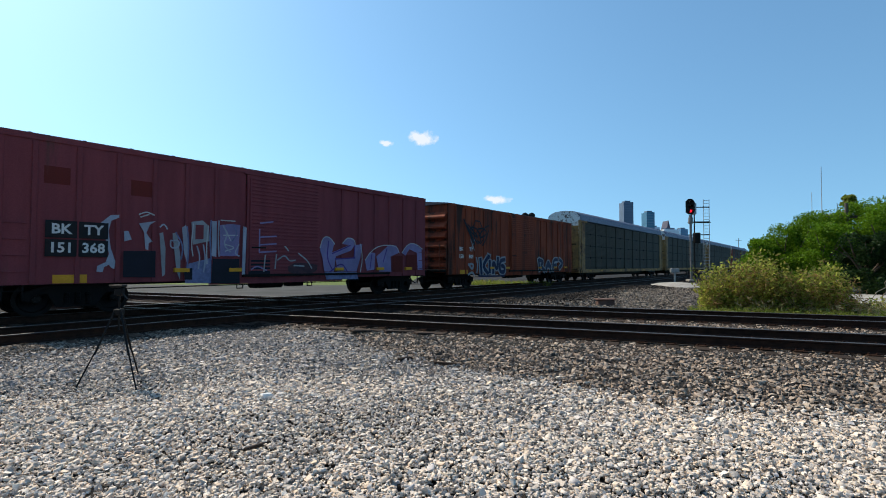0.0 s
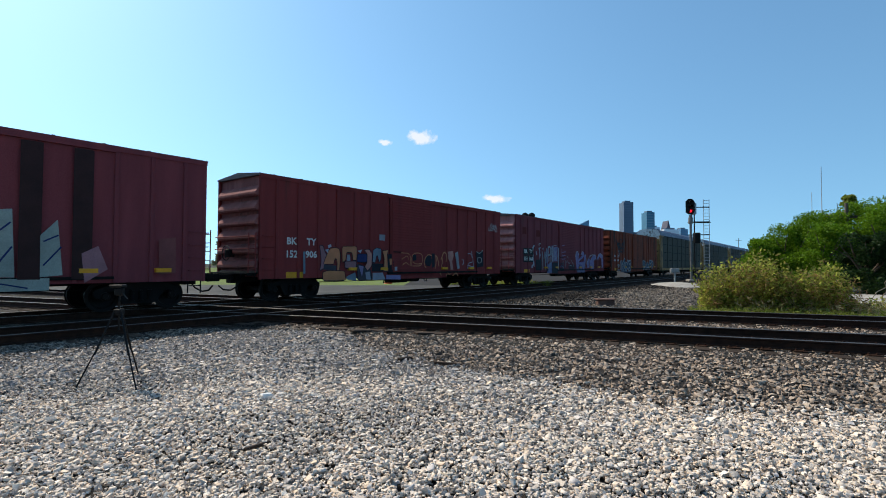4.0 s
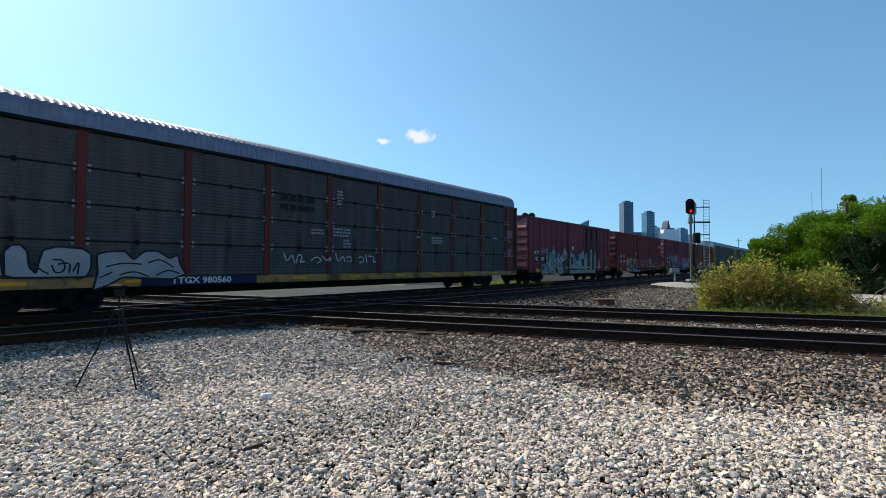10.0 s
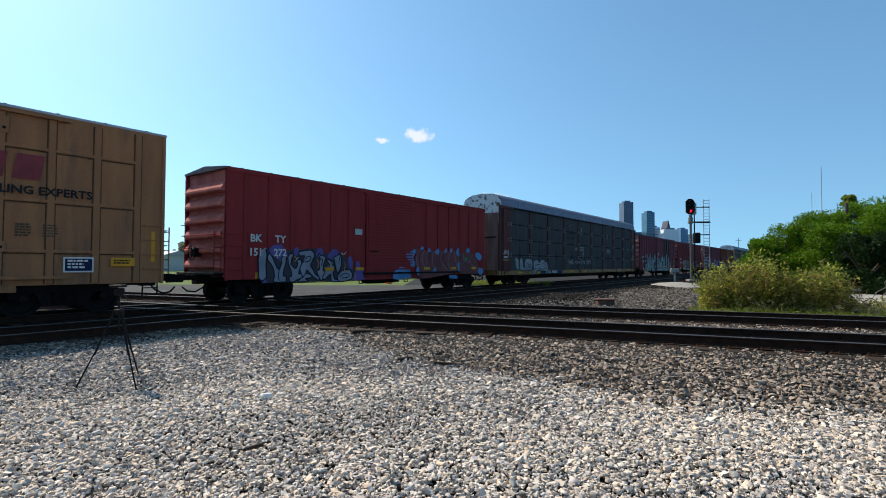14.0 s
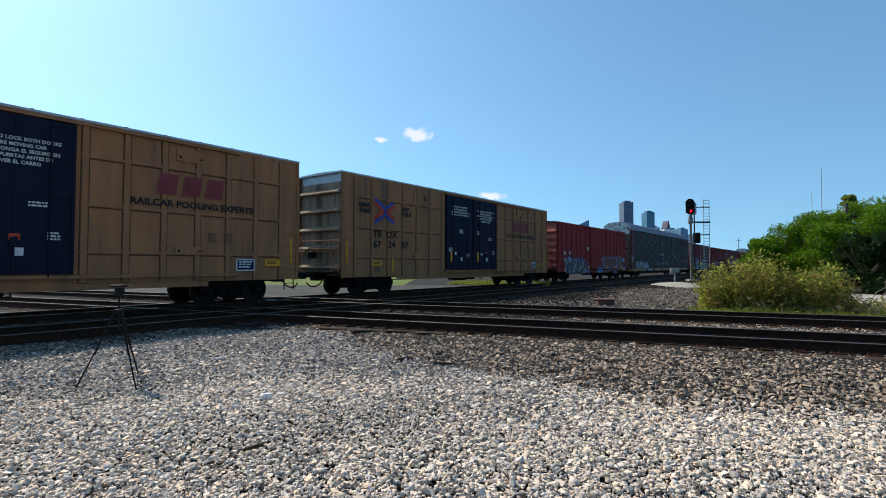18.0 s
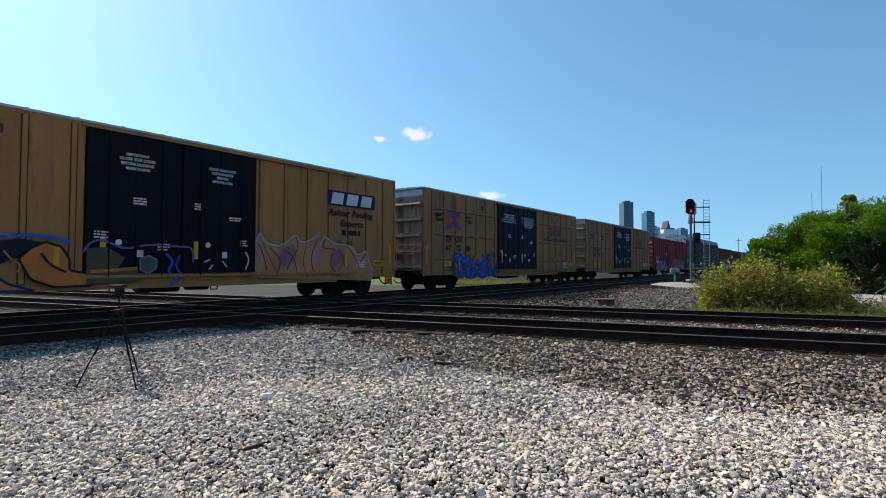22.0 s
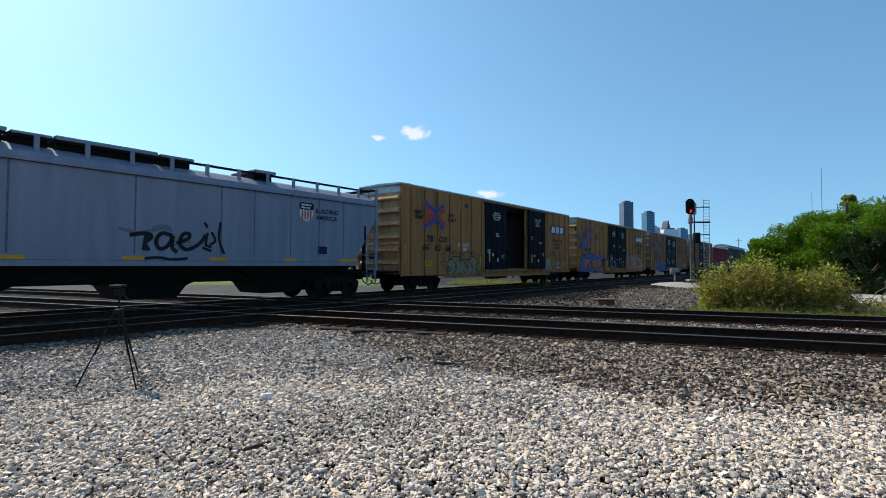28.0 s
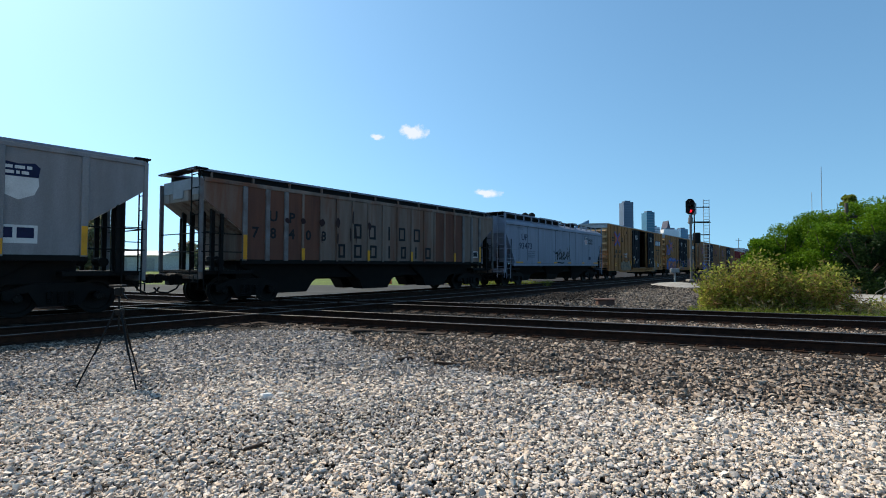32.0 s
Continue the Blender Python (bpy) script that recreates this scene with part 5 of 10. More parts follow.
# nearer the crossing the stone is greyer and dustier, in uneven patches
grey = rng.uniform(0, 1, len(zz)) < np.clip((zz - 5.6 + 0.7 * np.sin(xx * 0.9 + 1) + 0.5 * np.sin(zz * 1.7 - xx * 0.6)) / 2.6 - np.clip(xx - 1, 0, 3) * 0.25, 0.05, 0.95)
# left strip along the track bed: the train's shadow painted as darker stone
train_shade = (train_dist(xx, zz) > 10.9 + 0.25 * rng.normal(0, 1, len(xx))) & (xx < -2)
for pick, mat, text in ((~grey & ~train_shade, "gravel", "pale grey and buff crushed stone, loose and sunlit"), (grey & ~train_shade, "gravel_grey", "dusty grey crushed stone near the crossing"), (train_shade, "waste", "crushed stone at the foot of the track bed, train shadow put into its colour")):
    stones("gravel", place_[pick], size[pick], M[mat], text, 3)

BALLAST_TOP = -0.215


def berm(name, turn, dist, u0, u1, half, label):
    """The raised bed of a track."""
    bm = bmesh.new()
    extrude_x(bm, [(-half - 0.35, GROUND_Z - 0.02), (half + 0.35, GROUND_Z - 0.02), (half, BALLAST_TOP), (-half, BALLAST_TOP)], u0, u1)
    d = Vector((math.sin(radians(turn)), math.cos(radians(turn)), 0))
    n_ = Vector((-d.y, d.x, 0)) if turn == TRAIN_TURN else Vector((d.y, -d.x, 0))
    c = n_ * dist
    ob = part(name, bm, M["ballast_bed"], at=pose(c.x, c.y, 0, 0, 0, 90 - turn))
    return tagged(ob, label, "ballast", kind="structure")


# bed colour darkened far below its stones to deepen the shade there
M["ballast_bed"] = surface("shade_darkened_ballast", (0.032, 0.027, 0.022), (0.018, 0.015, 0.013), 0.95, scale=9, grain=38, bump=0.9, depth=0.03)
berm("ballast_cross", CROSS_TURN, TRACK_CROSS_A, -60, 90, 1.75, "brown-grey ballast bed of the near crossing track")
berm("ballast_cross", CROSS_TURN, TRACK_CROSS_B, -60, 90, 1.75, "brown-grey ballast bed of the far crossing track")
berm("ballast_train", TRAIN_TURN, TRACK_TRAIN, -60, 420, 1.75, "dark ballast bed under the train")
berm("ballast_train", TRAIN_TURN, TRACK_NEAR, -60, 420, 1.75, "dark ballast bed of the empty track beside the train")


def rail_mesh(u0, u1):
    bm = bmesh.new()
    prof = [(-0.075, -0.18), (0.075, -0.18), (0.075, -0.168), (0.012, -0.145), (0.010, -0.05), (0.036, -0.036), (0.037, -0.008), (0.030, 0.0), (-0.030, 0.0), (-0.037, -0.008), (-0.036, -0.036), (-0.010, -0.05), (-0.012, -0.145), (-0.075, -0.168)]
    extrude_x(bm, prof, u0, u1)
    for f in bm.faces:
        if f.normal.z > 0.55 and f.calc_center_median().z > -0.01:
            f.material_index = 1
    return mesh_of(bm, "rail", [M["rail_side"], M["rail_top"]])


TIE = mesh_of(block(-0.115, 0.115, -1.32, 1.32, -0.36, -0.186, 0.012), "crosstie", M["tie"])


def plate_mesh():
    bm = block(-0.1, 0.1, -0.19, 0.19, -0.187, -0.176, 0.004)
    for x, y in ((-0.06, -0.1), (0.06, 0.1), (0.06, -0.1), (-0.06, 0.1)):
        box(bm, x - 0.012, x + 0.012, y - 0.02, y + 0.02, -0.178, -0.150)
    return mesh_of(bm, "tie_plate", M["rail_side"])


PLATE = plate_mesh()


def track(turn, dist, u0, u1, ties, lift, label, plates=()):
    """A track: two rails and its ties; the ties lie where ties says."""
    d = Vector((math.sin(radians(turn)), math.cos(radians(turn)), 0))
    n_ = Vector((-d.y, d.x, 0)) if turn == TRAIN_TURN else Vector((d.y, -d.x, 0))
    c = n_ * dist
    t = empty("railway_track", pose(c.x, c.y, 0, 0, 0, 90 - turn), label, "railway track", kind="structure")
    me = rail_mesh(u0, u1)
    for s in (-1, 1):
        part("rail", me, None, t, "worn steel rail with rusty sides", pose(0, s * GAUGE / 2, lift))
    r = random.Random(int(dist * 10))
    u = ties[0]
    while u < ties[1]:
        tie = part("crosstie", TIE, None, t, at=pose(u, r.uniform(-0.05, 0.05), r.uniform(-0.02, 0.0), 0, 0, r.uniform(-1.2, 1.2)))
        if plates and plates[0] < u < plates[1]:
            for s in (-1, 1):
                part("tie_plate", PLATE, None, t, at=pose(u, s * GAUGE / 2, lift))
        u += 0.53
    return t


track(CROSS_TURN, TRACK_CROSS_A, -60, 90, (-16, 24), 0.003, "near crossing track with rusty rails and weathered ties", plates=(-16, 8))
track(CROSS_TURN, TRACK_CROSS_B, -60, 90, (-16, 24), 0.003, "far crossing track with rusty rails and weathered ties", plates=(-16, 8))
track(TRAIN_TURN, TRACK_NEAR, -60, 420, (-14, 55), 0.0, "empty track beside the train, in its shadow")
track(TRAIN_TURN, TRACK_TRAIN, -60, 420, (-14, 55), 0.0, "track that carries the train")

# loose ballast on and beside the beds
n = 96000
uu = rng.uniform(-15, 13, n)
ww = -5.9 + 12.7 * rng.uniform(0, 1, n) ** 1.2
px, py = CD.x * uu + CN.x * (TRACK_CROSS_A + ww), CD.y * uu + CN.y * (TRACK_CROSS_A + ww)
ontie = (np.abs((uu + 16 + 0.265) % 0.53 - 0.265) < 0.125) & ((np.abs(ww) < 1.32) | (np.abs(ww - TRACK_CROSS_B + TRACK_CROSS_A) < 1.32)) & (rng.uniform(0, 1, n) < 0.85)
edge = bed_edge(px) - 0.15 + 0.3 * rng.normal(0, 1, n)
keep = ~ontie & (train_dist(px, py) < 15.5) & (py > 2) & (cross_dist(px, py) > np.minimum(edge, 9.8))
for s in (-1, 1):
    for dd in (0.0, TRACK_CROSS_B - TRACK_CROSS_A):
        keep &= np.abs(ww - dd - s * GAUGE / 2) > 0.11
for dd in (TRACK_NEAR, TRACK_TRAIN):
    for s in (-1, 1):
        keep &= np.abs(train_dist(px, py) - dd - s * GAUGE / 2) > 0.11
px, py = px[keep], py[keep]
onbed = (np.abs(cross_dist(px, py) - TRACK_CROSS_A) < 1.8) | (np.abs(cross_dist(px, py) - TRACK_CROSS_B) < 1.8) | (np.abs(train_dist(px, py) - TRACK_NEAR) < 1.8)
hgt = np.where(onbed, BALLAST_TOP - 0.012, GROUND_Z + 0.006) + 0.02 * rng.uniform(0, 1, len(px))
cd = cross_dist(px, py)
fuzz = rng.normal(0, 0.6, len(px))
# where stones turn dark: sooty beds, and the train's shadow painted in
soot_shadow = (train_dist(px, py) > TRACK_NEAR - 1.9) | ((np.minimum(np.abs(cd - TRACK_CROSS_A), np.abs(cd - TRACK_CROSS_B)) < 0.8) & (px < 7 + 2 * fuzz)) | ((np.abs(cd - TRACK_CROSS_A - 2.2) < 1.5) & (px < 3.5 + fuzz))
for pick, mat, text in ((~soot_shadow, "ballast", "brown-grey broken ballast stones round the tracks"), (soot_shadow, "sooty_shaded", "ballast stones in the crossing, colour darkened for soot and train shadow")):
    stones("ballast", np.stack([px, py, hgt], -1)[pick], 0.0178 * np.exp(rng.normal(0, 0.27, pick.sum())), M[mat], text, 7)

# the train's shoulder and the waste ground right of the crossing
n = 42000
uu, ww = rng.uniform(9, 60, n), rng.uniform(4.0, 12.2, n)
px, py = TD.x * uu + TL.x * ww, TD.y * uu + TL.y * ww
keep = cross_dist(px, py) > TRACK_CROSS_B + 1.5
px, py = px[keep], py[keep]
spot = np.stack([px, py, GROUND_Z + 0.012 + 0.1 * np.exp(-((train_dist(px, py) - 9.8) / 1.2) ** 2)], -1)
# the shoulder's dark stones paint in the train's shadow as well as soot
soot_shadow = train_dist(px, py) > 8.9 + 0.5 * rng.normal(0, 1, len(px)) + 0.6 * np.sin(px * 0.7)
for pick, mat, text in ((~soot_shadow, "waste", "dusty ballast stones beside the main line"), (soot_shadow, "sooty_shaded", "ballast stones on the main line's shoulder, colour darkened for soot and train shadow")):
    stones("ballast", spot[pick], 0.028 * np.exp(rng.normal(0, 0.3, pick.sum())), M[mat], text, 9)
# the rest of the gravel yard round the eye, in coarser stone
n = 15000
px, py = rng.uniform(-14, 14, n), rng.uniform(-9, 9.5, n)
keep = ((np.abs(px) > py * 0.98 + 0.02) | (py < 2.6)) & (cross_dist(px, py) < 9.5) & (train_dist(px, py) < 11)
px, py = px[keep], py[keep]
stones("gravel", np.stack([px, py, GROUND_Z + 0.008 + 0.02 * rng.uniform(0, 1, len(px))], -1), 0.052 * np.exp(rng.normal(0, 0.3, len(px))), M["gravel"], "coarse pale crushed stone behind and beside the tripod", 15)
# ---- plants ----
def leaf_cloud(pts, size, aspect, rs, up=0.3):
    """A mesh of leaves: a small folded quad at each point."""
    n = len(pts)
    d = rs.normal(0, 1, (n, 3))
    d[:, 2] = d[:, 2] * 0.7 + up
    d /= np.linalg.norm(d, axis=1)[:, None]
    s = np.cross(d, rs.normal(0, 1, (n, 3)))
    s /= np.linalg.norm(s, axis=1)[:, None]
    k = size * rs.uniform(0.6, 1.4, (n, 1))
    tip, mid = pts + d * k, pts + d * k * 0.45
    w = s * k * aspect
    v = np.stack([pts, mid + w, tip, mid - w], 1).reshape(-1, 3)
    me = bpy.data.meshes.new("leaves")
    me.vertices.add(n * 4)
    me.vertices.foreach_set("co", v.astype(np.float32).ravel())
    me.loops.add(n * 4)
    me.loops.foreach_set("vertex_index", np.arange(n * 4, dtype=np.int32))
    me.polygons.add(n)
    me.polygons.foreach_set("loop_start", np.arange(0, n * 4, 4, dtype=np.int32))
    me.update(calc_edges=True)
    return me


def limbs(rs, height, spread, trunk_r, count=7):
    bm = bmesh.new()
    def limb(a, b, r0, r1, n=6):
        q = (b - a).to_track_quat("Z", "Y").to_matrix()
        rings = [[bm.verts.new(c + q @ Vector((r * math.cos(6.283 * i / n), r * math.sin(6.283 * i / n), 0))) for i in range(n)] for c, r in ((a, r0), (b, r1))]
        for i in range(n):
            bm.faces.new((rings[0][i], rings[0][(i + 1) % n], rings[1][(i + 1) % n], rings[1][i]))
        bm.faces.new(rings[1])
    base, fork = Vector((0, 0, -0.05)), Vector((rs.normal(0, 0.1), rs.normal(0, 0.1), height * 0.32))
    limb(base, fork, trunk_r, trunk_r * 0.75)
    for k in range(count):
        a = 6.283 * k / count + rs.uniform(-0.4, 0.4)
        mid = fork + Vector((math.cos(a) * spread * 0.4, math.sin(a) * spread * 0.4, height * rs.uniform(0.15, 0.35)))
        limb(fork, mid, trunk_r * 0.6, trunk_r * 0.35)
        for j in range(2):
            b = a + rs.uniform(-0.6, 0.6)
            limb(mid, mid + Vector((math.cos(b) * spread * 0.4, math.sin(b) * spread * 0.4, height * rs.uniform(0.1, 0.3))), trunk_r * 0.35, trunk_r * 0.12, 5)
    return bm


def shrub(name, x, y, height, spread, leaves, mat, label, category, seed, size=0.16, clumps=26, group="", low=0.05, aspect=0.32):
    """A tree or shrub: tapered trunk with limbs and a crown of leaves gathered in uneven clumps."""
    rs = np.random.default_rng(seed)
    t = empty(name, pose(x, y, GROUND_Z), label, category, group)
    part("trunk", limbs(rs, height, spread, 0.05 + height * 0.018), M["bark"], t)
    th, ph = rs.uniform(0, 6.283, clumps), rs.uniform(0, 1, clumps)
    rad = spread * np.sqrt(rs.uniform(0.1, 1, clumps)) * (1 - 0.55 * ph ** 2)
    cz = height * (low + (0.97 - low) * ph)
    c = np.stack([rad * np.cos(th), rad * np.sin(th), cz], -1)
    which = rs.integers(0, clumps, leaves)
    off = rs.normal(0, 1, (leaves, 3))
    off *= (rs.uniform(0.35, 1, (leaves, 1)) ** 0.5) / np.linalg.norm(off, axis=1)[:, None]
    cr = spread * rs.uniform(0.16, 0.34, clumps)
    p = c[which] + off * cr[which][:, None] * np.array([1, 1, 0.75])
    p[:, 2] = np.maximum(p[:, 2], 0.03)
    me = leaf_cloud(p, size, aspect, rs)
    me.materials.append(mat)
    part("crown", me, None, t)
    return t


# bright green thicket beyond the crossing, its edge falling away towards the signal
for k, (x, y, h, s, leaves) in enumerate(((17.3, 26.8, 3.0, 1.1, 16000), (18.5, 26.6, 3.75, 1.5, 21000), (20.2, 26.4, 4.4, 1.9, 26000), (22.5, 26.0, 4.85, 2.1, 28000), (24.8, 25.6, 5.1, 2.3, 26000),
                                          (21.4, 24.0, 4.5, 1.8, 19000), (19.2, 24.9, 3.7, 1.5, 15000), (27.4, 26.6, 5.7, 2.6, 20000), (23.4, 23.2, 4.7, 1.8, 19000))):
    shrub("thicket_shrub", x * 1.16, y * 1.16, 1.56 + (h - 1.56) * 1.16, s * 1.16, int(leaves * 1.2), M["leaf_bright"], "dense bright green shrub beside the crossing tracks", "shrub", 100 + k, 0.115, 200, "thicket of shrubs", 0.12, aspect=0.26)
# near-black leaves paint in the deep shade of the hollow under the thicket
shrub("hollow_shade_shrub", 21.0, 24.5, 3.1, 1.6, 15000, M["leaf_hollow_shade"], "shrub in the hollow under the thicket, shade put into its leaf colour", "shrub", 133, 0.13, 40, "thicket of shrubs")
shrub("hollow_shade_shrub", 23.0, 24.4, 3.1, 1.6, 12000, M["leaf_hollow_shade"], "shrub in the hollow under the thicket, shade put into its leaf colour", "shrub", 131, 0.15, 30, "thicket of shrubs")
shrub("hollow_shade_shrub", 28.3, 26.5, 3.7, 2.0, 9000, M["leaf_hollow_shade"], "shrub in the hollow under the thicket, shade put into its leaf colour", "shrub", 132, 0.15, 30, "thicket of shrubs")


def weeds(name, u0, u1, w0, w1, count, height, mat, label, seed, leafiness=9, size=0.09, thin=0.3):
    """Tall weeds beyond the crossing tracks: stems with leaves, one mass."""
    rs = np.random.default_rng(seed)
    u, w = rs.uniform(u0, u1, count), rs.uniform(w0, w1, count)
    hgt = height * rs.uniform(0.45, 1.28, count) * (0.86 + 0.1 * np.sin(u * 1.3) + 0.12 * np.sin(u * 3.1 + w))
    base = np.stack([CD.x * u + CN.x * w, CD.y * u + CN.y * w, np.full(count, GROUND_Z)], -1)
    lean = rs.normal(0, 0.13, (count, 2))
    f = rs.uniform(0.05, 1, (count, leafiness))
    p = base[:, None, :] + np.stack([lean[:, :1] * f * hgt[:, None], lean[:, 1:] * f * hgt[:, None], f * hgt[:, None]], -1) + rs.normal(0, 0.05, (count, leafiness, 3))
    p = p.reshape(-1, 3)
    p[:, 2] = np.maximum(p[:, 2], GROUND_Z + 0.01)
    me = leaf_cloud(p, size, thin, rs, 0.5)
    me.materials.append(mat)
    return tagged(new(name, me), label, "weeds", kind="stuff")


weeds("tall_weeds", -6.25, -2.1, 18.8, 20.3, 1150, 1.60, M["leaf_weed"], "tall yellow-green weeds along the crossing tracks", 201, 15, 0.115, 0.24)
weeds("dry_stalks", -6.6, -2.4, 18.7, 20.4, 620, 1.35, M["leaf_stalk"], "thin brown dry stalks among the weeds", 206, 7, 0.2, 0.06)
weeds("low_weeds", -11, -6.0, 19.2, 21.5, 700, 0.45, M["leaf_weed"], "thin yellow-green weeds before the hollow", 204, 9, 0.09)
weeds("dry_grass", -14, -3.0, 18.5, 20.5, 800, 0.5, M["leaf_dry"], "dry straw-coloured grass among the weeds", 202, 5, 0.22, 0.05)
bm = bmesh.new()
lathe(bm, [(3.0, 0), (2.6, 0.12), (1.5, 0.26), (0.4, 0.30)], 16, pose(20.4, 22.9, GROUND_Z - 0.02))
tagged(part("sand_heap", bm, M["concrete"]), "low bank of pale sand under the thicket", "sand heap")
weeds("low_grass", -14, -1.6, 18.0, 19.0, 3000, 0.2, M["leaf_grass"], "low green grass at the edge of the ballast", 203, 4, 0.10, 0.12)
# bare dead branches in the hollow under the thicket
dead = empty("dead_branches", pose(18.9, 20.4, GROUND_Z), "pale bare dead branches under the thicket", "branches")
rb = random.Random(12)
for k in range(9):
    bm = bmesh.new()
    a = Vector((rb.uniform(-0.8, 1.2), rb.uniform(-0.3, 0.6), 0))
    for q in range(4):
        b = a + Vector((rb.uniform(-0.35, 0.4), rb.uniform(-0.2, 0.2), rb.uniform(0.2, 0.45)))
        bar(bm, a, b, 0.022 - 0.004 * q, 5)
        a = b
    part("branch", bm, M["dead_wood"], dead)

# ---- far skyline ----
FAR = 1500.0


def tower(name, cx, half, top, depth, material, label, roof="flat", band=None, back=0.0):
    """A high-rise: body, floor bands and its roof shape; sizes as tangents seen from the eye."""
    x, w, h = cx * FAR, half * FAR, top * FAR
    t = empty(name, pose(x * (1 + back / FAR), FAR + back, GROUND_Z), label, "skyscraper", "downtown skyline")
    bm = bmesh.new()
    if roof == "slant":
        extrude_y(bm, [(-w, 0), (w, 0), (w, h), (-w, h * 0.82)], 0, depth)
    elif roof == "gable":
        extrude_y(bm, [(-w, 0), (w, 0), (w, h * 0.55), (w * 0.55, h * 0.7), (w * 0.5, h * 0.78), (0.0, h), (-w * 0.5, h * 0.78), (-w * 0.55, h * 0.7), (-w, h * 0.55)], 0, depth)
    else:
        box(bm, -w, w, 0, depth, 0, h)
    part("wall", bm, material, t)
    if roof == "flat":
        part("roof_plant", block(-w * 0.6, w * 0.6, depth * 0.2, depth * 0.8, h, h + 5), M["tower_grey"], t)
    strip = mesh_of(block(-w * 1.005, w * 1.005, -0.4, 0, -1.0, 1.0), "window_band", band or M["tower_glass"])
    n = max(3, int(h / 8))
    for k in range(n):
        z = (k + 0.5) * h * (0.98 if roof == "flat" else 0.5) / n
        part("window_band", strip, None, t, at=pose(0, 0, z))
    return t


M["tower_grey"] = surface("grey_granite_cladding", (0.125, 0.165, 0.225), (0.10, 0.135, 0.19), 0.6, scale=0.02, grain=0.4)
M["tower_teal"] = surface("teal_curtain_glass", (0.07, 0.17, 0.235), (0.055, 0.135, 0.195), 0.25, 0.3, scale=0.02, grain=0.4)
M["tower_blue"] = surface("blue_curtain_glass", (0.12, 0.23, 0.34), (0.10, 0.19, 0.29), 0.25, 0.3, scale=0.02, grain=0.4)
M["tower_white"] = surface("white_cladding", (0.85, 0.86, 0.87), (0.74, 0.75, 0.77), 0.7, scale=0.02, grain=0.4)
M["tower_red"] = surface("red_granite_cladding", (0.12, 0.115, 0.15), (0.10, 0.095, 0.125), 0.7, scale=0.02, grain=0.4)
M["tower_glass"] = surface("dim_window_band", (0.15, 0.195, 0.26), (0.13, 0.17, 0.23), 0.2, 0.2, scale=0.05, grain=0.5)
for q, (nm, cx, hw_, tp, mt, lb, rf) in enumerate((
        ("office_tower", 0.3742, 0.0096, 0.128, "tower_grey", "tall slim grey granite office tower", "flat"),
        ("glass_tower", 0.4185, 0.0080, 0.108, "tower_teal", "teal glass office tower with a stepped top", "flat"),
        ("white_tower", 0.4265, 0.0102, 0.078, "tower_white", "broad white office block", "flat"),
        ("gabled_tower", 0.4545, 0.0095, 0.092, "tower_red", "red granite tower with a stepped gable", "gable"),
        ("low_block", 0.4600, 0.0150, 0.071, "tower_white", "white block with vaulted roof", "flat"),
        ("blue_block", 0.4860, 0.0075, 0.075, "tower_blue", "blue glass office block", "flat"),
        ("slanted_tower", 0.278, 0.0165, 0.0935, "tower_blue", "blue glass tower with a slanted roof", "slant"),
        ("far_block", 0.3930, 0.0150, 0.066, "tower_blue", "bluish glass downtown office block", "flat"),
        ("far_block", 0.4440, 0.0060, 0.060, "tower_grey", "plain grey downtown office block", "flat"),
        ("far_block", 0.4990, 0.0050, 0.062, "tower_white", "pale far downtown office block", "flat"))):
    tower(nm, cx, hw_, tp, 40, M[mt], lb, rf, M["tower_white"] if nm == "low_block" else None, -40.0 if nm == "low_block" else q * 6.0)

# ---- signals, poles and boxes ----
def signal_head(parent, x, y, z, lamp, size=1.0):
    """A long rounded background with two hooded lenses, facing the eye."""
    bm = bmesh.new()
    w, h = 0.42 * size, 0.72 * size
    out = []
    for k in range(13):
        a = math.pi * k / 12
        out.append((x + w * math.cos(a), z + h - w + w * math.sin(a)))
    for k in range(13):
        a = math.pi + math.pi * k / 12
        out.append((x + w * math.cos(a), z - h + w + w * math.sin(a)))
    extrude_y(bm, out, y, y + 0.03)
    box(bm, x - 0.22 * size, x + 0.22 * size, y + 0.03, y + 0.5, z - h * 0.75, z + h * 0.8, 0.05)
    head = part("signal_head", bm, M["signal_black"], parent)
    for k in (-1, 0, 1):
        c = z + k * 0.4 * size
        bm = bmesh.new()
        n = 14
        for i in range(n):
            a, b = math.pi * (i / n * 1.5 - 0.25), math.pi * ((i + 1) / n * 1.5 - 0.25)
            r = 0.15 * size
            v = [bm.verts.new((x + r * math.cos(q), yy, c + r * math.sin(q))) for q, yy in ((a, y), (b, y), (b, y - 0.22), (a, y - 0.22))]
            bm.faces.new(v)
        part("hood", bm, M["signal_black"], head)
        bm = bmesh.new()
        lathe(bm, [(0.13 * size, 0), (0.13 * size, 0.02)], 16, pose(x, y - 0.004, c, 90))
        part("lens", bm, M["red_lamp"] if (lamp and k == -1) else M["signal_black"], head, "lit red lens" if (lamp and k == -1) else "unlit lens")
    return head


SX, SY = 22.95, 46.0
sig = empty("railway_signal", pose(0, 0, 0), "tall railway signal on a silver mast, showing red", "railway signal")
bm = bmesh.new()
bar(bm, (SX, SY, GROUND_Z), (SX, SY, 5.6), 0.10, 12)
bar(bm, (SX, SY, 5.2), (SX, SY, 5.75), 0.2, 12)
bar(bm, (SX, SY, 5.7), (SX, SY, 6.0), 0.15, 12)
part("mast", bm, M["dull_alu"], sig)
signal_head(sig, SX - 0.16, SY - 0.3, 6.75, True, 1.02)
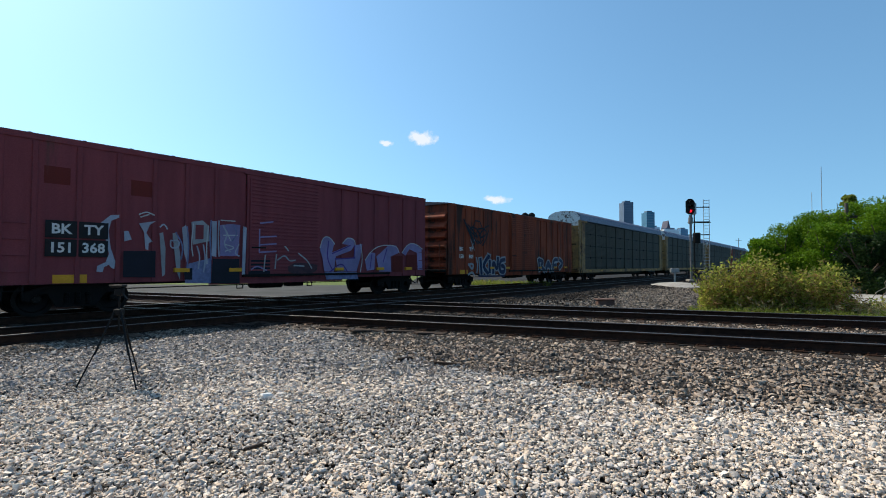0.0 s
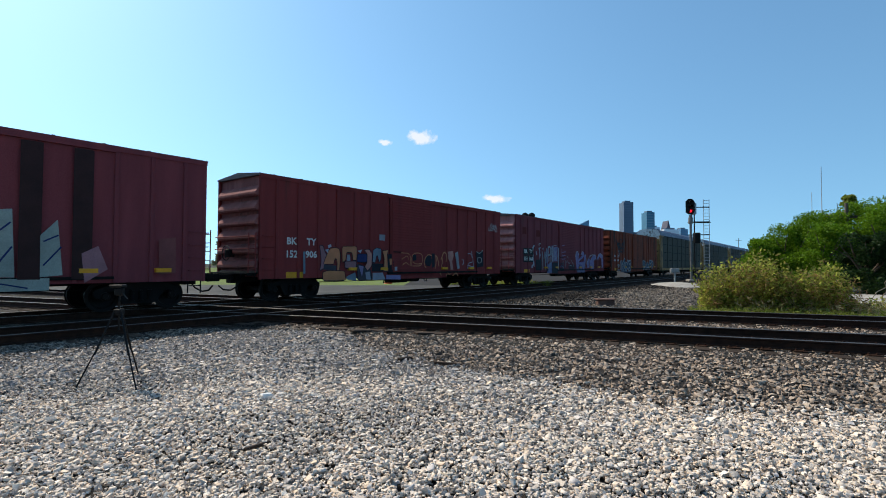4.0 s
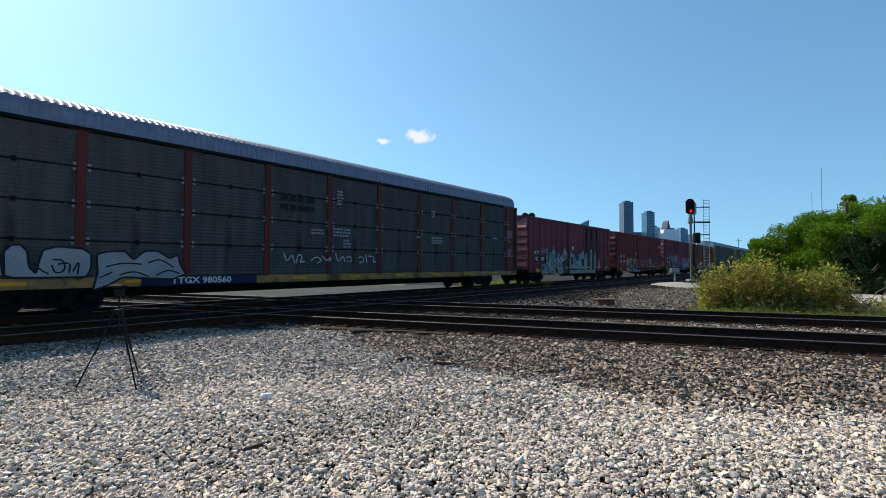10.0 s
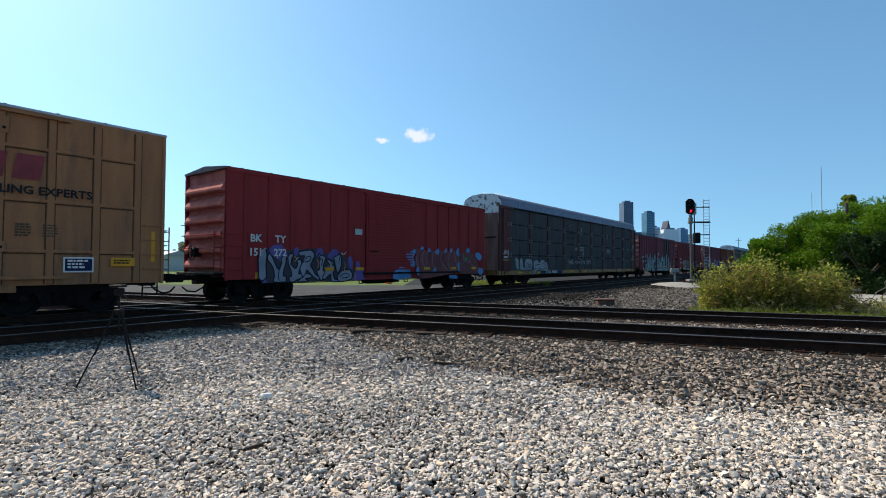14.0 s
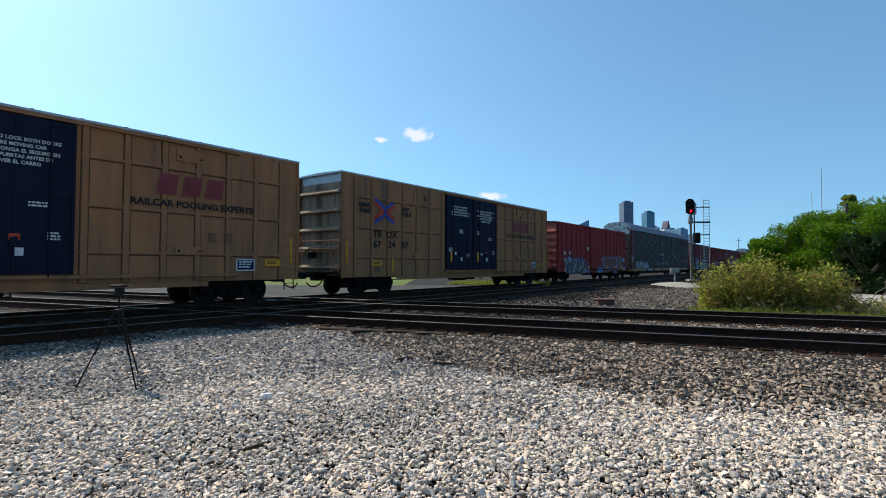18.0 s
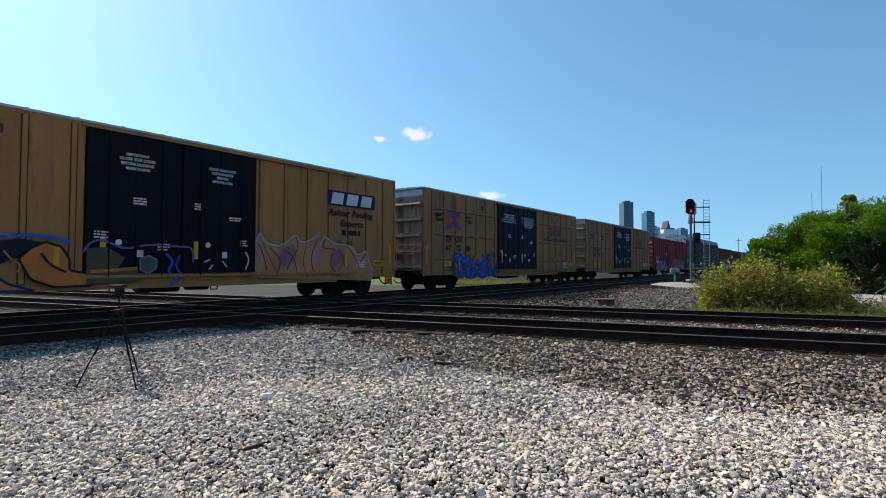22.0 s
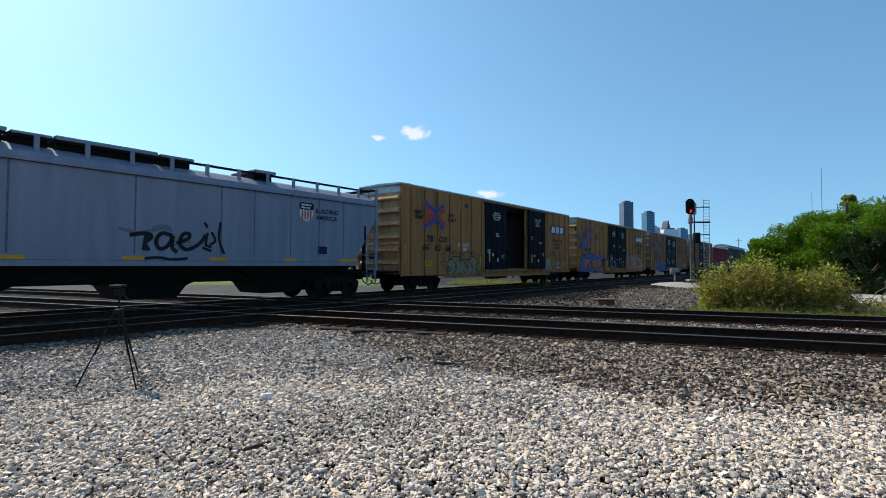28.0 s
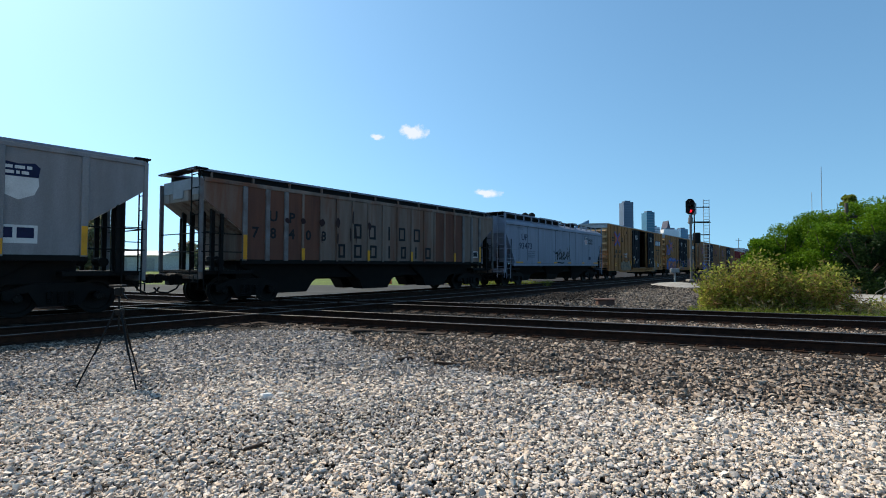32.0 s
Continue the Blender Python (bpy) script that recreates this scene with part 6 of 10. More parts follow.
part("base", block(SX - 0.35, SX + 0.35, SY - 0.35, SY + 0.35, GROUND_Z, GROUND_Z + 0.3, 0.03), M["concrete"], sig)
sig2 = empty("signal_ladder", pose(0, 0, 0), "silver signal mast with caged ladder and bracket arms", "railway signal")
bm = bmesh.new()
LX = 24.95
for s in (-0.27, 0.27):
    bar(bm, (LX + s, SY + 1, GROUND_Z), (LX + s, SY + 1, 7.6), 0.03, 6)
for k in range(26):
    z = 0.0 + k * 0.3
    bar(bm, (LX - 0.27, SY + 1, z), (LX + 0.27, SY + 1, z), 0.02, 6)
part("ladder", bm, M["alu"], sig2)
bm = bmesh.new()
bar(bm, (SX + 0.7, SY + 0.7, GROUND_Z), (SX + 0.7, SY + 0.7, 6.85), 0.06, 8)
for z in (4.2, 5.42, 6.8):
    bar(bm, (SX + 0.5, SY + 0.7, z), (LX + 0.3, SY + 1, z + 0.06), 0.05, 6)
box(bm, SX + 0.3, LX + 0.2, SY + 0.6, SY + 1.2, 5.36, 5.44)
part("bracket", bm, M["signal_black"], sig2)
part("signal_head", block(SX + 0.5, SX + 1.05, SY + 0.2, SY + 0.7, 3.4, 4.4, 0.08), M["signal_black"], sig2)
part("signal_head", block(SX + 0.3, SX + 0.75, SY + 0.3, SY + 0.8, 6.1, 7.2, 0.08), M["alu"], sig2)

far_sig = empty("far_signal", pose(0, 0, 0), "black twin-headed railway signal beyond the train", "railway signal")
bm = bmesh.new()
bar(bm, (8.85, 52, GROUND_Z), (8.85, 52, 6.1), 0.09, 10)
box(bm, 8.2, 9.5, 51.9, 52.1, 5.9, 6.02)
part("mast", bm, M["signal_black"], far_sig)
for x in (8.55, 9.25):
    bm = bmesh.new()
    lathe(bm, [(0.30, 0), (0.34, 0.1), (0.34, 0.5), (0.2, 0.6)], 16, pose(x, 52.2, 6.45, 90))
    box(bm, x - 0.15, x + 0.15, 51.9, 52.2, 5.95, 6.2)
    part("signal_head", bm, M["signal_black"], far_sig)

sign = empty("relay_box", pose(0, 0, 0), "small white equipment box on a post", "equipment box")
part("box", block(20.65, 21.4, 45.0, 45.35, 0.68, 1.05, 0.03), M["alu"], sign)
part("post", block(20.98, 21.12, 45.1, 45.24, GROUND_Z, 0.65), M["alu"], sign)
bm = block(6.1, 6.75, 19.55, 19.95, GROUND_Z, -0.02, 0.03)
jb = part("junction_box", bm, M["rusty_box"])
tagged(jb, "low rusty brown junction box on the ballast", "junction box")
part("lid", block(6.05, 6.8, 19.5, 20.0, -0.02, 0.02, 0.01), M["rusty_box"], jb)
bm = bmesh.new()
lathe(bm, [(2.2, 0), (1.9, 0.12), (1.2, 0.3), (0.4, 0.36)], 14, pose(17.3, 37.0, GROUND_Z - 0.02))
tagged(part("sand_heap", bm, M["concrete"]), "low heap of pale sand beside the signal", "sand heap")


def pole(x, y, h, r=0.14, arms=True, name="utility_pole", label="weathered wooden utility pole with crossarm"):
    t = empty(name, pose(x, y, GROUND_Z), label, "utility pole" if arms else "mast", "poles")
    bm = bmesh.new()
    lathe(bm, [(r, -0.1), (r * 0.65, h)], 8)
    part("shaft", bm, M["pole"] if arms else M["alu"], t)
    if arms:
        part("crossarm", block(-1.2, 1.2, -0.06, 0.06, h - 0.9, h - 0.75), M["pole"], t)
        for k in (-1.0, -0.4, 0.4, 1.0):
            bm = bmesh.new()
            lathe(bm, [(0.05, h - 0.75), (0.06, h - 0.65), (0.03, h - 0.6)], 6, pose(k, 0, 0))
            part("insulator", bm, M["alu"], t)
    return t


for x, y, h, r, arms in ((191, 250, 51.5, 0.22, False), (186, 250, 38.5, 0.18, False)):
    pole(x, y, h, r, arms, "radio_mast", "slender grey radio mast")
for x, y, h in ((119, 200, 12.5), (-91, 110, 13), (-58, 112, 11), (-66.5, 80, 10.5)):
    pole(x, y, h)
pole(24.4, 30, 5.4)
shrub("vine_clump", 28.4, 34.8, 6.6, 0.7, 5000, M["leaf_grass"], "dark vines on the top of a pole", "vine", 140, 0.16, 14, low=0.7)

# ---- beyond the train ----
def patch(name, x0, x1, y0, y1, mat, label, z=0.004):
    ob = part(name, block(x0, x1, y0, y1, GROUND_Z - 0.02, GROUND_Z + z), mat)
    return tagged(ob, label, "ground", kind="structure")


M["lawn"] = surface("mown_grass", (0.125, 0.165, 0.035), (0.09, 0.12, 0.028), 0.95, scale=0.5, grain=14, third=(0.24, 0.22, 0.10), third_at=0.6, third_scale=0.3, bump=0.6, depth=0.03)
M["lot"] = surface("packed_pale_stone", (0.44, 0.37, 0.30), (0.25, 0.21, 0.17), 0.95, scale=14, grain=60, bump=0.9, third=(0.09, 0.08, 0.07), third_at=0.58, third_scale=30)
patch("gravel_lot", -30, 30, -28, 2.4, M["lot"], "packed pale crushed stone around the standpoint", 0.003)
patch("yard", -120, 64, 20.5, 38, M["yard"], "pale grey gravel yard beyond the train", 0.002)
patch("lawn", -260, -3, 38, 190, M["lawn"], "bright green mown grass beyond the yard")
for k in range(46):
    r_ = random.Random(300 + k)
    x, y = -210 + k * 5.0 + r_.uniform(-3, 3), r_.uniform(112, 145)
    hgt = r_.uniform(5.5, 8.5)
    shrub("distant_tree", x, y, hgt, hgt * 0.38, 1100, M["leaf_far"], "distant green tree along the yard's far edge", "tree", 300 + k, 0.9, 16, "distant trees", 0.12, 0.45)
for k in range(26):
    r_ = random.Random(400 + k)
    y = r_.uniform(56, 84)
    x = -y * r_.uniform(0.70, 1.12)
    shrub("wood_tree", x, y, r_.uniform(6.5, 8.5), 2.9, 2600, M["leaf_far"], "leafy green tree at the edge of the yard", "tree", 400 + k, 0.42, 26, "trees at the yard's edge", 0.05, 0.4)
wh = empty("warehouse", pose(-70, 105, GROUND_Z), "low pale grey warehouse beyond the yard", "warehouse")
part("wall", block(-14, 14, -6, 6, 0, 3.2), M["cabinet"], wh)
bm = bmesh.new()
extrude_x(bm, [(-6.4, 3.2), (6.4, 3.2), (0, 4.3)], -14.3, 14.3)
part("roof", bm, M["roof_metal"], wh)
for k in range(5):
    part("door", block(-12 + k * 5.5, -9.4 + k * 5.5, -6.05, -6.0, 0, 2.6), M["alu"], wh)

weeds("yard_weeds", 6.0, 14.0, 36.5, 40.0, 900, 0.26, M["leaf_grass"], "patch of green weeds in the yard beyond the train", 205, 8, 0.16, 0.12)
barrel = empty("traffic_barrel", pose(-4.5, 41.0, GROUND_Z), "orange plastic traffic barrel in the yard", "traffic barrel")
bm = bmesh.new()
lathe(bm, [(0.34, 0), (0.30, 0.08), (0.28, 0.5), (0.24, 0.95), (0.18, 1.0)], 14)
part("drum", bm, M["barrel"], barrel)
for z in (0.35, 0.65):
    bm = bmesh.new()
    lathe(bm, [(0.296 - z * 0.03, z), (0.292 - z * 0.03, z + 0.1)], 14)
    part("reflective_band", bm, M["white"], barrel)

# ---- scraps on the gravel ----
def scrap(name, x, y, l, w, h, rz, mat, label, category):
    return tagged(part(name, block(-l / 2, l / 2, -w / 2, w / 2, 0, h, min(w, h) * 0.2), M[mat], at=pose(x, y, GROUND_Z + 0.03, 2, 4, rz)), label, category)


scrap("stone_block", -2.06, 5.86, 0.13, 0.09, 0.07, 35, "white_stone", "white limestone lump on the gravel", "stone")
scrap("wood_scrap", -0.62, 8.2, 0.3, 0.07, 0.06, 50, "tie", "dark splintered piece of tie on the ballast", "wood scrap")
scrap("wood_scrap", 0.06, 7.9, 0.5, 0.05, 0.04, -4, "tie", "thin dark stick on the ballast", "wood scrap")
scrap("wood_scrap", -1.6, 4.35, 0.28, 0.03, 0.025, 62, "tie", "thin dark stick on the gravel", "wood scrap")
for x, y, l, rz in ((-1.75, 11.7, 0.9, 40), (-0.95, 11.55, 0.8, 22), (-0.35, 11.3, 0.6, 30), (-2.6, 12.0, 0.7, 18)):
    scrap("tie_end", x, y, l, 0.2, 0.05, rz, "tie", "broken rotten tie end beside the track", "wood scrap")

# ---- tripod ----
tri = empty("tripod", pose(-4.36, 6.72, GROUND_Z), "slim black camera tripod standing on the gravel", "tripod")
bm = bmesh.new()
bar(bm, (0, 0, 0.72), (0, 0, 1.18), 0.013, 8)
part("centre_column", bm, M["signal_black"], tri)
for fx, fy in ((-0.29, -0.38), (0.52, -0.43), (0.06, 0.38)):
    bm = bmesh.new()
    bar(bm, (fx * 0.12, fy * 0.12, 0.96), (fx * 0.58, fy * 0.58, 0.42), 0.014, 8)
    bar(bm, (fx * 0.58, fy * 0.58, 0.44), (fx, fy, 0.01), 0.010, 8)
    part("leg", bm, M["signal_black"], tri)
bm = bmesh.new()
box(bm, -0.05, 0.05, -0.05, 0.05, 0.92, 1.0, 0.01)
part("collar", bm, M["signal_black"], tri)
bm = block(-0.05, 0.05, -0.04, 0.04, 1.18, 1.28, 0.01)
box(bm, -0.11, 0.07, -0.06, 0.06, 1.29, 1.325, 0.008)
bar(bm, (0.02, 0, 1.24), (0.20, -0.14, 1.14), 0.008, 6)
part("pan_head", bm, M["signal_black"], tri)


# ---- clouds ----
CLOUDS = []
for k, (tx, tz, w, h) in enumerate(((-0.0440, 0.256, 0.082, 0.046), (-0.116, 0.246, 0.042, 0.020), (0.108, 0.132, 0.075, 0.026), (-0.80, 0.17, 0.09, 0.05), (-0.86, 0.135, 0.06, 0.035), (-0.70, 0.20, 0.12, 0.03))):
    far = 2200.0
    bm = bmesh.new()
    n = 12
    grid = [[bm.verts.new((w * far * (i / n - 0.5), h * far * (j / n - 0.5), 14 * math.sin(i * 1.3) * math.cos(j))) for i in range(n + 1)] for j in range(n + 1)]
    for j in range(n):
        for i in range(n):
            bm.faces.new((grid[j][i], grid[j][i + 1], grid[j + 1][i + 1], grid[j + 1][i]))
    cl = part("cloud", bm, cloudy("cloud_vapour", k), at=pose(tx * far, far, tz * far, 90, 0, 0))
    tagged(cl, "small white fair-weather cloud in a blue sky", "cloud", "clouds")
    CLOUDS.append((cl, tx * far, far, tz * far))
# ---- the train, from its head to its tail ----
autorack(136.5, 163.5, M["rack_panel_olive"], M["rustbrown"], M["rack_yellow"], "far olive-grey autorack at the head of the train", detail=False)
autorack(107.9, 134.9, M["rack_panel_olive"], M["rack_yellow"], M["rack_yellow"], "olive-grey autorack with yellow ends", detail=False, between=M["rack_panel_olive"])
autorack(78.6, 106.2, M["rack_panel_olive"], M["rack_yellow"], M["rack_yellow"], "weathered olive-grey autorack with yellowish ends", detail=False, between=M["rack_panel_olive"])
autorack(50.65, 77.0, M["rack_panel_olive"], M["rack_yellow"], M["rack_yellow"], "weathered grey-green autorack with yellow end posts", detail=False, between=M["rack_panel_olive"])

c = boxcar50(32.9, 49.15, 4.58, M["rustbrown"], "rusty orange-brown boxcar with blue and white graffiti")
KING = [[(-5.08, 1.65), (-4.96, 0.85)], [(-4.35, 1.73), (-4.86, 1.27), (-4.27, 0.84)], [(-4.08, 1.55), (-4.08, 0.93)], [(-4.27, 1.84), (-4.14, 1.80)], [(-3.68, 0.88), (-3.74, 1.65), (-3.2, 0.95), (-3.14, 1.74)], [(-2.37, 1.66), (-2.89, 1.61), (-2.98, 0.94), (-2.37, 0.87), (-2.37, 1.24), (-2.71, 1.29)]]
TAG = [[(2.29, 1.7), (2.46, 1)], [(2.38, 1.7), (3.08, 1.55), (2.55, 1.31), (3.17, 0.99)], [(3.44, 0.99), (3.81, 1.72), (4.18, 0.98)], [(3.53, 1.27), (4.18, 1.27)], [(4.56, 0.98), (4.66, 1.72), (5.34, 1.73)], [(4.56, 1.31), (5.14, 1.35)], [(5.74, 1.73), (6.35, 1.48), (5.73, 1.14)]]
for q, line in enumerate(KING + TAG):
    dash(c, "g_grey", 0.42, 0.0600 + q * 0.0003, line)
for q, line in enumerate(KING + TAG):
    dash(c, "navy", 0.23, 0.0660 + q * 0.0003, line)
for q, line in enumerate([[(-6.3, 1.36), (-5.75, 1.40), (-5.92, 1.05), (-6.2, 1.32)], [(-6.3, 0.8), (-5.9, 0.95), (-5.7, 0.75)], [(-5.5, 1.75), (-5.35, 1.3), (-5.45, 0.9)], [(-5.3, 0.70), (-3.9, 0.66), (-2.4, 0.68)]]):
    dash(c, "g_grey" if q < 3 else "navy", 0.12, 0.0605 + q * 0.0004, line)
for q, line in enumerate([[(-6.08, 2.73), (-5.7, 2.16)], [(-5.7, 2.74), (-6.08, 2.15)]]):
    dash(c, "g_grey", 0.07, 0.0640 + q * 0.0004, line)
scrawl(c, -6.4, -4.4, 2.4, 3.9, -HW - 0.06, 3, "g_black", 2, 0.09)
reporting(c, 16.2, -6.9, 2.2, ("BK", "TY"), ("150", "809"), None, 0.3)

d = boxcar50(14.9, 31.0, 4.58, M["maroon_a"], "faded maroon boxcar with white and lilac graffiti")
blob(d, "g_pale", 0.0485, [(-5.92, 2.47), (-5.69, 2.69), (-5.48, 2.72), (-5.48, 2.64), (-5.67, 2.54), (-5.73, 2.25), (-5.67, 1.78), (-5.55, 1.42), (-5.57, 1.21), (-5.64, 1.23), (-5.78, 1.42), (-5.71, 1.62), (-5.8, 2.04), (-5.78, 2.4), (-5.87, 2.42)], "pale sprayed letter strokes")
blob(d, "g_pale", 0.0493, [(-6.0, 1.14), (-5.98, 1.29), (-5.73, 1.42), (-5.63, 1.36), (-5.82, 1.26), (-5.85, 1.12)])
blob(d, "g_pale", 0.0501, [(-5.35, 2.27), (-5.24, 2.28), (-5.15, 2.04), (-5.34, 1.98)])
blob(d, "g_pale", 0.0509, [(-4.97, 2.51), (-4.52, 2.61), (-4.68, 2.49), (-4.77, 2.24), (-4.6, 2.0), (-4.7, 1.96), (-4.71, 1.75), (-4.79, 1.78), (-4.83, 2.27)])
blob(d, "g_black", 0.0632, [(-5.36, 1.71), (-4.51, 1.73), (-4.51, 0.95), (-5.36, 0.97)])
blob(d, "g_grey", 0.0525, [(-4.41, 2.26), (-4.31, 2.29), (-4.23, 1.82), (-4.23, 1.03), (-4.31, 0.97)])
blob(d, "g_grey", 0.0533, [(-4.04, 2.28), (-3.9, 2.29), (-3.79, 1.54), (-3.79, 0.85), (-3.9, 1.14)])
blob(d, "g_pale", 0.0541, [(-3.76, 2.46), (-3.65, 2.56), (-3.56, 2.24), (-3.59, 1.36), (-3.68, 1.66)])
blob(d, "g_mist", 0.0549, [(-3.54, 1.36), (-2.82, 1.55), (-2.82, 0.73), (-3.65, 0.75)])
blob(d, "g_grey", 0.0557, [(-3.48, 2.66), (-3.12, 2.73), (-2.94, 2.57), (-2.88, 2.09), (-3.42, 1.95)])
blob(d, "maroon_a", 0.0565, [(-3.35, 2.58), (-3.09, 2.59), (-3.09, 2.14), (-3.35, 2.12)])
blob(d, "g_pale", 0.0573, [(-2.82, 2.73), (-2.66, 2.74), (-2.66, 1.58), (-2.82, 1.61)])
blob(d, "g_lilac", 0.0581, [(-2.56, 2.62), (-2.18, 2.68), (-1.84, 2.67), (-1.91, 1.62), (-2.53, 1.61)])
blob(d, "g_black", 0.0704, [(-2.78, 1.52), (-1.87, 1.52), (-1.84, 0.7), (-2.82, 0.73)])
blob(d, "g_pale", 0.0597, [(-1.74, 2.64), (-1.6, 2.59), (-1.65, 0.98), (-1.76, 0.98)])
blob(d, "g_black", 0.0720, [(-3.69, 1.22), (-3.43, 1.22), (-3.43, 0.86), (-3.67, 0.87)])
blob(d, "g_black", 0.0728, [(-1.53, 1.56), (-0.69, 1.57), (-0.69, 0.9), (-1.53, 0.91)])
blob(d, "g_lilac", 0.0485, [(1.52, 1.95), (1.66, 2.4), (1.99, 2.43), (2.23, 2.16), (2.13, 1.82), (3.03, 2.15), (2.67, 2.18), (2.93, 2.46), (3.29, 2.39), (3.34, 2.16), (3.13, 1.92), (2.33, 1.67), (2.23, 1.06), (1.75, 1.07), (1.66, 1.59)], "lilac graffiti edged in white")
blob(d, "g_lilac", 0.0497, [(2.33, 1.56), (3.34, 1.64), (3.34, 2.16), (3.77, 2.21), (3.66, 1.61), (3.45, 1.05), (2.42, 1.06)])
blob(d, "g_lilac", 0.0509, [(3.94, 1.53), (4.22, 1.86), (4.56, 1.86), (4.5, 1.12), (4.05, 1.08)])
blob(d, "g_lilac", 0.0521, [(4.62, 1.7), (5.4, 2.22), (5.9, 2.22), (6.09, 1.89), (5.52, 1.71), (5.58, 1.02), (4.79, 1.03)])
blob(d, "g_lilac", 0.0533, [(6.28, 1.89), (6.68, 2.3), (7.23, 2.35), (7.72, 2.1), (7.8, 1.09), (7.44, 1.09), (7.37, 1.91), (6.82, 2.08), (6.55, 1.77)])
blob(d, "g_mist", 0.0545, [(1.75, 1.05), (3.45, 1.03), (3.56, 0.73), (1.85, 0.75)])
blob(d, "maroon_c", 0.0557, [(5.71, 1.75), (6.35, 1.76), (6.35, 1.01), (5.67, 1.02)])
blob(d, "maroon_c", 0.0569, [(6.61, 1.81), (7.37, 1.82), (7.37, 1.09), (6.61, 1.1)])
for q, line in enumerate([[(1.52, 1.99), (1.66, 2.42), (1.99, 2.45), (2.25, 2.16)], [(2.67, 2.21), (2.93, 2.47), (3.32, 2.39), (3.36, 2.16)], [(3.94, 1.53), (4.22, 1.87), (4.79, 2.2), (5.9, 2.23), (6.1, 1.89)], [(6.28, 1.89), (6.68, 2.32), (7.23, 2.37), (7.77, 2.11)], [(3.66, 2.21), (3.79, 1.61), (3.66, 1.04)]]):
    dash(d, "g_white", 0.04, 0.062 + q * 0.0004, line)
for q, line in enumerate([[(2.13, 1.78), (3.08, 2.13)], [(2.28, 1.56), (3.34, 1.62)], [(3.34, 2.16), (3.29, 1.6)], [(1.94, 2.27), (1.85, 1.59), (2.13, 1.14)], [(4.33, 1.78), (4.22, 1.16)], [(5.27, 2.05), (5.03, 1.45)], [(2.04, 1.06), (2.62, 1.44), (2.93, 1.05)]]):
    dash(d, "g_purple", 0.05, 0.066 + q * 0.0004, line)
for q, line in enumerate([[(-4.98, 2.77), (-4.78, 2.87), (-4.57, 2.78)], [(-4.93, 2.7), (-4.72, 2.79)], [(-3.42, 2.6), (-3.48, 1.95), (-3.42, 1.6)], [(-2.94, 2.57), (-3.0, 1.97), (-2.97, 1.36)], [(-2.53, 2.78), (-2.04, 2.78)], [(-2.44, 2.29), (-1.94, 2.31)], [(-2.37, 1.99), (-1.98, 1.9), (-2.37, 1.77)], [(-2.37, 2.48), (-2.18, 2.12)]]):
    dash(d, "g_white", 0.035, 0.07 + q * 0.0004, line)
for q, line in enumerate([[(-1.1, 2.78), (-0.61, 2.86)], [(-1.13, 2.29), (-0.46, 2.35)], [(-1.13, 2.02), (-0.46, 2.08)], [(-1.13, 1.76), (-0.46, 1.81)], [(-1.13, 2.55), (-1.13, 1.76)], [(-1.42, 1.17), (-1.21, 1.3), (-0.84, 1.13)]]):
    dash(d, "g_lilac", 0.05, 0.084 + q * 0.0004, line)
for q, line in enumerate([[(-3.62, 2.5), (-3.55, 1.9), (-3.6, 1.2)], [(-3.3, 1.9), (-3.2, 1.6), (-3.25, 1.2)], [(-3.1, 1.95), (-3.02, 1.5), (-3.08, 1.1)], [(-2.86, 2.75), (-2.9, 2.2), (-2.84, 1.5)], [(-2.6, 2.75), (-2.62, 2.2), (-2.58, 1.6)], [(-2.45, 2.6), (-2.3, 2.3), (-2.45, 2.0), (-2.2, 1.75)], [(-2.1, 2.65), (-1.95, 2.35), (-2.15, 2.1)], [(-1.9, 2.0), (-2.05, 1.7), (-1.88, 1.62)], [(-4.4, 2.45), (-4.3, 2.55), (-4.2, 2.4)], [(-3.95, 2.3), (-3.72, 1.9), (-3.78, 1.5)], [(-4.1, 2.05), (-3.85, 2.08), (-3.85, 1.85), (-4.1, 1.82), (-4.1, 2.05)]]):
    dash(d, "g_pale" if q % 3 else "g_mist", 0.045, 0.0775 + q * 0.0003, line)
for q, line in enumerate([[(-0.4, 1.5), (-0.1, 1.7), (0.1, 1.45), (0.35, 1.5)], [(-0.1, 2.0), (0.05, 1.85)], [(0.3, 1.3), (0.75, 1.28)], [(0.5, 1.75), (0.9, 1.5), (1.1, 1.2)], [(-0.5, 1.2), (-0.45, 1.7)], [(-0.9, 1.65), (-0.95, 1.1)]]):
    dash(d, "g_grey", 0.05, 0.09 + q * 0.0003, line)
blob(d, "g_shade", 0.082, [(0.05, 1.35), (1.35, 1.42), (1.4, 0.95), (0.02, 0.92)], "dull dark sprayed patch", True)
reporting(d, 16.1, -6.8, 2.24, ("BK", "TY"), ("151", "368"), "black_patch", 0.36, split=0.72, lift=0.05)
for x, z in ((-6.9, 3.5), (-4.9, 3.4)):
    part("stain", block(x - 0.28, x + 0.28, -HW - 0.004, -HW - 0.002, z - 0.1, z + 0.35), M["maroon_c"], d, "dull square stain")

e = boxcar50(-3.45, 12.9, 4.52, M["maroon_b"], "maroon boxcar with peach and pale blue graffiti")
reporting(e, 16.3, -6.85, 2.2, ("BK", "TY"), ("152", "906"), None, 0.36, split=0.9)
piece(e, "g_mauve", "g_black", 0.03, 0.0560, [(-5.6, 2.1), (-5.42, 2.08), (-5.34, 1.86), (-5.23, 1.72), (-5.2, 1.53), (-5.32, 1.22), (-5.58, 1.09), (-5.51, 1.47), (-5.55, 1.8)])
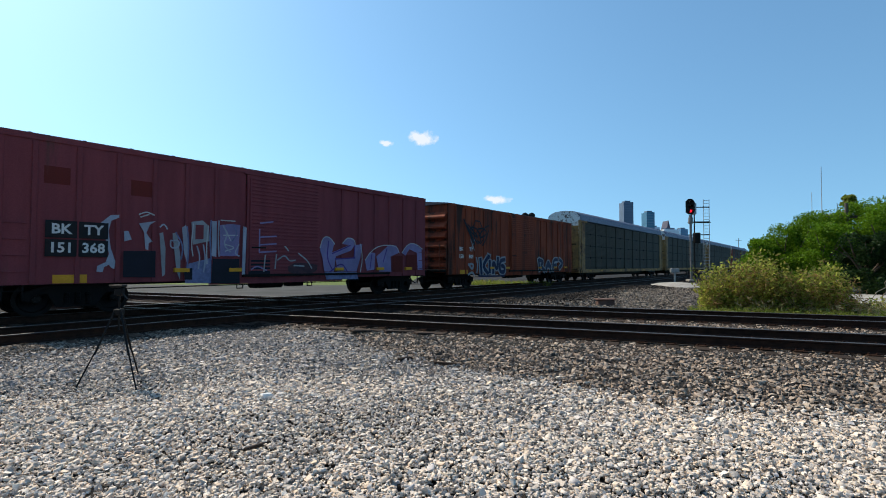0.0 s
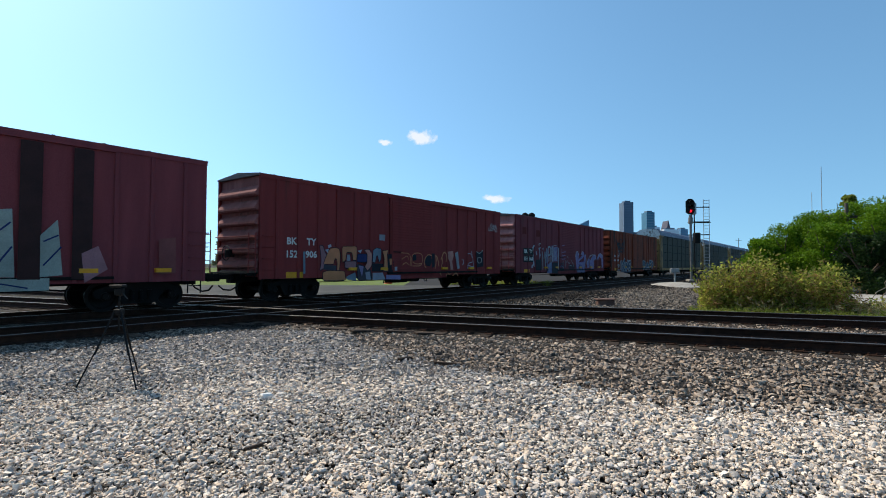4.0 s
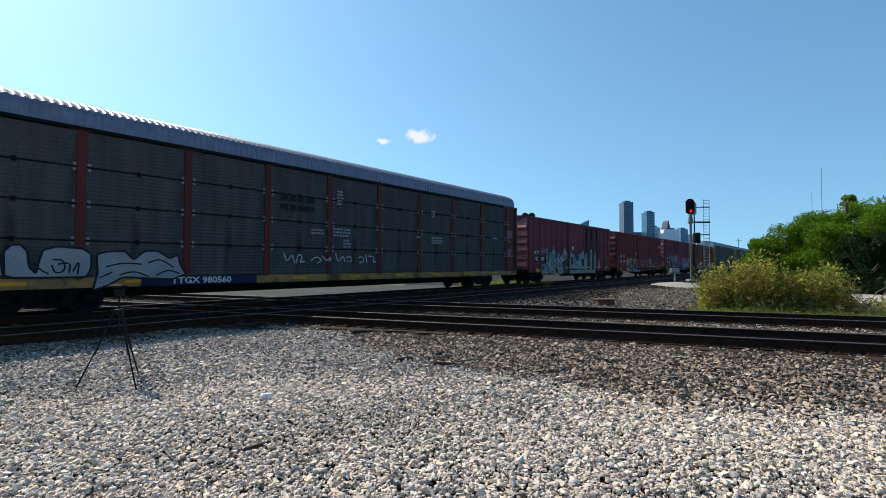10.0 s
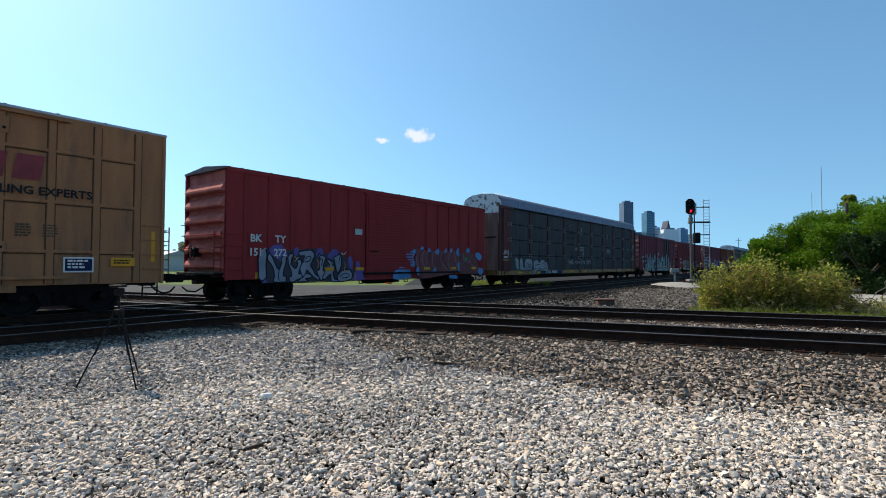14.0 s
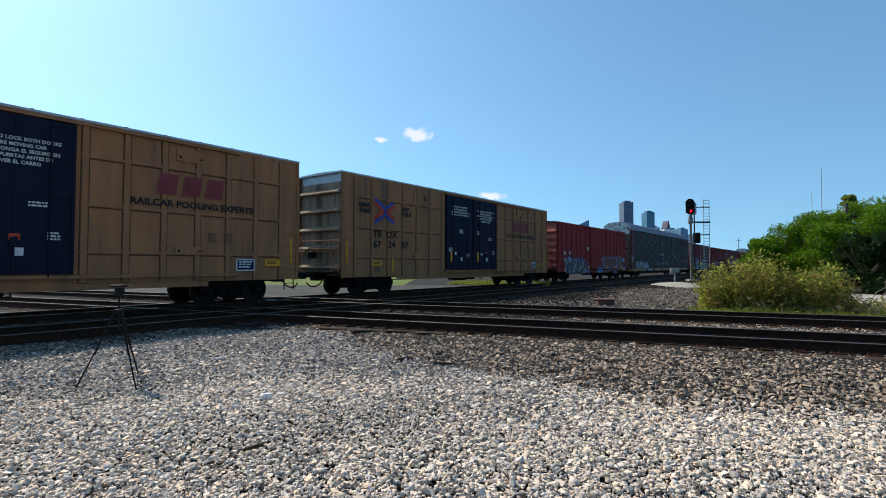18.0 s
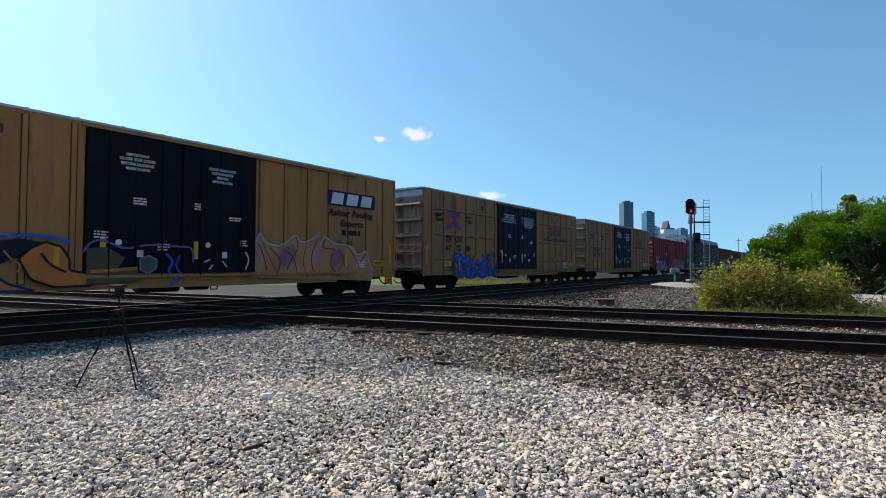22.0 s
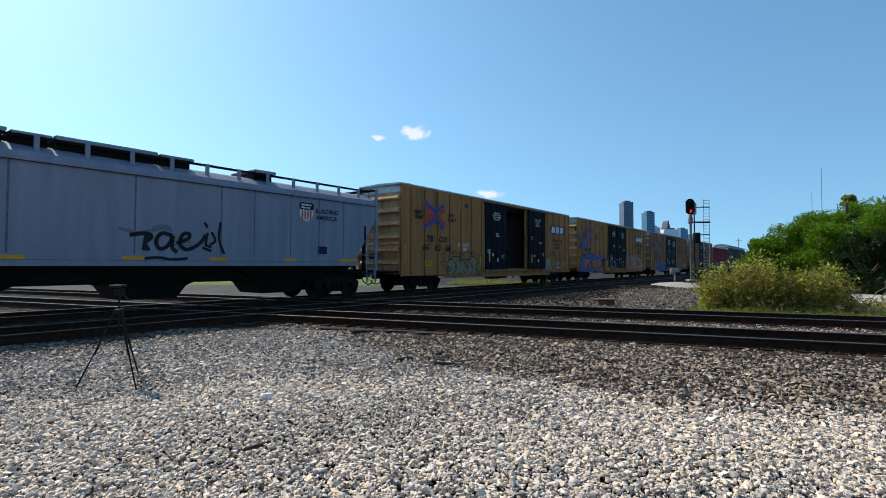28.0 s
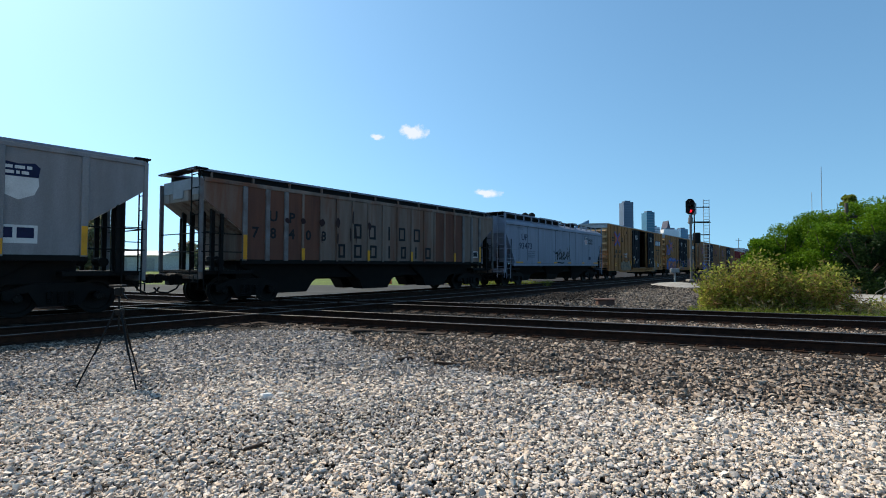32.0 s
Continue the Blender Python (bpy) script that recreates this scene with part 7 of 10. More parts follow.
piece(e, "g_peach", "g_black", 0.03, 0.0572, [(-5.2, 1.81), (-5.08, 1.98), (-4.83, 2.03), (-4.61, 1.99), (-4.54, 1.79), (-4.55, 1.42), (-4.59, 1.02), (-4.67, 0.9), (-4.72, 1.08), (-4.7, 1.42), (-4.77, 1.59), (-4.85, 1.53), (-4.88, 1.35), (-5.4, 1.35), (-5.33, 1.55)], "peach, mauve and pale blue graffiti")
piece(e, "g_tan", "g_black", 0.03, 0.0584, [(-5.44, 1.03), (-5.19, 1.11), (-4.71, 1.1), (-4.31, 1.07), (-4.22, 0.69), (-5.42, 0.7)])
blob(e, "g_slate", 0.0596, [(-5.38, 1.33), (-4.74, 1.3), (-4.75, 1.12), (-5.4, 1.14)])
piece(e, "g_peach", "g_black", 0.03, 0.0608, [(-4.46, 2.09), (-3.63, 2.12), (-3.65, 1.52), (-3.86, 1.51), (-3.91, 1.84), (-4.21, 1.84), (-4.26, 1.51), (-4.44, 1.42)])
blob(e, "g_ash", 0.0620, [(-4.18, 1.75), (-4.04, 1.75), (-4.0, 1.49), (-4.21, 1.49)])
piece(e, "g_mauve", "g_black", 0.03, 0.0632, [(-4.31, 1.48), (-3.66, 1.49), (-3.67, 1.17), (-4.3, 1.19)])
blob(e, "g_steel", 0.0644, [(-4.22, 0.84), (-3.72, 1.02), (-3.66, 0.67), (-4.19, 0.72)])
piece(e, "g_slate", "g_black", 0.03, 0.0656, [(-3.63, 1.4), (-2.82, 1.12), (-2.75, 0.66), (-3.59, 0.67)])
blob(e, "g_lilac", 0.0668, [(-3.54, 1.3), (-3.25, 1.27), (-3.34, 0.82)])
blob(e, "g_ash", 0.0680, [(-3.15, 1.0), (-2.89, 1.04), (-2.82, 0.69), (-3.08, 0.7)])
piece(e, "g_navy", "g_black", 0.03, 0.0692, [(-3.61, 1.79), (-3.07, 1.8), (-3.06, 1.44), (-3.63, 1.44)])
piece(e, "g_pink", "g_black", 0.03, 0.0704, [(-3.26, 1.98), (-2.94, 2.01), (-2.76, 1.81), (-2.77, 1.3), (-3.02, 1.06), (-3.19, 1.24), (-3.06, 1.43), (-3.05, 1.8)])
piece(e, "g_steel", "g_black", 0.03, 0.0716, [(-2.7, 1.97), (-2.5, 2.08), (-2.19, 2.05), (-2.21, 1.56), (-2.32, 1.43), (-2.43, 1.75), (-2.49, 1.72), (-2.56, 1.43), (-2.73, 1.43)])
blob(e, "g_black", 0.0728, [(-2.75, 1.4), (-2.08, 1.38), (-2.08, 1.03), (-2.76, 1.04)])
blob(e, "g_ash", 0.0740, [(-2.72, 0.98), (-2.1, 0.99), (-1.91, 0.68), (-2.72, 0.67)])
piece(e, "g_peach", "g_black", 0.03, 0.0752, [(-2.13, 1.97), (-1.75, 2.0), (-1.82, 1.77), (-1.73, 1.04), (-2.03, 1.03), (-2.0, 1.63)])
blob(e, "g_black", 0.0764, [(-1.78, 1.8), (-1.48, 1.84), (-1.36, 1.37), (-1.47, 0.9), (-1.73, 0.91)])
blob(e, "g_pale", 0.0776, [(-5.34, 1.92), (-5.16, 1.97), (-5.2, 1.79)])
blob(e, "g_pale", 0.0788, [(-5.21, 2.11), (-5.05, 2.15), (-5.02, 2.04), (-5.18, 2.0)])
blob(e, "g_pale", 0.0800, [(-3.61, 1.92), (-3.36, 1.98), (-3.45, 1.82)])
blob(e, "g_peach", 0.0812, [(-1.67, 1.6), (-1.42, 1.63), (-1.46, 1.36), (-1.64, 1.32)])
blob(e, "g_pale", 0.0824, [(-1.32, 1.24), (-1.15, 1.25), (-1.15, 1.07), (-1.32, 1.06)])
blob(e, "g_lilac", 0.0836, [(-1.88, 0.88), (-0.93, 0.86), (-0.92, 0.65), (-1.87, 0.68)])
blob(e, "g_steel", 0.0848, [(-6.39, 1.83), (-6.29, 1.83), (-6.28, 0.99), (-6.37, 0.99)])
for q, line in enumerate([[(-0.9, 1.89), (-0.22, 1.88), (-0.22, 1.3)], [(-0.14, 1.28), (-0.14, 1.9), (0.68, 1.91), (0.67, 1.28), (-0.07, 1.28)], [(-0.82, 1.6), (-0.47, 1.79), (-0.32, 1.56)], [(-0.78, 1.33), (-0.55, 1.47), (-0.32, 1.32)], [(-0.07, 1.47), (0.18, 1.36), (0.61, 1.4)]]):
    dash(e, "g_peach", 0.035, 0.084 + q * 0.0004, line)
blob(e, "g_black", 0.084, [(-0.07, 1.83), (0.2, 1.83), (0.21, 1.55), (-0.06, 1.53)])
blob(e, "g_black", 0.084, [(0.88, 1.67), (1.07, 1.82), (1.35, 1.78), (1.41, 1.48), (1.26, 1.26), (0.98, 1.28), (0.85, 1.46)])
for q, line in enumerate([[(1.39, 1.8), (1.09, 1.86), (0.83, 1.63), (0.79, 1.36), (0.94, 1.18)]]):
    dash(e, "g_peach", 0.045, 0.088 + q * 0.0004, line)
for q, line in enumerate([[(1.69, 1.17), (1.81, 1.59), (1.69, 1.87), (1.9, 1.69), (2.01, 1.27)], [(2.18, 1.59), (2.44, 2.07), (2.7, 1.81), (2.61, 1.49)], [(2.27, 1.7), (2.32, 1.49), (2.21, 1.25)], [(2.06, 0.96), (2.21, 0.8)], [(2.64, 0.75), (2.76, 1.0), (2.92, 0.77), (3.04, 0.98)], [(3.2, 0.76), (3.51, 0.93), (3.69, 0.75)]]):
    dash(e, "g_peach", 0.05, 0.064 + q * 0.0004, line)
blob(e, "g_black", 0.062, [(1.43, 1.91), (1.65, 1.91), (1.67, 1.25), (1.45, 1.19)])
blob(e, "g_pink", 0.064, [(2.77, 2.03), (3.2, 2.07), (3.29, 1.83), (3.15, 1.53), (3.25, 1.09), (3.02, 1.07), (2.95, 1.49), (2.81, 1.65)], "faded pink lumps of graffiti")
blob(e, "g_grey", 0.064, [(3.39, 1.96), (3.68, 2.06), (3.77, 1.49), (3.85, 1.15), (3.63, 1.11), (3.53, 1.49)])
for q, line in enumerate([[(4.62, 1.95), (4.92, 1.98), (5.05, 1.74)], [(4.98, 2.08), (5.16, 1.5), (5.22, 1.14)], [(4.59, 1.14), (4.67, 1.44), (5.08, 1.5)], [(4.06, 1.61), (4.23, 1.61), (4.2, 1.36), (4.06, 1.38)], [(4.59, 1.31), (5.19, 1.23)]]):
    dash(e, "g_pale", 0.035, 0.064 + q * 0.0004, line)
blob(e, "g_black", 0.062, [(5.45, 2.05), (6.16, 2.15), (6.22, 1.25), (5.51, 1.18)])
for q, line in enumerate([[(5.59, 1.73), (6.01, 1.76), (6.01, 1.46), (5.59, 1.43), (5.59, 1.73)], [(5.48, 2.1), (5.8, 1.96), (6.13, 2.17)]]):
    dash(e, "g_white", 0.03, 0.066 + q * 0.0004, line)
scrawl(e, 6.9, 7.7, 3.3, 3.8, -HW - 0.05, 2, "g_white", 4)
part("placard", block(-2.3, -1.95, -HW - 0.06, -HW - 0.05, 2.42, 2.68), M["g_ash"], e, "small white placard")

f = boxcar50(-21.43, -5.36, 4.60, M["maroon_a"], "maroon boxcar with large mint-green graffiti and dark streaks", plug=True)
for x, z in ((-6.92, 2.18), (-6.92, 1.76), (-5.97, 1.76)):
    part("patch", block(x - 0.44, x + 0.44, -HW - 0.005, -HW - 0.002, z - 0.2, z + 0.2), M["patch"], f)
write(f, "BKTY", -6.92, -HW, 2.18, 0.33, M["white"])
write(f, "152", -6.92, -HW, 1.76, 0.33, M["white"])
write(f, "187", -5.97, -HW, 1.76, 0.33, M["white"])
piece(f, "g_mint", "g_black", 0.05, 0.0600, [(-6.26, 1.37), (-6.14, 1.47), (-5.6, 1.45), (-5.41, 1.17), (-5.11, 0.83), (-4.78, 0.68), (-6.13, 0.76), (-6.24, 0.98)])
piece(f, "g_mint", "g_black", 0.05, 0.0616, [(-5.54, 1.7), (-5.42, 1.87), (-5.16, 1.44), (-5.07, 1.95), (-4.81, 2.28), (-4.41, 2.47), (-4.26, 2.84), (-4.11, 2.56), (-3.98, 2.35), (-3.79, 2.11), (-4.02, 1.85), (-3.84, 1.96), (-3.7, 1.82), (-3.7, 1.45), (-3.79, 1.09), (-3.87, 0.78), (-4.29, 0.67), (-4.81, 0.72), (-5.21, 1.03), (-5.47, 1.37)], "mint-green graffiti letter edged in black")
piece(f, "g_mint", "g_black", 0.05, 0.0632, [(-3.59, 0.81), (-3.68, 1.67), (-3.58, 2.23), (-3.43, 2.46), (-3.21, 2.13), (-2.96, 1.95), (-2.62, 2.27), (-2.49, 2.59), (-2.3, 2.74), (-2.04, 2.5), (-1.78, 2.15), (-2, 1.78), (-2.24, 1.64), (-2.54, 1.69), (-2.77, 1.46), (-2.59, 1.02), (-2.42, 0.78), (-2.96, 0.62), (-3.47, 0.68)])
blob(f, "g_mint", 0.0650, [(-5.47, 1.97), (-5.33, 2.08), (-5.17, 2.02), (-5.19, 1.78), (-5.35, 1.67), (-5.45, 1.81)])
blob(f, "g_dusk", 0.0655, [(-2.69, 1.65), (-1.91, 1.7), (-1.77, 1.31), (-1.76, 0.74), (-2.42, 0.72), (-2.64, 1.11)])
dash(f, "g_navy", 0.075, 0.0662, [(-6.14, 1.4), (-6.17, 1.14), (-6.01, 0.92)])
dash(f, "g_navy", 0.05, 0.0666, [(-5.91, 1.4), (-5.75, 1.14), (-5.59, 0.94)])
dash(f, "g_navy", 0.05, 0.0670, [(-5.16, 1.61), (-4.9, 1.99), (-4.67, 2.21), (-4.6, 2.46)])
dash(f, "g_navy", 0.075, 0.0674, [(-4.57, 2.5), (-4.59, 1.9), (-4.65, 1.3)])
dash(f, "g_navy", 0.05, 0.0678, [(-4.49, 2.11), (-4.28, 2.02), (-4.42, 1.8)])
dash(f, "g_navy", 0.05, 0.0682, [(-3.92, 2.25), (-3.95, 1.99), (-4.31, 1.84), (-4.55, 1.55)])
dash(f, "g_navy", 0.075, 0.0686, [(-4.31, 1.55), (-4.05, 1.38), (-3.9, 1.12), (-4.11, 0.87)])
dash(f, "g_navy", 0.05, 0.0690, [(-4.31, 1.55), (-4.37, 1.27), (-4.26, 0.98)])
dash(f, "g_navy", 0.05, 0.0694, [(-3.68, 1.74), (-4.02, 1.52)])
dash(f, "g_navy", 0.075, 0.0698, [(-3.42, 2.27), (-3.3, 1.87), (-2.89, 1.46)])
dash(f, "g_navy", 0.05, 0.0702, [(-3.29, 1.45), (-3.09, 1.46), (-3.09, 1.23), (-3.29, 1.23), (-3.29, 1.45)])
dash(f, "g_navy", 0.05, 0.0706, [(-2.65, 2.08), (-2.4, 2.2), (-2.44, 1.89), (-2.18, 2.01)])
dash(f, "g_navy", 0.075, 0.0710, [(-2.61, 1.96), (-2.35, 1.77), (-2.01, 2.1)])
dash(f, "g_navy", 0.05, 0.0714, [(-2.85, 1.3), (-2.68, 1.11), (-2.8, 0.85)])
dash(f, "g_navy", 0.05, 0.0718, [(-4.95, 1.13), (-4.64, 0.89), (-4.26, 0.84)])
dash(f, "g_navy", 0.075, 0.0722, [(-3.21, 1.12), (-2.96, 0.77)])
dash(f, "g_navy", 0.05, 0.0726, [(-5.41, 1.37), (-5.15, 1.17)])
dash(f, "g_navy", 0.05, 0.0730, [(-4.18, 2.63), (-4.03, 2.35)])
blob(f, "g_slate", 0.0740, [(-4.05, 1.3), (-3.83, 1.2), (-3.9, 0.98), (-4.08, 1.05)])
blob(f, "g_slate", 0.0743, [(-4.49, 2.08), (-4.31, 2.05), (-4.42, 1.87)])
blob(f, "g_slate", 0.0746, [(-2.65, 2.04), (-2.44, 2.12), (-2.48, 1.93)])
blob(f, "g_slate", 0.0749, [(-5.93, 1.37), (-5.81, 1.14), (-5.9, 0.95), (-6.08, 1.08)])
blob(f, "g_slate", 0.0752, [(-2.97, 1.53), (-2.69, 1.46), (-2.77, 1.3)])
blob(f, "g_mint", 0.0960, [(1.53, 1.95), (1.86, 2.24), (2.23, 2.4), (2.28, 1.02), (1.54, 0.98)])
blob(f, "g_mint", 0.0964, [(2.85, 2.62), (3.22, 2.68), (3.3, 1.01), (2.9, 1.02)])
blob(f, "g_mint", 0.0968, [(3.78, 2.06), (4.13, 2.48), (4.26, 1.05), (3.79, 1.01)])
blob(f, "g_mauve", 0.0975, [(4.66, 1.62), (5.04, 1.83), (5.28, 1.2), (4.74, 0.84)])
blob(f, "g_brown", 0.0978, [(6.59, 2.08), (7.07, 2.15), (7.08, 1.08), (6.6, 1.03)])
dash(f, "g_navy", 0.04, 0.0985, [(1.62, 1.72), (1.93, 1.87), (2.11, 2.2)])
dash(f, "g_navy", 0.04, 0.0989, [(1.63, 1.31), (1.99, 1.49), (2.19, 1.16)])
dash(f, "g_navy", 0.04, 0.0993, [(2.96, 1.31), (3.23, 1.75)])
dash(f, "g_navy", 0.04, 0.0997, [(2.89, 2.03), (3.19, 2.34)])
dash(f, "g_navy", 0.04, 0.1001, [(3.86, 1.31), (4.21, 1.77)])
dash(f, "g_navy", 0.04, 0.1005, [(3.85, 1.91), (4.14, 2.07)])
blob(f, "g_mint", 0.084, [(-1.44, 1.08), (-1.44, 1.98), (-1.1, 2.48), (-0.79, 2.18), (0.1, 2.08), (0.79, 2.32), (1.48, 2.63), (1.56, 1.04)], "mint-green graffiti across the plug door")
blob(f, "g_navy", 0.088, [(-0.43, 2.01), (-0.03, 2.13), (0.44, 2.05), (0.34, 1.73), (-0.13, 1.67)])
blob(f, "g_black", 0.088, [(-1.2, 1.86), (-0.81, 1.95), (-0.7, 1.43), (-1.05, 1.28)])
blob(f, "g_black", 0.088, [(0.93, 1.8), (1.39, 1.89), (1.52, 1.31), (1.04, 1.22)])
for q, line in enumerate([[(-1.41, 1.96), (-1.1, 2.45), (-0.79, 2.16), (0.1, 2.05)], [(0.1, 2.05), (0.79, 2.29), (1.48, 2.6)], [(-0.79, 2.09), (-0.47, 1.51), (0.53, 1.11)], [(0.53, 2.06), (0.79, 1.52), (0.36, 1.11)], [(-1.38, 1.51), (-1.17, 1.13)], [(1.52, 2.37), (1.62, 1.1)]]):
    dash(f, "g_navy", 0.05, 0.092 + q * 0.0004, line)
blob(f, "g_mint", 0.092, [(-1.44, 0.69), (-1.38, 0.95), (3.99, 0.98), (3.99, 0.67)])
for q, line in enumerate([[(-1.17, 0.75), (-0.55, 0.94), (0.1, 0.74)], [(0.79, 0.75), (1.52, 0.93), (2.5, 0.74)], [(2.7, 0.94), (3.55, 0.74)]]):
    dash(f, "g_navy", 0.035, 0.096 + q * 0.0004, line)
for x0, x1 in ((2.15, 2.85), (3.35, 3.8), (4.45, 4.9)):
    part("paint_streak", block(x0, x1, -HW - 0.096, -HW - 0.09, 0.95, 4.4), M["patch"], f, "dark vertical stripe of fresh paint")
scrawl(f, -6.2, -5.2, 2.1, 2.6, -HW - 0.05, 2, "g_pale", 5, 0.05)
part("placard", block(-0.95, -0.6, -HW - 0.085, -HW - 0.077, 2.55, 2.8), M["cabinet"], f, "small white placard")

g = autorack(-50.93, -23.1, M["rack_panel"], M["rack_red"], M["rack_yellow"], "dark grey autorack with dull red posts and corrugated roof")
piece(g, "g_grey", "g_black", 0.05, 0.0200, [(-11.96, 1.77), (-11.83, 1.84), (-11.64, 1.81), (-11.43, 1.61), (-11.35, 1.03), (-11.75, 1.02), (-11.88, 1.3)], "pale grey bubble letter edged in black")
piece(g, "g_grey", "g_black", 0.05, 0.0216, [(-11.36, 1.64), (-11.22, 1.8), (-11.05, 1.82), (-10.91, 1.65), (-10.87, 1.27), (-10.73, 1.09), (-10.68, 1.38), (-10.6, 1.69), (-10.31, 1.79), (-9.75, 1.75), (-9.55, 1.6), (-9.55, 1.23), (-9.66, 0.99), (-11.33, 1)])
piece(g, "g_grey", "g_black", 0.05, 0.0232, [(-9.43, 1.6), (-9.19, 1.68), (-8.74, 1.71), (-8.52, 1.46), (-8.22, 1.72), (-7.86, 1.73), (-7.53, 1.51), (-7.29, 1.62), (-7.19, 1.26), (-7.04, 1.05), (-7.42, 0.89), (-8.12, 0.93), (-8.77, 0.98), (-9.18, 0.74), (-9.5, 0.63), (-9.39, 1.12)])
dash(g, "g_black", 0.04, 0.0260, [(-10.77, 1.37), (-10.66, 1.2), (-10.48, 1.09)])
dash(g, "g_black", 0.04, 0.0264, [(-10.38, 1.45), (-10.16, 1.45), (-10.12, 1.16), (-10.34, 1.09), (-10.41, 1.3)])
dash(g, "g_black", 0.04, 0.0268, [(-10.27, 1.34), (-10.01, 1.38), (-10.04, 1.12)])
dash(g, "g_black", 0.04, 0.0272, [(-9.95, 1.16), (-9.82, 1.45), (-9.85, 1.08)])
dash(g, "g_black", 0.04, 0.0276, [(-9.19, 1.27), (-8.78, 1.38), (-8.3, 1.34)])
dash(g, "g_black", 0.04, 0.0280, [(-8.85, 1.04), (-8.52, 1.15), (-8.12, 0.99)])
dash(g, "g_black", 0.04, 0.0284, [(-8.12, 1.38), (-7.81, 1.51), (-7.43, 1.26)])
dash(g, "g_black", 0.04, 0.0288, [(-7.89, 1.02), (-7.57, 1.18), (-7.23, 1.06)])
dash(g, "g_black", 0.04, 0.0292, [(-11.5, 1.54), (-11.47, 1.2)])
dash(g, "g_black", 0.04, 0.0296, [(-9.34, 0.97), (-9.06, 1.11)])
dash(g, "g_white", 0.05, 0.0310, [(-3.53, 1.74), (-3.39, 1.4), (-3.19, 1.75), (-3.06, 1.4)])
dash(g, "g_white", 0.05, 0.0314, [(-2.99, 1.4), (-2.92, 1.75), (-2.71, 1.65), (-2.85, 1.41), (-2.64, 1.46)])
dash(g, "g_white", 0.05, 0.0318, [(-2.29, 1.51), (-2.07, 1.66), (-1.78, 1.51), (-2, 1.41)])
dash(g, "g_white", 0.05, 0.0322, [(-1.78, 1.67), (-1.55, 1.46), (-1.33, 1.67), (-1.4, 1.46)])
dash(g, "g_white", 0.05, 0.0326, [(-1.1, 1.78), (-0.98, 1.41), (-0.7, 1.73), (-0.62, 1.47)])
dash(g, "g_white", 0.05, 0.0330, [(-0.54, 1.63), (-0.3, 1.69), (-0.21, 1.47), (-0.46, 1.47)])
dash(g, "g_white", 0.05, 0.0334, [(0.12, 1.64), (0.38, 1.69), (0.47, 1.47), (0.21, 1.42)])
dash(g, "g_white", 0.05, 0.0338, [(0.55, 1.75), (0.64, 1.42)])
dash(g, "g_white", 0.05, 0.0342, [(0.73, 1.7), (1.08, 1.7), (0.99, 1.42), (1.17, 1.48)])
part("sill_panel", block(-8.3, -4.6, -HW - 0.002, -HW + 0.01, 0.70, 0.98), M["navy"], g, "navy panel on the sill")
write(g, "TTGX 980560", -6.5, -HW - 0.004, 0.84, 0.27, M["white"], stretch=1.2)
scrawl(g, -13.4, -12.75, 1.95, 2.3, -HW - 0.03, 2, "g_white", 23, 0.04)
part("placard", block(-13.45, -12.7, -HW - 0.028, -HW - 0.022, 1.6, 1.7), M["rack_yellow"], g, "dull yellow stencil plate")
bars(g, 1, -13.08, -HW - 0.02, 1.78, 0.6, 0.09, M["white"], seed=88, lift=0.004)
scrawl(g, 10.2, 11.8, 1.6, 2.0, -HW - 0.03, 3, "g_olive", 17, 0.05)
for k, (x, z, w, rows) in enumerate(((-1.98, 2.75, 0.67, 2), (-0.7, 2.84, 1.08, 3), (-0.47, 2.39, 0.43, 3), (-0.87, 4.38, 0.32, 5), (5.28, 4.09, 0.36, 3), (5.63, 2.76, 1.03, 3), (4.08, 2.74, 0.27, 1), (11.3, 2.99, 0.67, 1))):
    bars(g, rows, x, -HW + 0.01, z - 0.1, w, 0.075, M["g_grey"], seed=60 + k, lift=0.03)
bm = bmesh.new()
for a, b, c0, c1 in ((12.72, 13.30, 3.42, 3.45), (12.72, 13.30, 3.03, 3.06), (12.72, 12.75, 3.06, 3.42), (13.27, 13.30, 3.06, 3.42)):
    box(bm, a, b, -HW - 0.026, -HW - 0.022, c0, c1)
part("notice_frame", bm, M["g_grey"], g, "thin white frame of a stencilled notice")
bars(g, 4, 13.02, -HW - 0.02, 3.34, 0.5, 0.04, M["g_grey"], seed=71, lift=0.004)
bars(g, 1, 13.0, -HW - 0.02, 2.78, 0.3, 0.03, M["g_white"], seed=73, lift=0.004)
bars(g, 3, 13.1, -HW - 0.02, 2.3, 0.4, 0.035, M["g_grey"], seed=74, lift=0.004)
part("placard", block(12.7, 13.35, -HW - 0.028, -HW - 0.022, 1.86, 1.94), M["rack_yellow"], g, "dull yellow stencil plate")
for q, line in enumerate([[(12.62, 2.3), (12.66, 2.1)], [(12.62, 2.3), (12.74, 2.27), (12.66, 2.18)], [(12.8, 2.29), (12.84, 2.13), (12.92, 2.14), (12.92, 2.29)], [(12.68, 2.05), (12.72, 1.97), (12.76, 2.05)], [(12.8, 2.06), (12.9, 2.06), (12.9, 1.98), (12.8, 1.98), (12.8, 2.06)], [(12.96, 2.08), (12.97, 1.96)], [(12.97, 2.02), (13.06, 2.03)], [(13.06, 2.1), (13.07, 1.96)]]):
    dash(g, "g_lilac", 0.035, 0.03 + q * 0.0004, line)
bars(g, 2, -2.9, -HW + 0.01, 3.7, 1.6, 0.2, M["black"], seed=79, lift=0.03)

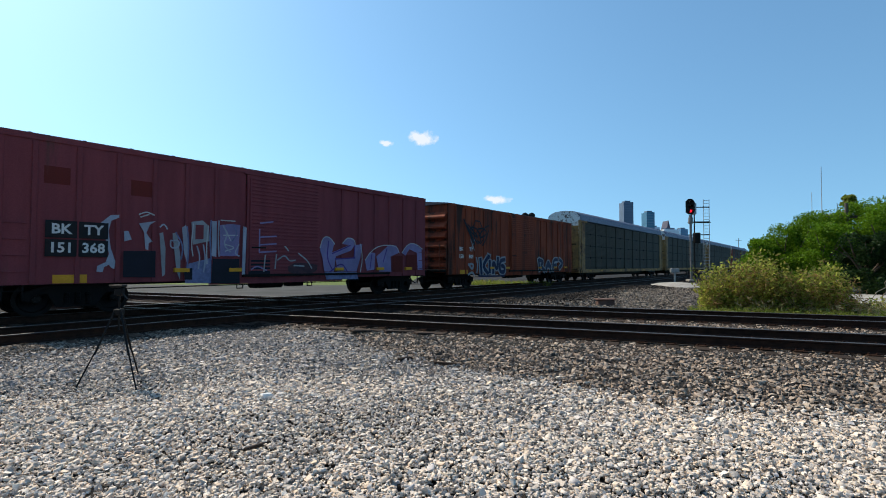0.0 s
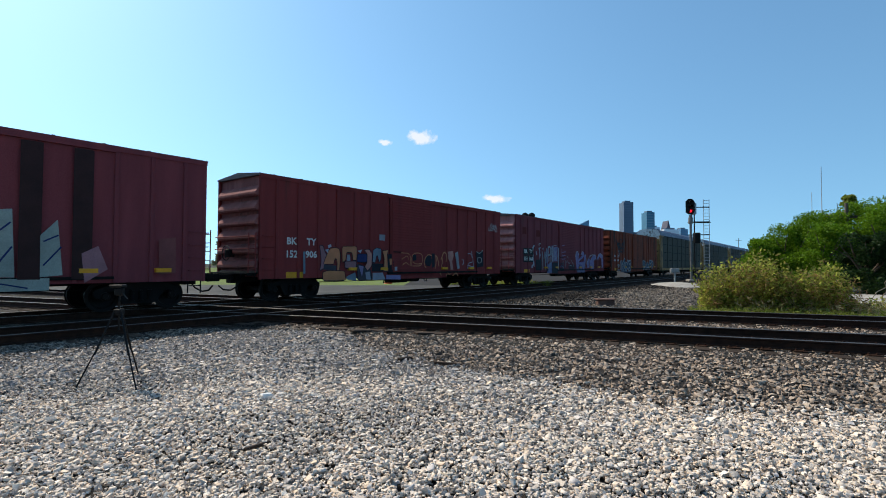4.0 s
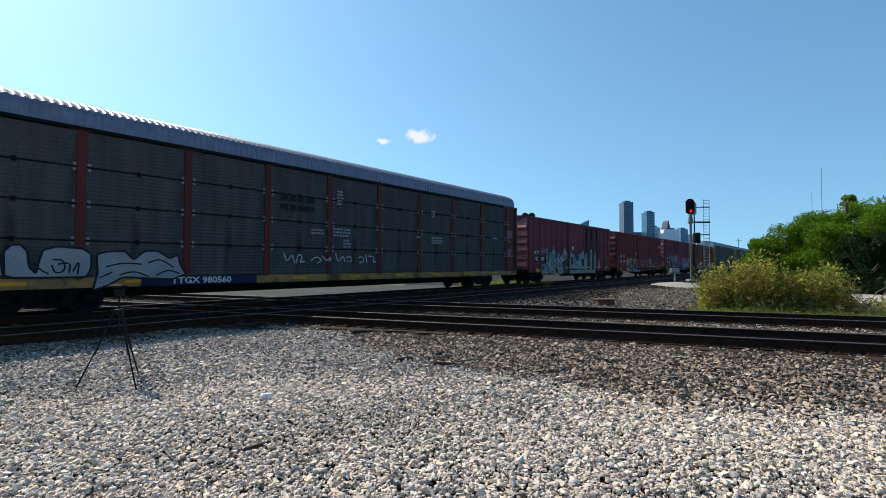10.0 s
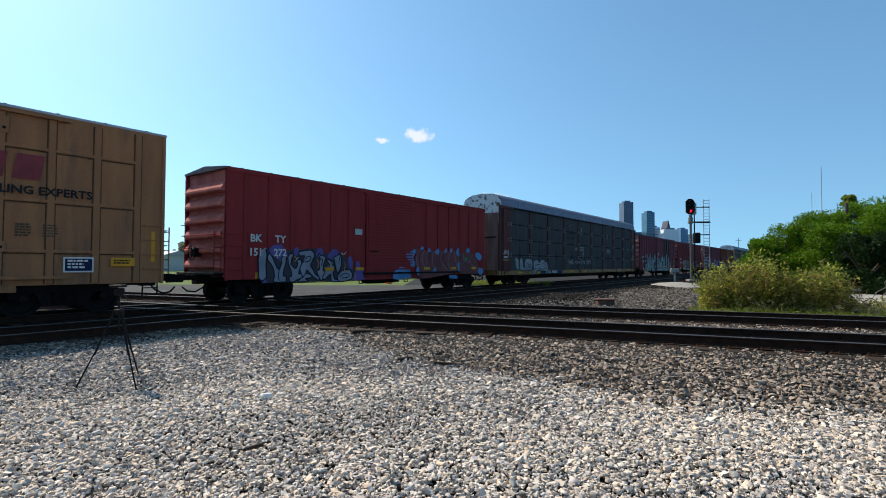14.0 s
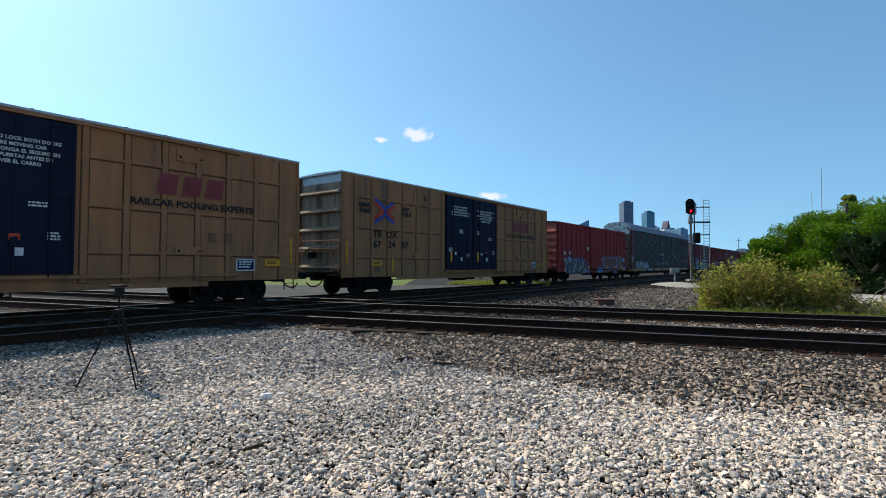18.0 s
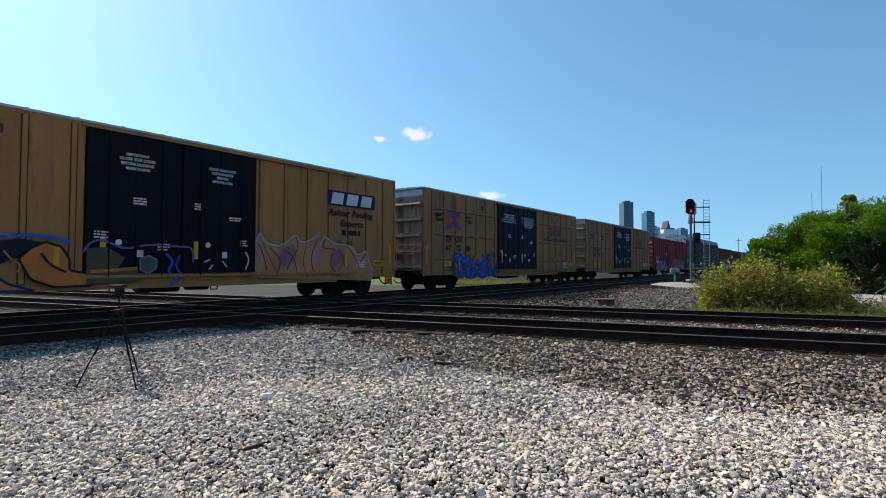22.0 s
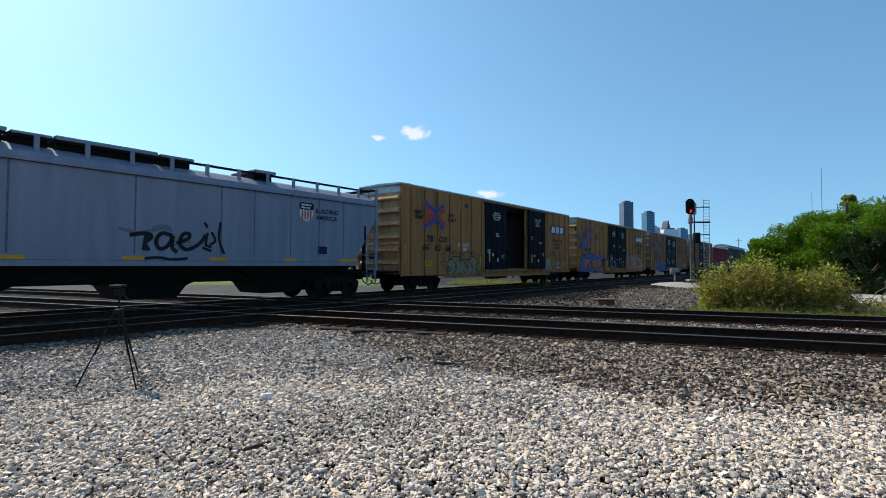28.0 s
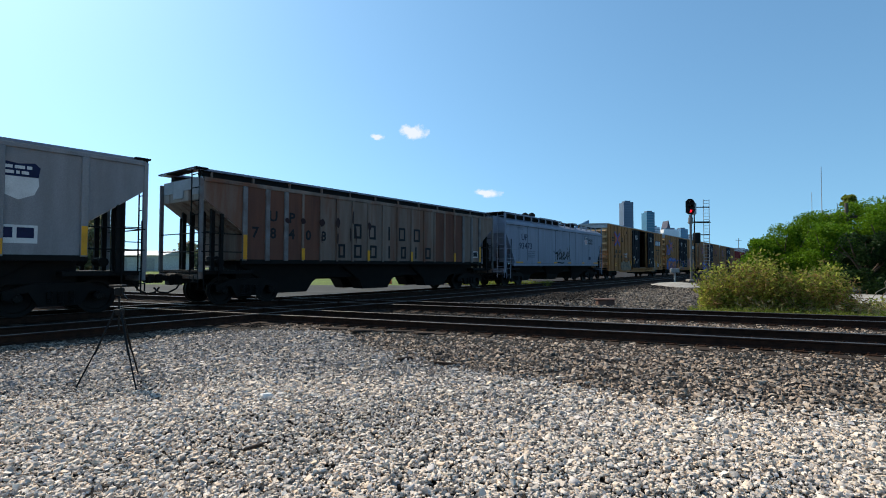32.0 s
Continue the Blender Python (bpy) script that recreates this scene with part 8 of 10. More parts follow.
h = boxcar50(-68.42, -52.55, 4.56, M["red_h"], "bright red boxcar with lilac and blue graffiti")
reporting(h, 16.05, -6.88, 2.24, ("BK", "TY"), ("151", "272"), None, 0.36, split=0.98, lift=0.085)
blob(h, "g_slate", 0.0485, [(-6.63, 1.74), (-6.48, 1.92), (-5.99, 1.89), (-5.17, 1.87), (-4.46, 1.97), (-3.68, 1.76), (-2.91, 1.78), (-2.44, 1.3), (-2.18, 0.95), (-2.18, 0.68), (-4.63, 0.68), (-6.61, 0.68)], "dark grey-violet ground of the graffiti")
blob(h, "g_violet", 0.0500, [(-6.34, 1.88), (-6.16, 2.03), (-5.83, 2.07), (-5.65, 1.88), (-5.55, 1.67), (-5.7, 1.3), (-5.99, 1.56), (-6.26, 1.69)])
blob(h, "g_violet", 0.0504, [(-5.31, 1.72), (-5.29, 1.92), (-5.17, 1.99), (-5.05, 1.9), (-5.04, 1.75), (-5.19, 1.64)])
blob(h, "g_violet", 0.0508, [(-4.29, 1.74), (-4.21, 1.96), (-4.05, 2.03), (-3.93, 1.88), (-3.91, 1.66), (-4.18, 1.59)])
blob(h, "g_violet", 0.0512, [(-3.72, 1.63), (-3.65, 1.76), (-3.46, 1.96), (-3.26, 1.97), (-3.11, 1.84), (-3.15, 1.64), (-3.45, 1.53)])
blob(h, "g_violet", 0.0516, [(-2.65, 1.61), (-2.49, 1.72), (-2.36, 1.48), (-2.39, 1.1), (-2.56, 1.22)])
blob(h, "g_violet", 0.0520, [(-2.37, 0.79), (-2.22, 1.04), (-2.19, 1.44), (-2.02, 1.5), (-1.94, 1.13), (-1.78, 1.23), (-1.76, 0.8), (-1.59, 0.71), (-2.4, 0.68)])
blob(h, "g_violet", 0.0524, [(-6.61, 0.93), (-6.46, 0.89), (-6.4, 0.7), (-6.61, 0.68)])
piece(h, "g_ash", "g_black", 0.045, 0.0540, [(-6.77, 1.57), (-6.66, 1.82), (-6.48, 1.89), (-6.42, 1.71), (-6.46, 1.3), (-6.42, 0.89), (-6.59, 0.74), (-6.73, 0.84)], "pale grey letter edged in black")
piece(h, "g_ash", "g_black", 0.045, 0.0556, [(-6.41, 1.6), (-6.32, 1.76), (-6.19, 1.58), (-6.09, 1.37), (-5.96, 1.16), (-5.89, 1.19), (-5.81, 1.42), (-5.85, 1.52), (-5.78, 1.62), (-5.62, 1.66), (-5.64, 1.38), (-5.73, 1.13), (-5.75, 0.92), (-5.62, 0.92), (-5.61, 0.7), (-5.99, 0.69), (-6.17, 0.72), (-6.1, 0.91), (-6.14, 1.16), (-6.26, 1.37), (-6.38, 1.47)])
piece(h, "g_ash", "g_black", 0.045, 0.0572, [(-5.56, 1.62), (-5.47, 1.74), (-5.34, 1.74), (-5.31, 1.66), (-5.41, 1.52), (-5.38, 1.3), (-5.25, 1.19), (-5.16, 1.23), (-5.11, 1.41), (-5.23, 1.42), (-5.12, 1.51), (-4.96, 1.53), (-4.95, 1.36), (-5.03, 1.18), (-5.09, 0.98), (-4.9, 1), (-4.9, 0.82), (-5.12, 0.78), (-5.27, 0.69), (-5.45, 0.69), (-5.51, 0.87), (-5.37, 0.92), (-5.42, 1.16), (-5.52, 1.3)])
piece(h, "g_ash", "g_black", 0.045, 0.0588, [(-5.11, 1.81), (-4.92, 1.85), (-4.55, 1.9), (-4.39, 1.82), (-4.35, 1.66), (-4.45, 1.49), (-4.54, 1.3), (-4.43, 1.15), (-4.3, 0.96), (-4.09, 0.83), (-4.16, 0.72), (-4.44, 0.89), (-4.71, 1.15), (-4.77, 1), (-4.53, 0.97), (-4.45, 0.84), (-4.79, 0.8), (-4.57, 0.69), (-5.14, 0.68), (-4.9, 0.88), (-5.03, 1.15), (-4.91, 1.45), (-4.79, 1.67), (-5.04, 1.66)])
piece(h, "g_ash", "g_black", 0.045, 0.0604, [(-4.18, 1.7), (-4.11, 1.78), (-4.07, 1.7), (-3.85, 1.67), (-3.8, 1.59), (-3.93, 1.3), (-3.93, 1.07), (-3.83, 1.18), (-3.88, 0.83), (-4.02, 0.7), (-4.17, 0.91), (-4.24, 1.09), (-4.1, 1.15), (-4.13, 1.43), (-4.07, 1.59)])
piece(h, "g_ash", "g_black", 0.045, 0.0620, [(-3.79, 1.5), (-3.68, 1.55), (-3.45, 1.44), (-3.34, 1.22), (-3.44, 0.94), (-3.33, 0.73), (-3.13, 0.72), (-3.08, 0.64), (-3.51, 0.65), (-3.55, 0.98), (-3.74, 0.82), (-3.92, 0.73), (-3.95, 0.86), (-3.79, 1.14), (-3.6, 1.3), (-3.67, 1.42)])
piece(h, "g_ash", "g_black", 0.045, 0.0636, [(-3.41, 1.67), (-3.2, 1.69), (-3.14, 1.8), (-3.02, 1.64), (-3, 1.34), (-3.06, 1.17), (-3.18, 0.97), (-3.28, 1.14), (-3.34, 1.39)])
piece(h, "g_ash", "g_black", 0.045, 0.0652, [(-3.21, 0.89), (-2.98, 1.1), (-2.74, 1.13), (-2.54, 1.13), (-2.4, 0.96), (-2.43, 0.75), (-2.73, 0.66), (-3.05, 0.64), (-3.18, 0.71)])
dash(h, "g_black", 0.035, 0.0690, [(-3.09, 0.85), (-2.9, 0.97), (-2.65, 0.96), (-2.54, 0.88), (-2.73, 0.79), (-2.97, 0.8)])
dash(h, "g_black", 0.035, 0.0694, [(-5.91, 1.19), (-5.97, 0.95), (-5.92, 0.77)])
dash(h, "g_black", 0.035, 0.0698, [(-5.38, 1.52), (-5.47, 1.3)])
dash(h, "g_black", 0.035, 0.0702, [(-4.88, 1.42), (-4.72, 1.64), (-4.52, 1.66), (-4.54, 1.49), (-4.78, 1.43)])
dash(h, "g_black", 0.035, 0.0706, [(-4.77, 1), (-4.9, 0.85)])
dash(h, "g_black", 0.035, 0.0710, [(-3.31, 1.17), (-3.4, 1.3), (-3.53, 1.37)])
dash(h, "g_black", 0.035, 0.0714, [(-3.1, 1.64), (-3.14, 1.39)])
dash(h, "g_black", 0.035, 0.0718, [(-4.08, 1.54), (-3.94, 1.57), (-4.03, 1.3)])
dash(h, "g_tan", 0.04, 0.0735, [(-2.84, 1.44), (-2.79, 1.3), (-2.87, 1.1), (-2.72, 1.03)])
dash(h, "g_tan", 0.04, 0.0739, [(-2.29, 0.99), (-2.22, 0.85), (-2.26, 0.64)])
dash(h, "g_tan", 0.04, 0.0743, [(-3.67, 1.3), (-3.79, 1.14), (-3.84, 0.95)])
dash(h, "g_tan", 0.04, 0.0747, [(-4.22, 1.54), (-4.16, 1.38), (-4.2, 1.21)])
dash(h, "g_tan", 0.04, 0.0751, [(-5.29, 1.64), (-5.16, 1.57), (-5.26, 1.45)])
dash(h, "g_white", 0.035, 0.0760, [(-3.03, 1.81), (-2.91, 1.74), (-2.77, 1.85)])
dash(h, "g_white", 0.035, 0.0764, [(-6.02, 1.56), (-5.99, 1.63)])
dash(h, "g_white", 0.035, 0.0768, [(-5.19, 1.53), (-5.11, 1.6)])
dash(h, "g_white", 0.035, 0.0772, [(-6.64, 1.82), (-6.49, 1.9)])
blob(h, "g_brown", 0.062, [(1.67, 1.04), (1.62, 1.71), (1.88, 2.11), (2.25, 2.01), (2.75, 2.06), (3.29, 2.01), (3.99, 2.07), (4.74, 2.02), (5.55, 1.98), (6.4, 2.07), (6.95, 1.66), (7.23, 1.1), (7.13, 0.82), (4.74, 0.89), (2.75, 0.67), (2.0, 0.67)], "dull brown graffiti capped with pale blue")
for q, spot in enumerate([[(0.91, 1.86), (1.3, 1.98), (1.67, 2.18), (1.74, 1.94), (1.47, 1.71), (1.62, 1.32), (1.41, 1.21), (1.13, 1.6)], [(0.05, 0.91), (0.43, 1.22), (0.85, 1.27), (1.3, 1.05), (1.3, 0.7), (0.07, 0.68)], [(1.96, 2.2), (2.25, 2.25), (2.27, 2.05), (2.07, 2.02)], [(2.56, 2.1), (2.75, 2.18), (2.86, 2.0), (2.63, 1.94)], [(3.15, 2.12), (3.5, 2.14), (3.45, 1.87), (3.23, 1.98)], [(3.92, 2.15), (4.11, 2.21), (4.14, 1.98), (3.96, 1.95)], [(4.44, 2.17), (4.64, 2.23), (4.62, 2.0), (4.47, 1.97)], [(4.93, 2.21), (5.25, 2.22), (5.28, 1.8), (5.03, 1.93)]]):
    blob(h, "g_sky", 0.066 + q * 0.0003, spot, soft=True)
for q, spot in enumerate([[(5.8, 2.08), (6.14, 2.31), (6.4, 2.1), (6.14, 2.01)], [(6.76, 2.01), (7.23, 2.06), (7.52, 1.81), (7.42, 1.53), (6.95, 1.66)], [(1.64, 1.04), (1.88, 1.32), (2.0, 0.92), (1.88, 0.7)], [(4.29, 0.75), (4.74, 0.87), (5.22, 0.73), (5.06, 0.57), (4.44, 0.57)], [(7.13, 1.1), (7.61, 1.21), (7.71, 0.78), (7.17, 0.75)], [(5.06, 1.45), (5.3, 1.51), (5.35, 1.05), (5.14, 1.02)], [(3.02, 1.14), (3.29, 1.2), (3.29, 0.9), (3.04, 0.9)]]):
    blob(h, "g_sky", 0.066 + q * 0.0003, spot, soft=True)
for q, line in enumerate([[(1.78, 2.11), (1.71, 1.49), (1.88, 1.15)], [(2.31, 2.05), (2.06, 1.61), (2.43, 1.15)], [(2.52, 2.02), (2.5, 1.15)], [(3.02, 1.98), (2.89, 1.5), (3.15, 1.08)], [(3.71, 2.0), (3.59, 1.5), (4.14, 1.13)], [(4.44, 1.95), (4.21, 1.51), (4.51, 1.0)], [(4.82, 2.09), (4.93, 1.51), (5.22, 1.12)], [(5.71, 1.98), (5.63, 1.52), (6.4, 1.52)], [(6.58, 1.94), (6.14, 1.52), (6.95, 1.1)]]):
    dash(h, "g_mauve", 0.045, 0.07 + q * 0.0004, line)
for q, line in enumerate([[(2.0, 1.95), (1.88, 1.49), (2.06, 1.04)], [(2.69, 1.97), (2.75, 1.38)], [(3.92, 1.94), (3.85, 1.5), (4.29, 1.13)], [(5.3, 2.04), (5.46, 1.45)], [(5.97, 1.86), (5.85, 1.38)]]):
    dash(h, "g_black", 0.03, 0.074 + q * 0.0004, line)
blob(h, "g_green", 0.078, [(5.76, 1.72), (6.02, 1.75), (6.02, 1.6), (5.8, 1.58)])
part("placard", block(-2.25, -1.85, -HW - 0.06, -HW - 0.05, 2.6, 2.85), M["cabinet"], h, "small white placard")

i = boxcar60(-89.45, -70.36, M["yellow_dull"], M["blue_door"], "ochre high-cube boxcar with ribbed grid sides and blue doors", True, seed=1)
j = boxcar60(-110.72, -91.58, M["yellow_dull"], M["blue_door"], "ochre high-cube boxcar with blue doors and blue graffiti", True, seed=2)
k = boxcar60(-132.05, -112.77, M["yellow_ttx"], M["black_door"], "yellow high-cube boxcar with orange and blue graffiti", False, seed=3)
l = boxcar60(-153.28, -133.87, M["yellow_ttx"], M["black_door"], "yellow high-cube boxcar with an open plug door", False, slid=2.6, seed=4)
for car, marks in ((i, (("TB", 2.07, 2.68), ("OX", 3.0, 2.68), ("67", 2.07, 2.23), ("24", 3.0, 2.23), ("57", 3.9, 2.23))),
                   (j, (("TB", 2.07, 2.68), ("OX", 3.0, 2.68), ("67", 2.07, 2.23), ("32", 3.0, 2.23), ("88", 3.9, 2.23))),
                   (k, (("TB", 1.2, 2.63), ("OX", 2.08, 2.63), ("66", 1.1, 2.2), ("04", 2.05, 2.2), ("57", 3.0, 2.2))),
                   (l, (("TB", 1.95, 2.63), ("OX", 3.05, 2.63), ("66", 1.65, 2.2), ("62", 2.6, 2.2), ("06", 3.5, 2.2)))):
    for w, x, z in marks:
        write(car, w, -9.6 + x, -HW - 0.05, z, 0.42, M["black"], slant=0.0 if car in (i, j) else 0.25, stretch=1.15)


def emblem_blocks(car, x0, x1, z0, z1, y, mat):
    """A maker's mark as three plain leaning blocks."""
    w = (x1 - x0) / 3
    for q in range(3):
        bm = bmesh.new()
        a, b = x0 + q * w + 0.06 * w, x0 + (q + 1) * w - 0.06 * w
        flat(bm, [(a, z0), (b - 0.12 * w, z0), (b, z1), (a + 0.12 * w, z1)], y, 0)
        part("emblem_block", bm, M[mat], car)


for car in (i, j):
    emblem_blocks(car, 4.5, 6.67, 3.44, 4.06, -HW - 0.053, "maroon_mark")
    write(car, "RAILCAR POOLING EXPERTS", 5.75, -HW - 0.05, 3.16, 0.285, M["black"], stretch=1.05)
for car, x, w, z, size, tz in ((k, 7.0, 2.6, 4.03, 0.37, 3.44), (l, 7.48, 2.35, 3.91, 0.25, 3.12)):
    part("emblem_plate", block(x - w / 2, x + w / 2, -HW - 0.058, -HW - 0.05, z - 0.3, z + 0.3), M["navy"], car, "navy emblem plate with white blocks")
    emblem_blocks(car, x - w * 0.46, x + w * 0.46, z - 0.23, z + 0.23, -HW - 0.062, "white")
    for q, s in enumerate(("Railcar Pooling", "Experts")):
        write(car, s, x - 0.06, -HW - 0.056, tz - q * size * 1.12, size, M["black"], slant=0.25, stretch=1.1, bold=0.008)
    bars(car, 1, x, -HW - 0.05, tz - 2.4 * size, size * 3.0, size * 0.55, M["black"], seed=7)
haze(j, "g_plum", 0.0525, 0.13, [(-6.97, 1.78), (-6.87, 1.89), (-6.58, 1.92), (-6.35, 1.8), (-6.12, 1.67), (-5.65, 1.78), (-5.51, 1.77), (-5.54, 1.56), (-5.8, 1.39), (-6.12, 1.44), (-6.14, 1.22), (-6.03, 1.1), (-6.14, 0.94), (-6.23, 0.81), (-6.18, 0.69), (-6.63, 0.71), (-6.64, 0.82), (-6.41, 0.85), (-6.46, 1.14), (-6.3, 1.3), (-6.33, 1.44), (-6.57, 1.55), (-6.72, 1.5), (-6.95, 1.54)])
haze(j, "g_plum", 0.0527, 0.13, [(-5.88, 1.17), (-5.72, 1.24), (-5.47, 1.2), (-5.5, 0.93), (-5.33, 0.87), (-5.2, 1.04), (-5.31, 1.3), (-5.31, 1.56), (-5, 1.6), (-4.96, 1.3), (-5.06, 0.95), (-4.95, 0.81), (-4.86, 0.77), (-5.29, 0.67), (-5.87, 0.7), (-5.92, 0.97)])
haze(j, "g_plum", 0.0529, 0.13, [(-4.83, 1.52), (-4.61, 1.63), (-4.34, 1.67), (-4.17, 1.84), (-3.86, 1.58), (-3.85, 1.3), (-4.04, 1.08), (-3.92, 0.93), (-3.88, 0.69), (-4.37, 0.67), (-4.78, 0.83), (-4.74, 1.04), (-4.51, 1.03), (-4.42, 1.21), (-4.57, 1.34), (-4.79, 1.34)])
haze(j, "g_plum", 0.0531, 0.13, [(-3.74, 1.68), (-3.57, 1.93), (-3.38, 1.72), (-3.56, 1.55)])
haze(j, "g_plum", 0.0533, 0.13, [(-3.72, 1.42), (-3.36, 1.46), (-3.37, 1.15), (-3.29, 0.98), (-3.12, 0.82), (-3.24, 0.79), (-3.69, 0.78), (-3.69, 0.97), (-3.57, 1.08), (-3.71, 1.21)])
haze(j, "g_plum", 0.0535, 0.13, [(-3.01, 0.92), (-2.82, 1.01), (-2.6, 0.91), (-2.65, 0.71), (-2.9, 0.68)])
haze(j, "g_plum", 0.0537, 0.13, [(-7.21, 1.3), (-7.1, 1.38), (-7, 1.27), (-7.09, 1.18)])
haze(j, "g_plum", 0.0539, 0.13, [(-7.02, 1.02), (-6.91, 1.11), (-6.77, 1.05), (-6.76, 0.89), (-6.93, 0.85)])
haze(j, "g_plum", 0.0541, 0.13, [(-2.72, 1.34), (-2.57, 1.31), (-2.59, 1.15), (-2.72, 1.15)])
piece(j, "g_blue", "g_navy", 0.05, 0.0560, [(-6.97, 1.78), (-6.87, 1.89), (-6.58, 1.92), (-6.35, 1.8), (-6.12, 1.67), (-5.65, 1.78), (-5.51, 1.77), (-5.54, 1.56), (-5.8, 1.39), (-6.12, 1.44), (-6.14, 1.22), (-6.03, 1.1), (-6.14, 0.94), (-6.23, 0.81), (-6.18, 0.69), (-6.63, 0.71), (-6.64, 0.82), (-6.41, 0.85), (-6.46, 1.14), (-6.3, 1.3), (-6.33, 1.44), (-6.57, 1.55), (-6.72, 1.5), (-6.95, 1.54)], "bright blue bubble letter edged in navy")
piece(j, "g_blue", "g_navy", 0.05, 0.0576, [(-5.88, 1.17), (-5.72, 1.24), (-5.47, 1.2), (-5.5, 0.93), (-5.33, 0.87), (-5.2, 1.04), (-5.31, 1.3), (-5.31, 1.56), (-5, 1.6), (-4.96, 1.3), (-5.06, 0.95), (-4.95, 0.81), (-4.86, 0.77), (-5.29, 0.67), (-5.87, 0.7), (-5.92, 0.97)])
piece(j, "g_blue", "g_navy", 0.05, 0.0592, [(-4.83, 1.52), (-4.61, 1.63), (-4.34, 1.67), (-4.17, 1.84), (-3.86, 1.58), (-3.85, 1.3), (-4.04, 1.08), (-3.92, 0.93), (-3.88, 0.69), (-4.37, 0.67), (-4.78, 0.83), (-4.74, 1.04), (-4.51, 1.03), (-4.42, 1.21), (-4.57, 1.34), (-4.79, 1.34)])
piece(j, "g_blue", "g_navy", 0.05, 0.0608, [(-3.74, 1.68), (-3.57, 1.93), (-3.38, 1.72), (-3.56, 1.55)])
piece(j, "g_blue", "g_navy", 0.05, 0.0624, [(-3.72, 1.42), (-3.36, 1.46), (-3.37, 1.15), (-3.29, 0.98), (-3.12, 0.82), (-3.24, 0.79), (-3.69, 0.78), (-3.69, 0.97), (-3.57, 1.08), (-3.71, 1.21)])
piece(j, "g_blue", "g_navy", 0.05, 0.0640, [(-3.01, 0.92), (-2.82, 1.01), (-2.6, 0.91), (-2.65, 0.71), (-2.9, 0.68)])
piece(j, "g_blue", "g_navy", 0.05, 0.0656, [(-7.21, 1.3), (-7.1, 1.38), (-7, 1.27), (-7.09, 1.18)])
piece(j, "g_blue", "g_navy", 0.05, 0.0672, [(-7.02, 1.02), (-6.91, 1.11), (-6.77, 1.05), (-6.76, 0.89), (-6.93, 0.85)])
piece(j, "g_blue", "g_navy", 0.05, 0.0688, [(-2.72, 1.34), (-2.57, 1.31), (-2.59, 1.15), (-2.72, 1.15)])
dash(j, "g_sky", 0.04, 0.0715, [(-6.94, 1.76), (-6.84, 1.86), (-6.58, 1.89)])
dash(j, "g_sky", 0.04, 0.0719, [(-4.81, 1.5), (-4.39, 1.63), (-4.17, 1.8)])
dash(j, "g_sky", 0.04, 0.0723, [(-5.86, 1.14), (-5.7, 1.2), (-5.52, 1.17)])
dash(j, "g_sky", 0.04, 0.0727, [(-5.28, 1.53), (-5.04, 1.57)])
dash(j, "g_sky", 0.04, 0.0731, [(-3.7, 1.66), (-3.57, 1.87)])
dash(j, "g_sky", 0.04, 0.0735, [(-6.62, 0.81), (-6.44, 0.82)])
dash(j, "g_sky", 0.04, 0.0739, [(-5.74, 1.73), (-5.56, 1.71)])
dash(j, "g_sky", 0.04, 0.0743, [(-3.66, 1.38), (-3.42, 1.4)])
dash(j, "g_sky", 0.04, 0.0747, [(-2.97, 0.9), (-2.82, 0.97)])
dash(j, "g_navy", 0.06, 0.0755, [(-6.15, 1.4), (-6.23, 1.22), (-6.14, 1.06)])
dash(j, "g_navy", 0.06, 0.0759, [(-4.57, 1.3), (-4.39, 1.45), (-4.15, 1.52)])
dash(j, "g_navy", 0.06, 0.0763, [(-4.38, 1.01), (-4.2, 1.12)])
dash(j, "g_navy", 0.06, 0.0767, [(-5.39, 1.17), (-5.33, 0.96)])
dash(j, "g_navy", 0.06, 0.0771, [(-6.42, 1.5), (-6.24, 1.53)])
dash(j, "g_black", 0.03, 0.0520, [(-3.3, 2.03), (-3.06, 2.12), (-2.93, 1.99)])
dash(j, "g_black", 0.03, 0.0524, [(-3.26, 1.88), (-2.95, 1.93)])
dash(j, "g_black", 0.03, 0.0528, [(-3.16, 2.17), (-3.13, 1.79)])
dash(j, "g_black", 0.03, 0.0532, [(-2.99, 1.96), (-2.73, 2.01), (-2.73, 1.8), (-2.96, 1.77), (-2.99, 1.96)])
dash(j, "g_black", 0.03, 0.0536, [(-3.42, 1.91), (-3.22, 1.96)])
blob(k, "g_azure", 0.0585, [(-9.08, 1.86), (-8.94, 2.11), (-8.69, 1.98), (-8.17, 2.11), (-8.04, 2.31), (-7.93, 2.09), (-7.77, 2.22), (-7.6, 2.42), (-7.45, 2.4), (-7.33, 2.14), (-7.22, 2.36), (-6.91, 2.33), (-6.72, 2.06), (-6.24, 2.16), (-6.04, 2.41), (-5.8, 2.27), (-5.58, 2.01), (-5.28, 2.12), (-5.04, 2.36), (-4.71, 2.14), (-4.42, 2.06), (-4.36, 1.21), (-4.97, 0.7), (-8.54, 0.79), (-9.09, 0.84), (-9.19, 1.45)], "blue sprayed cloud behind the letters")
blob(k, "g_azure", 0.0590, [(-9.31, 1.66), (-9.12, 1.81), (-8.81, 1.75), (-8.68, 1.3), (-8.73, 0.83), (-9.39, 0.85), (-9.35, 1.3)])
blob(k, "g_navy", 0.0595, [(-9.18, 2.06), (-9.04, 2.15), (-8.99, 1.6), (-9.15, 1.62)])
blob(k, "g_navy", 0.0600, [(-7.66, 2.38), (-7.51, 2.43), (-7.51, 2.2), (-7.65, 2.16)])
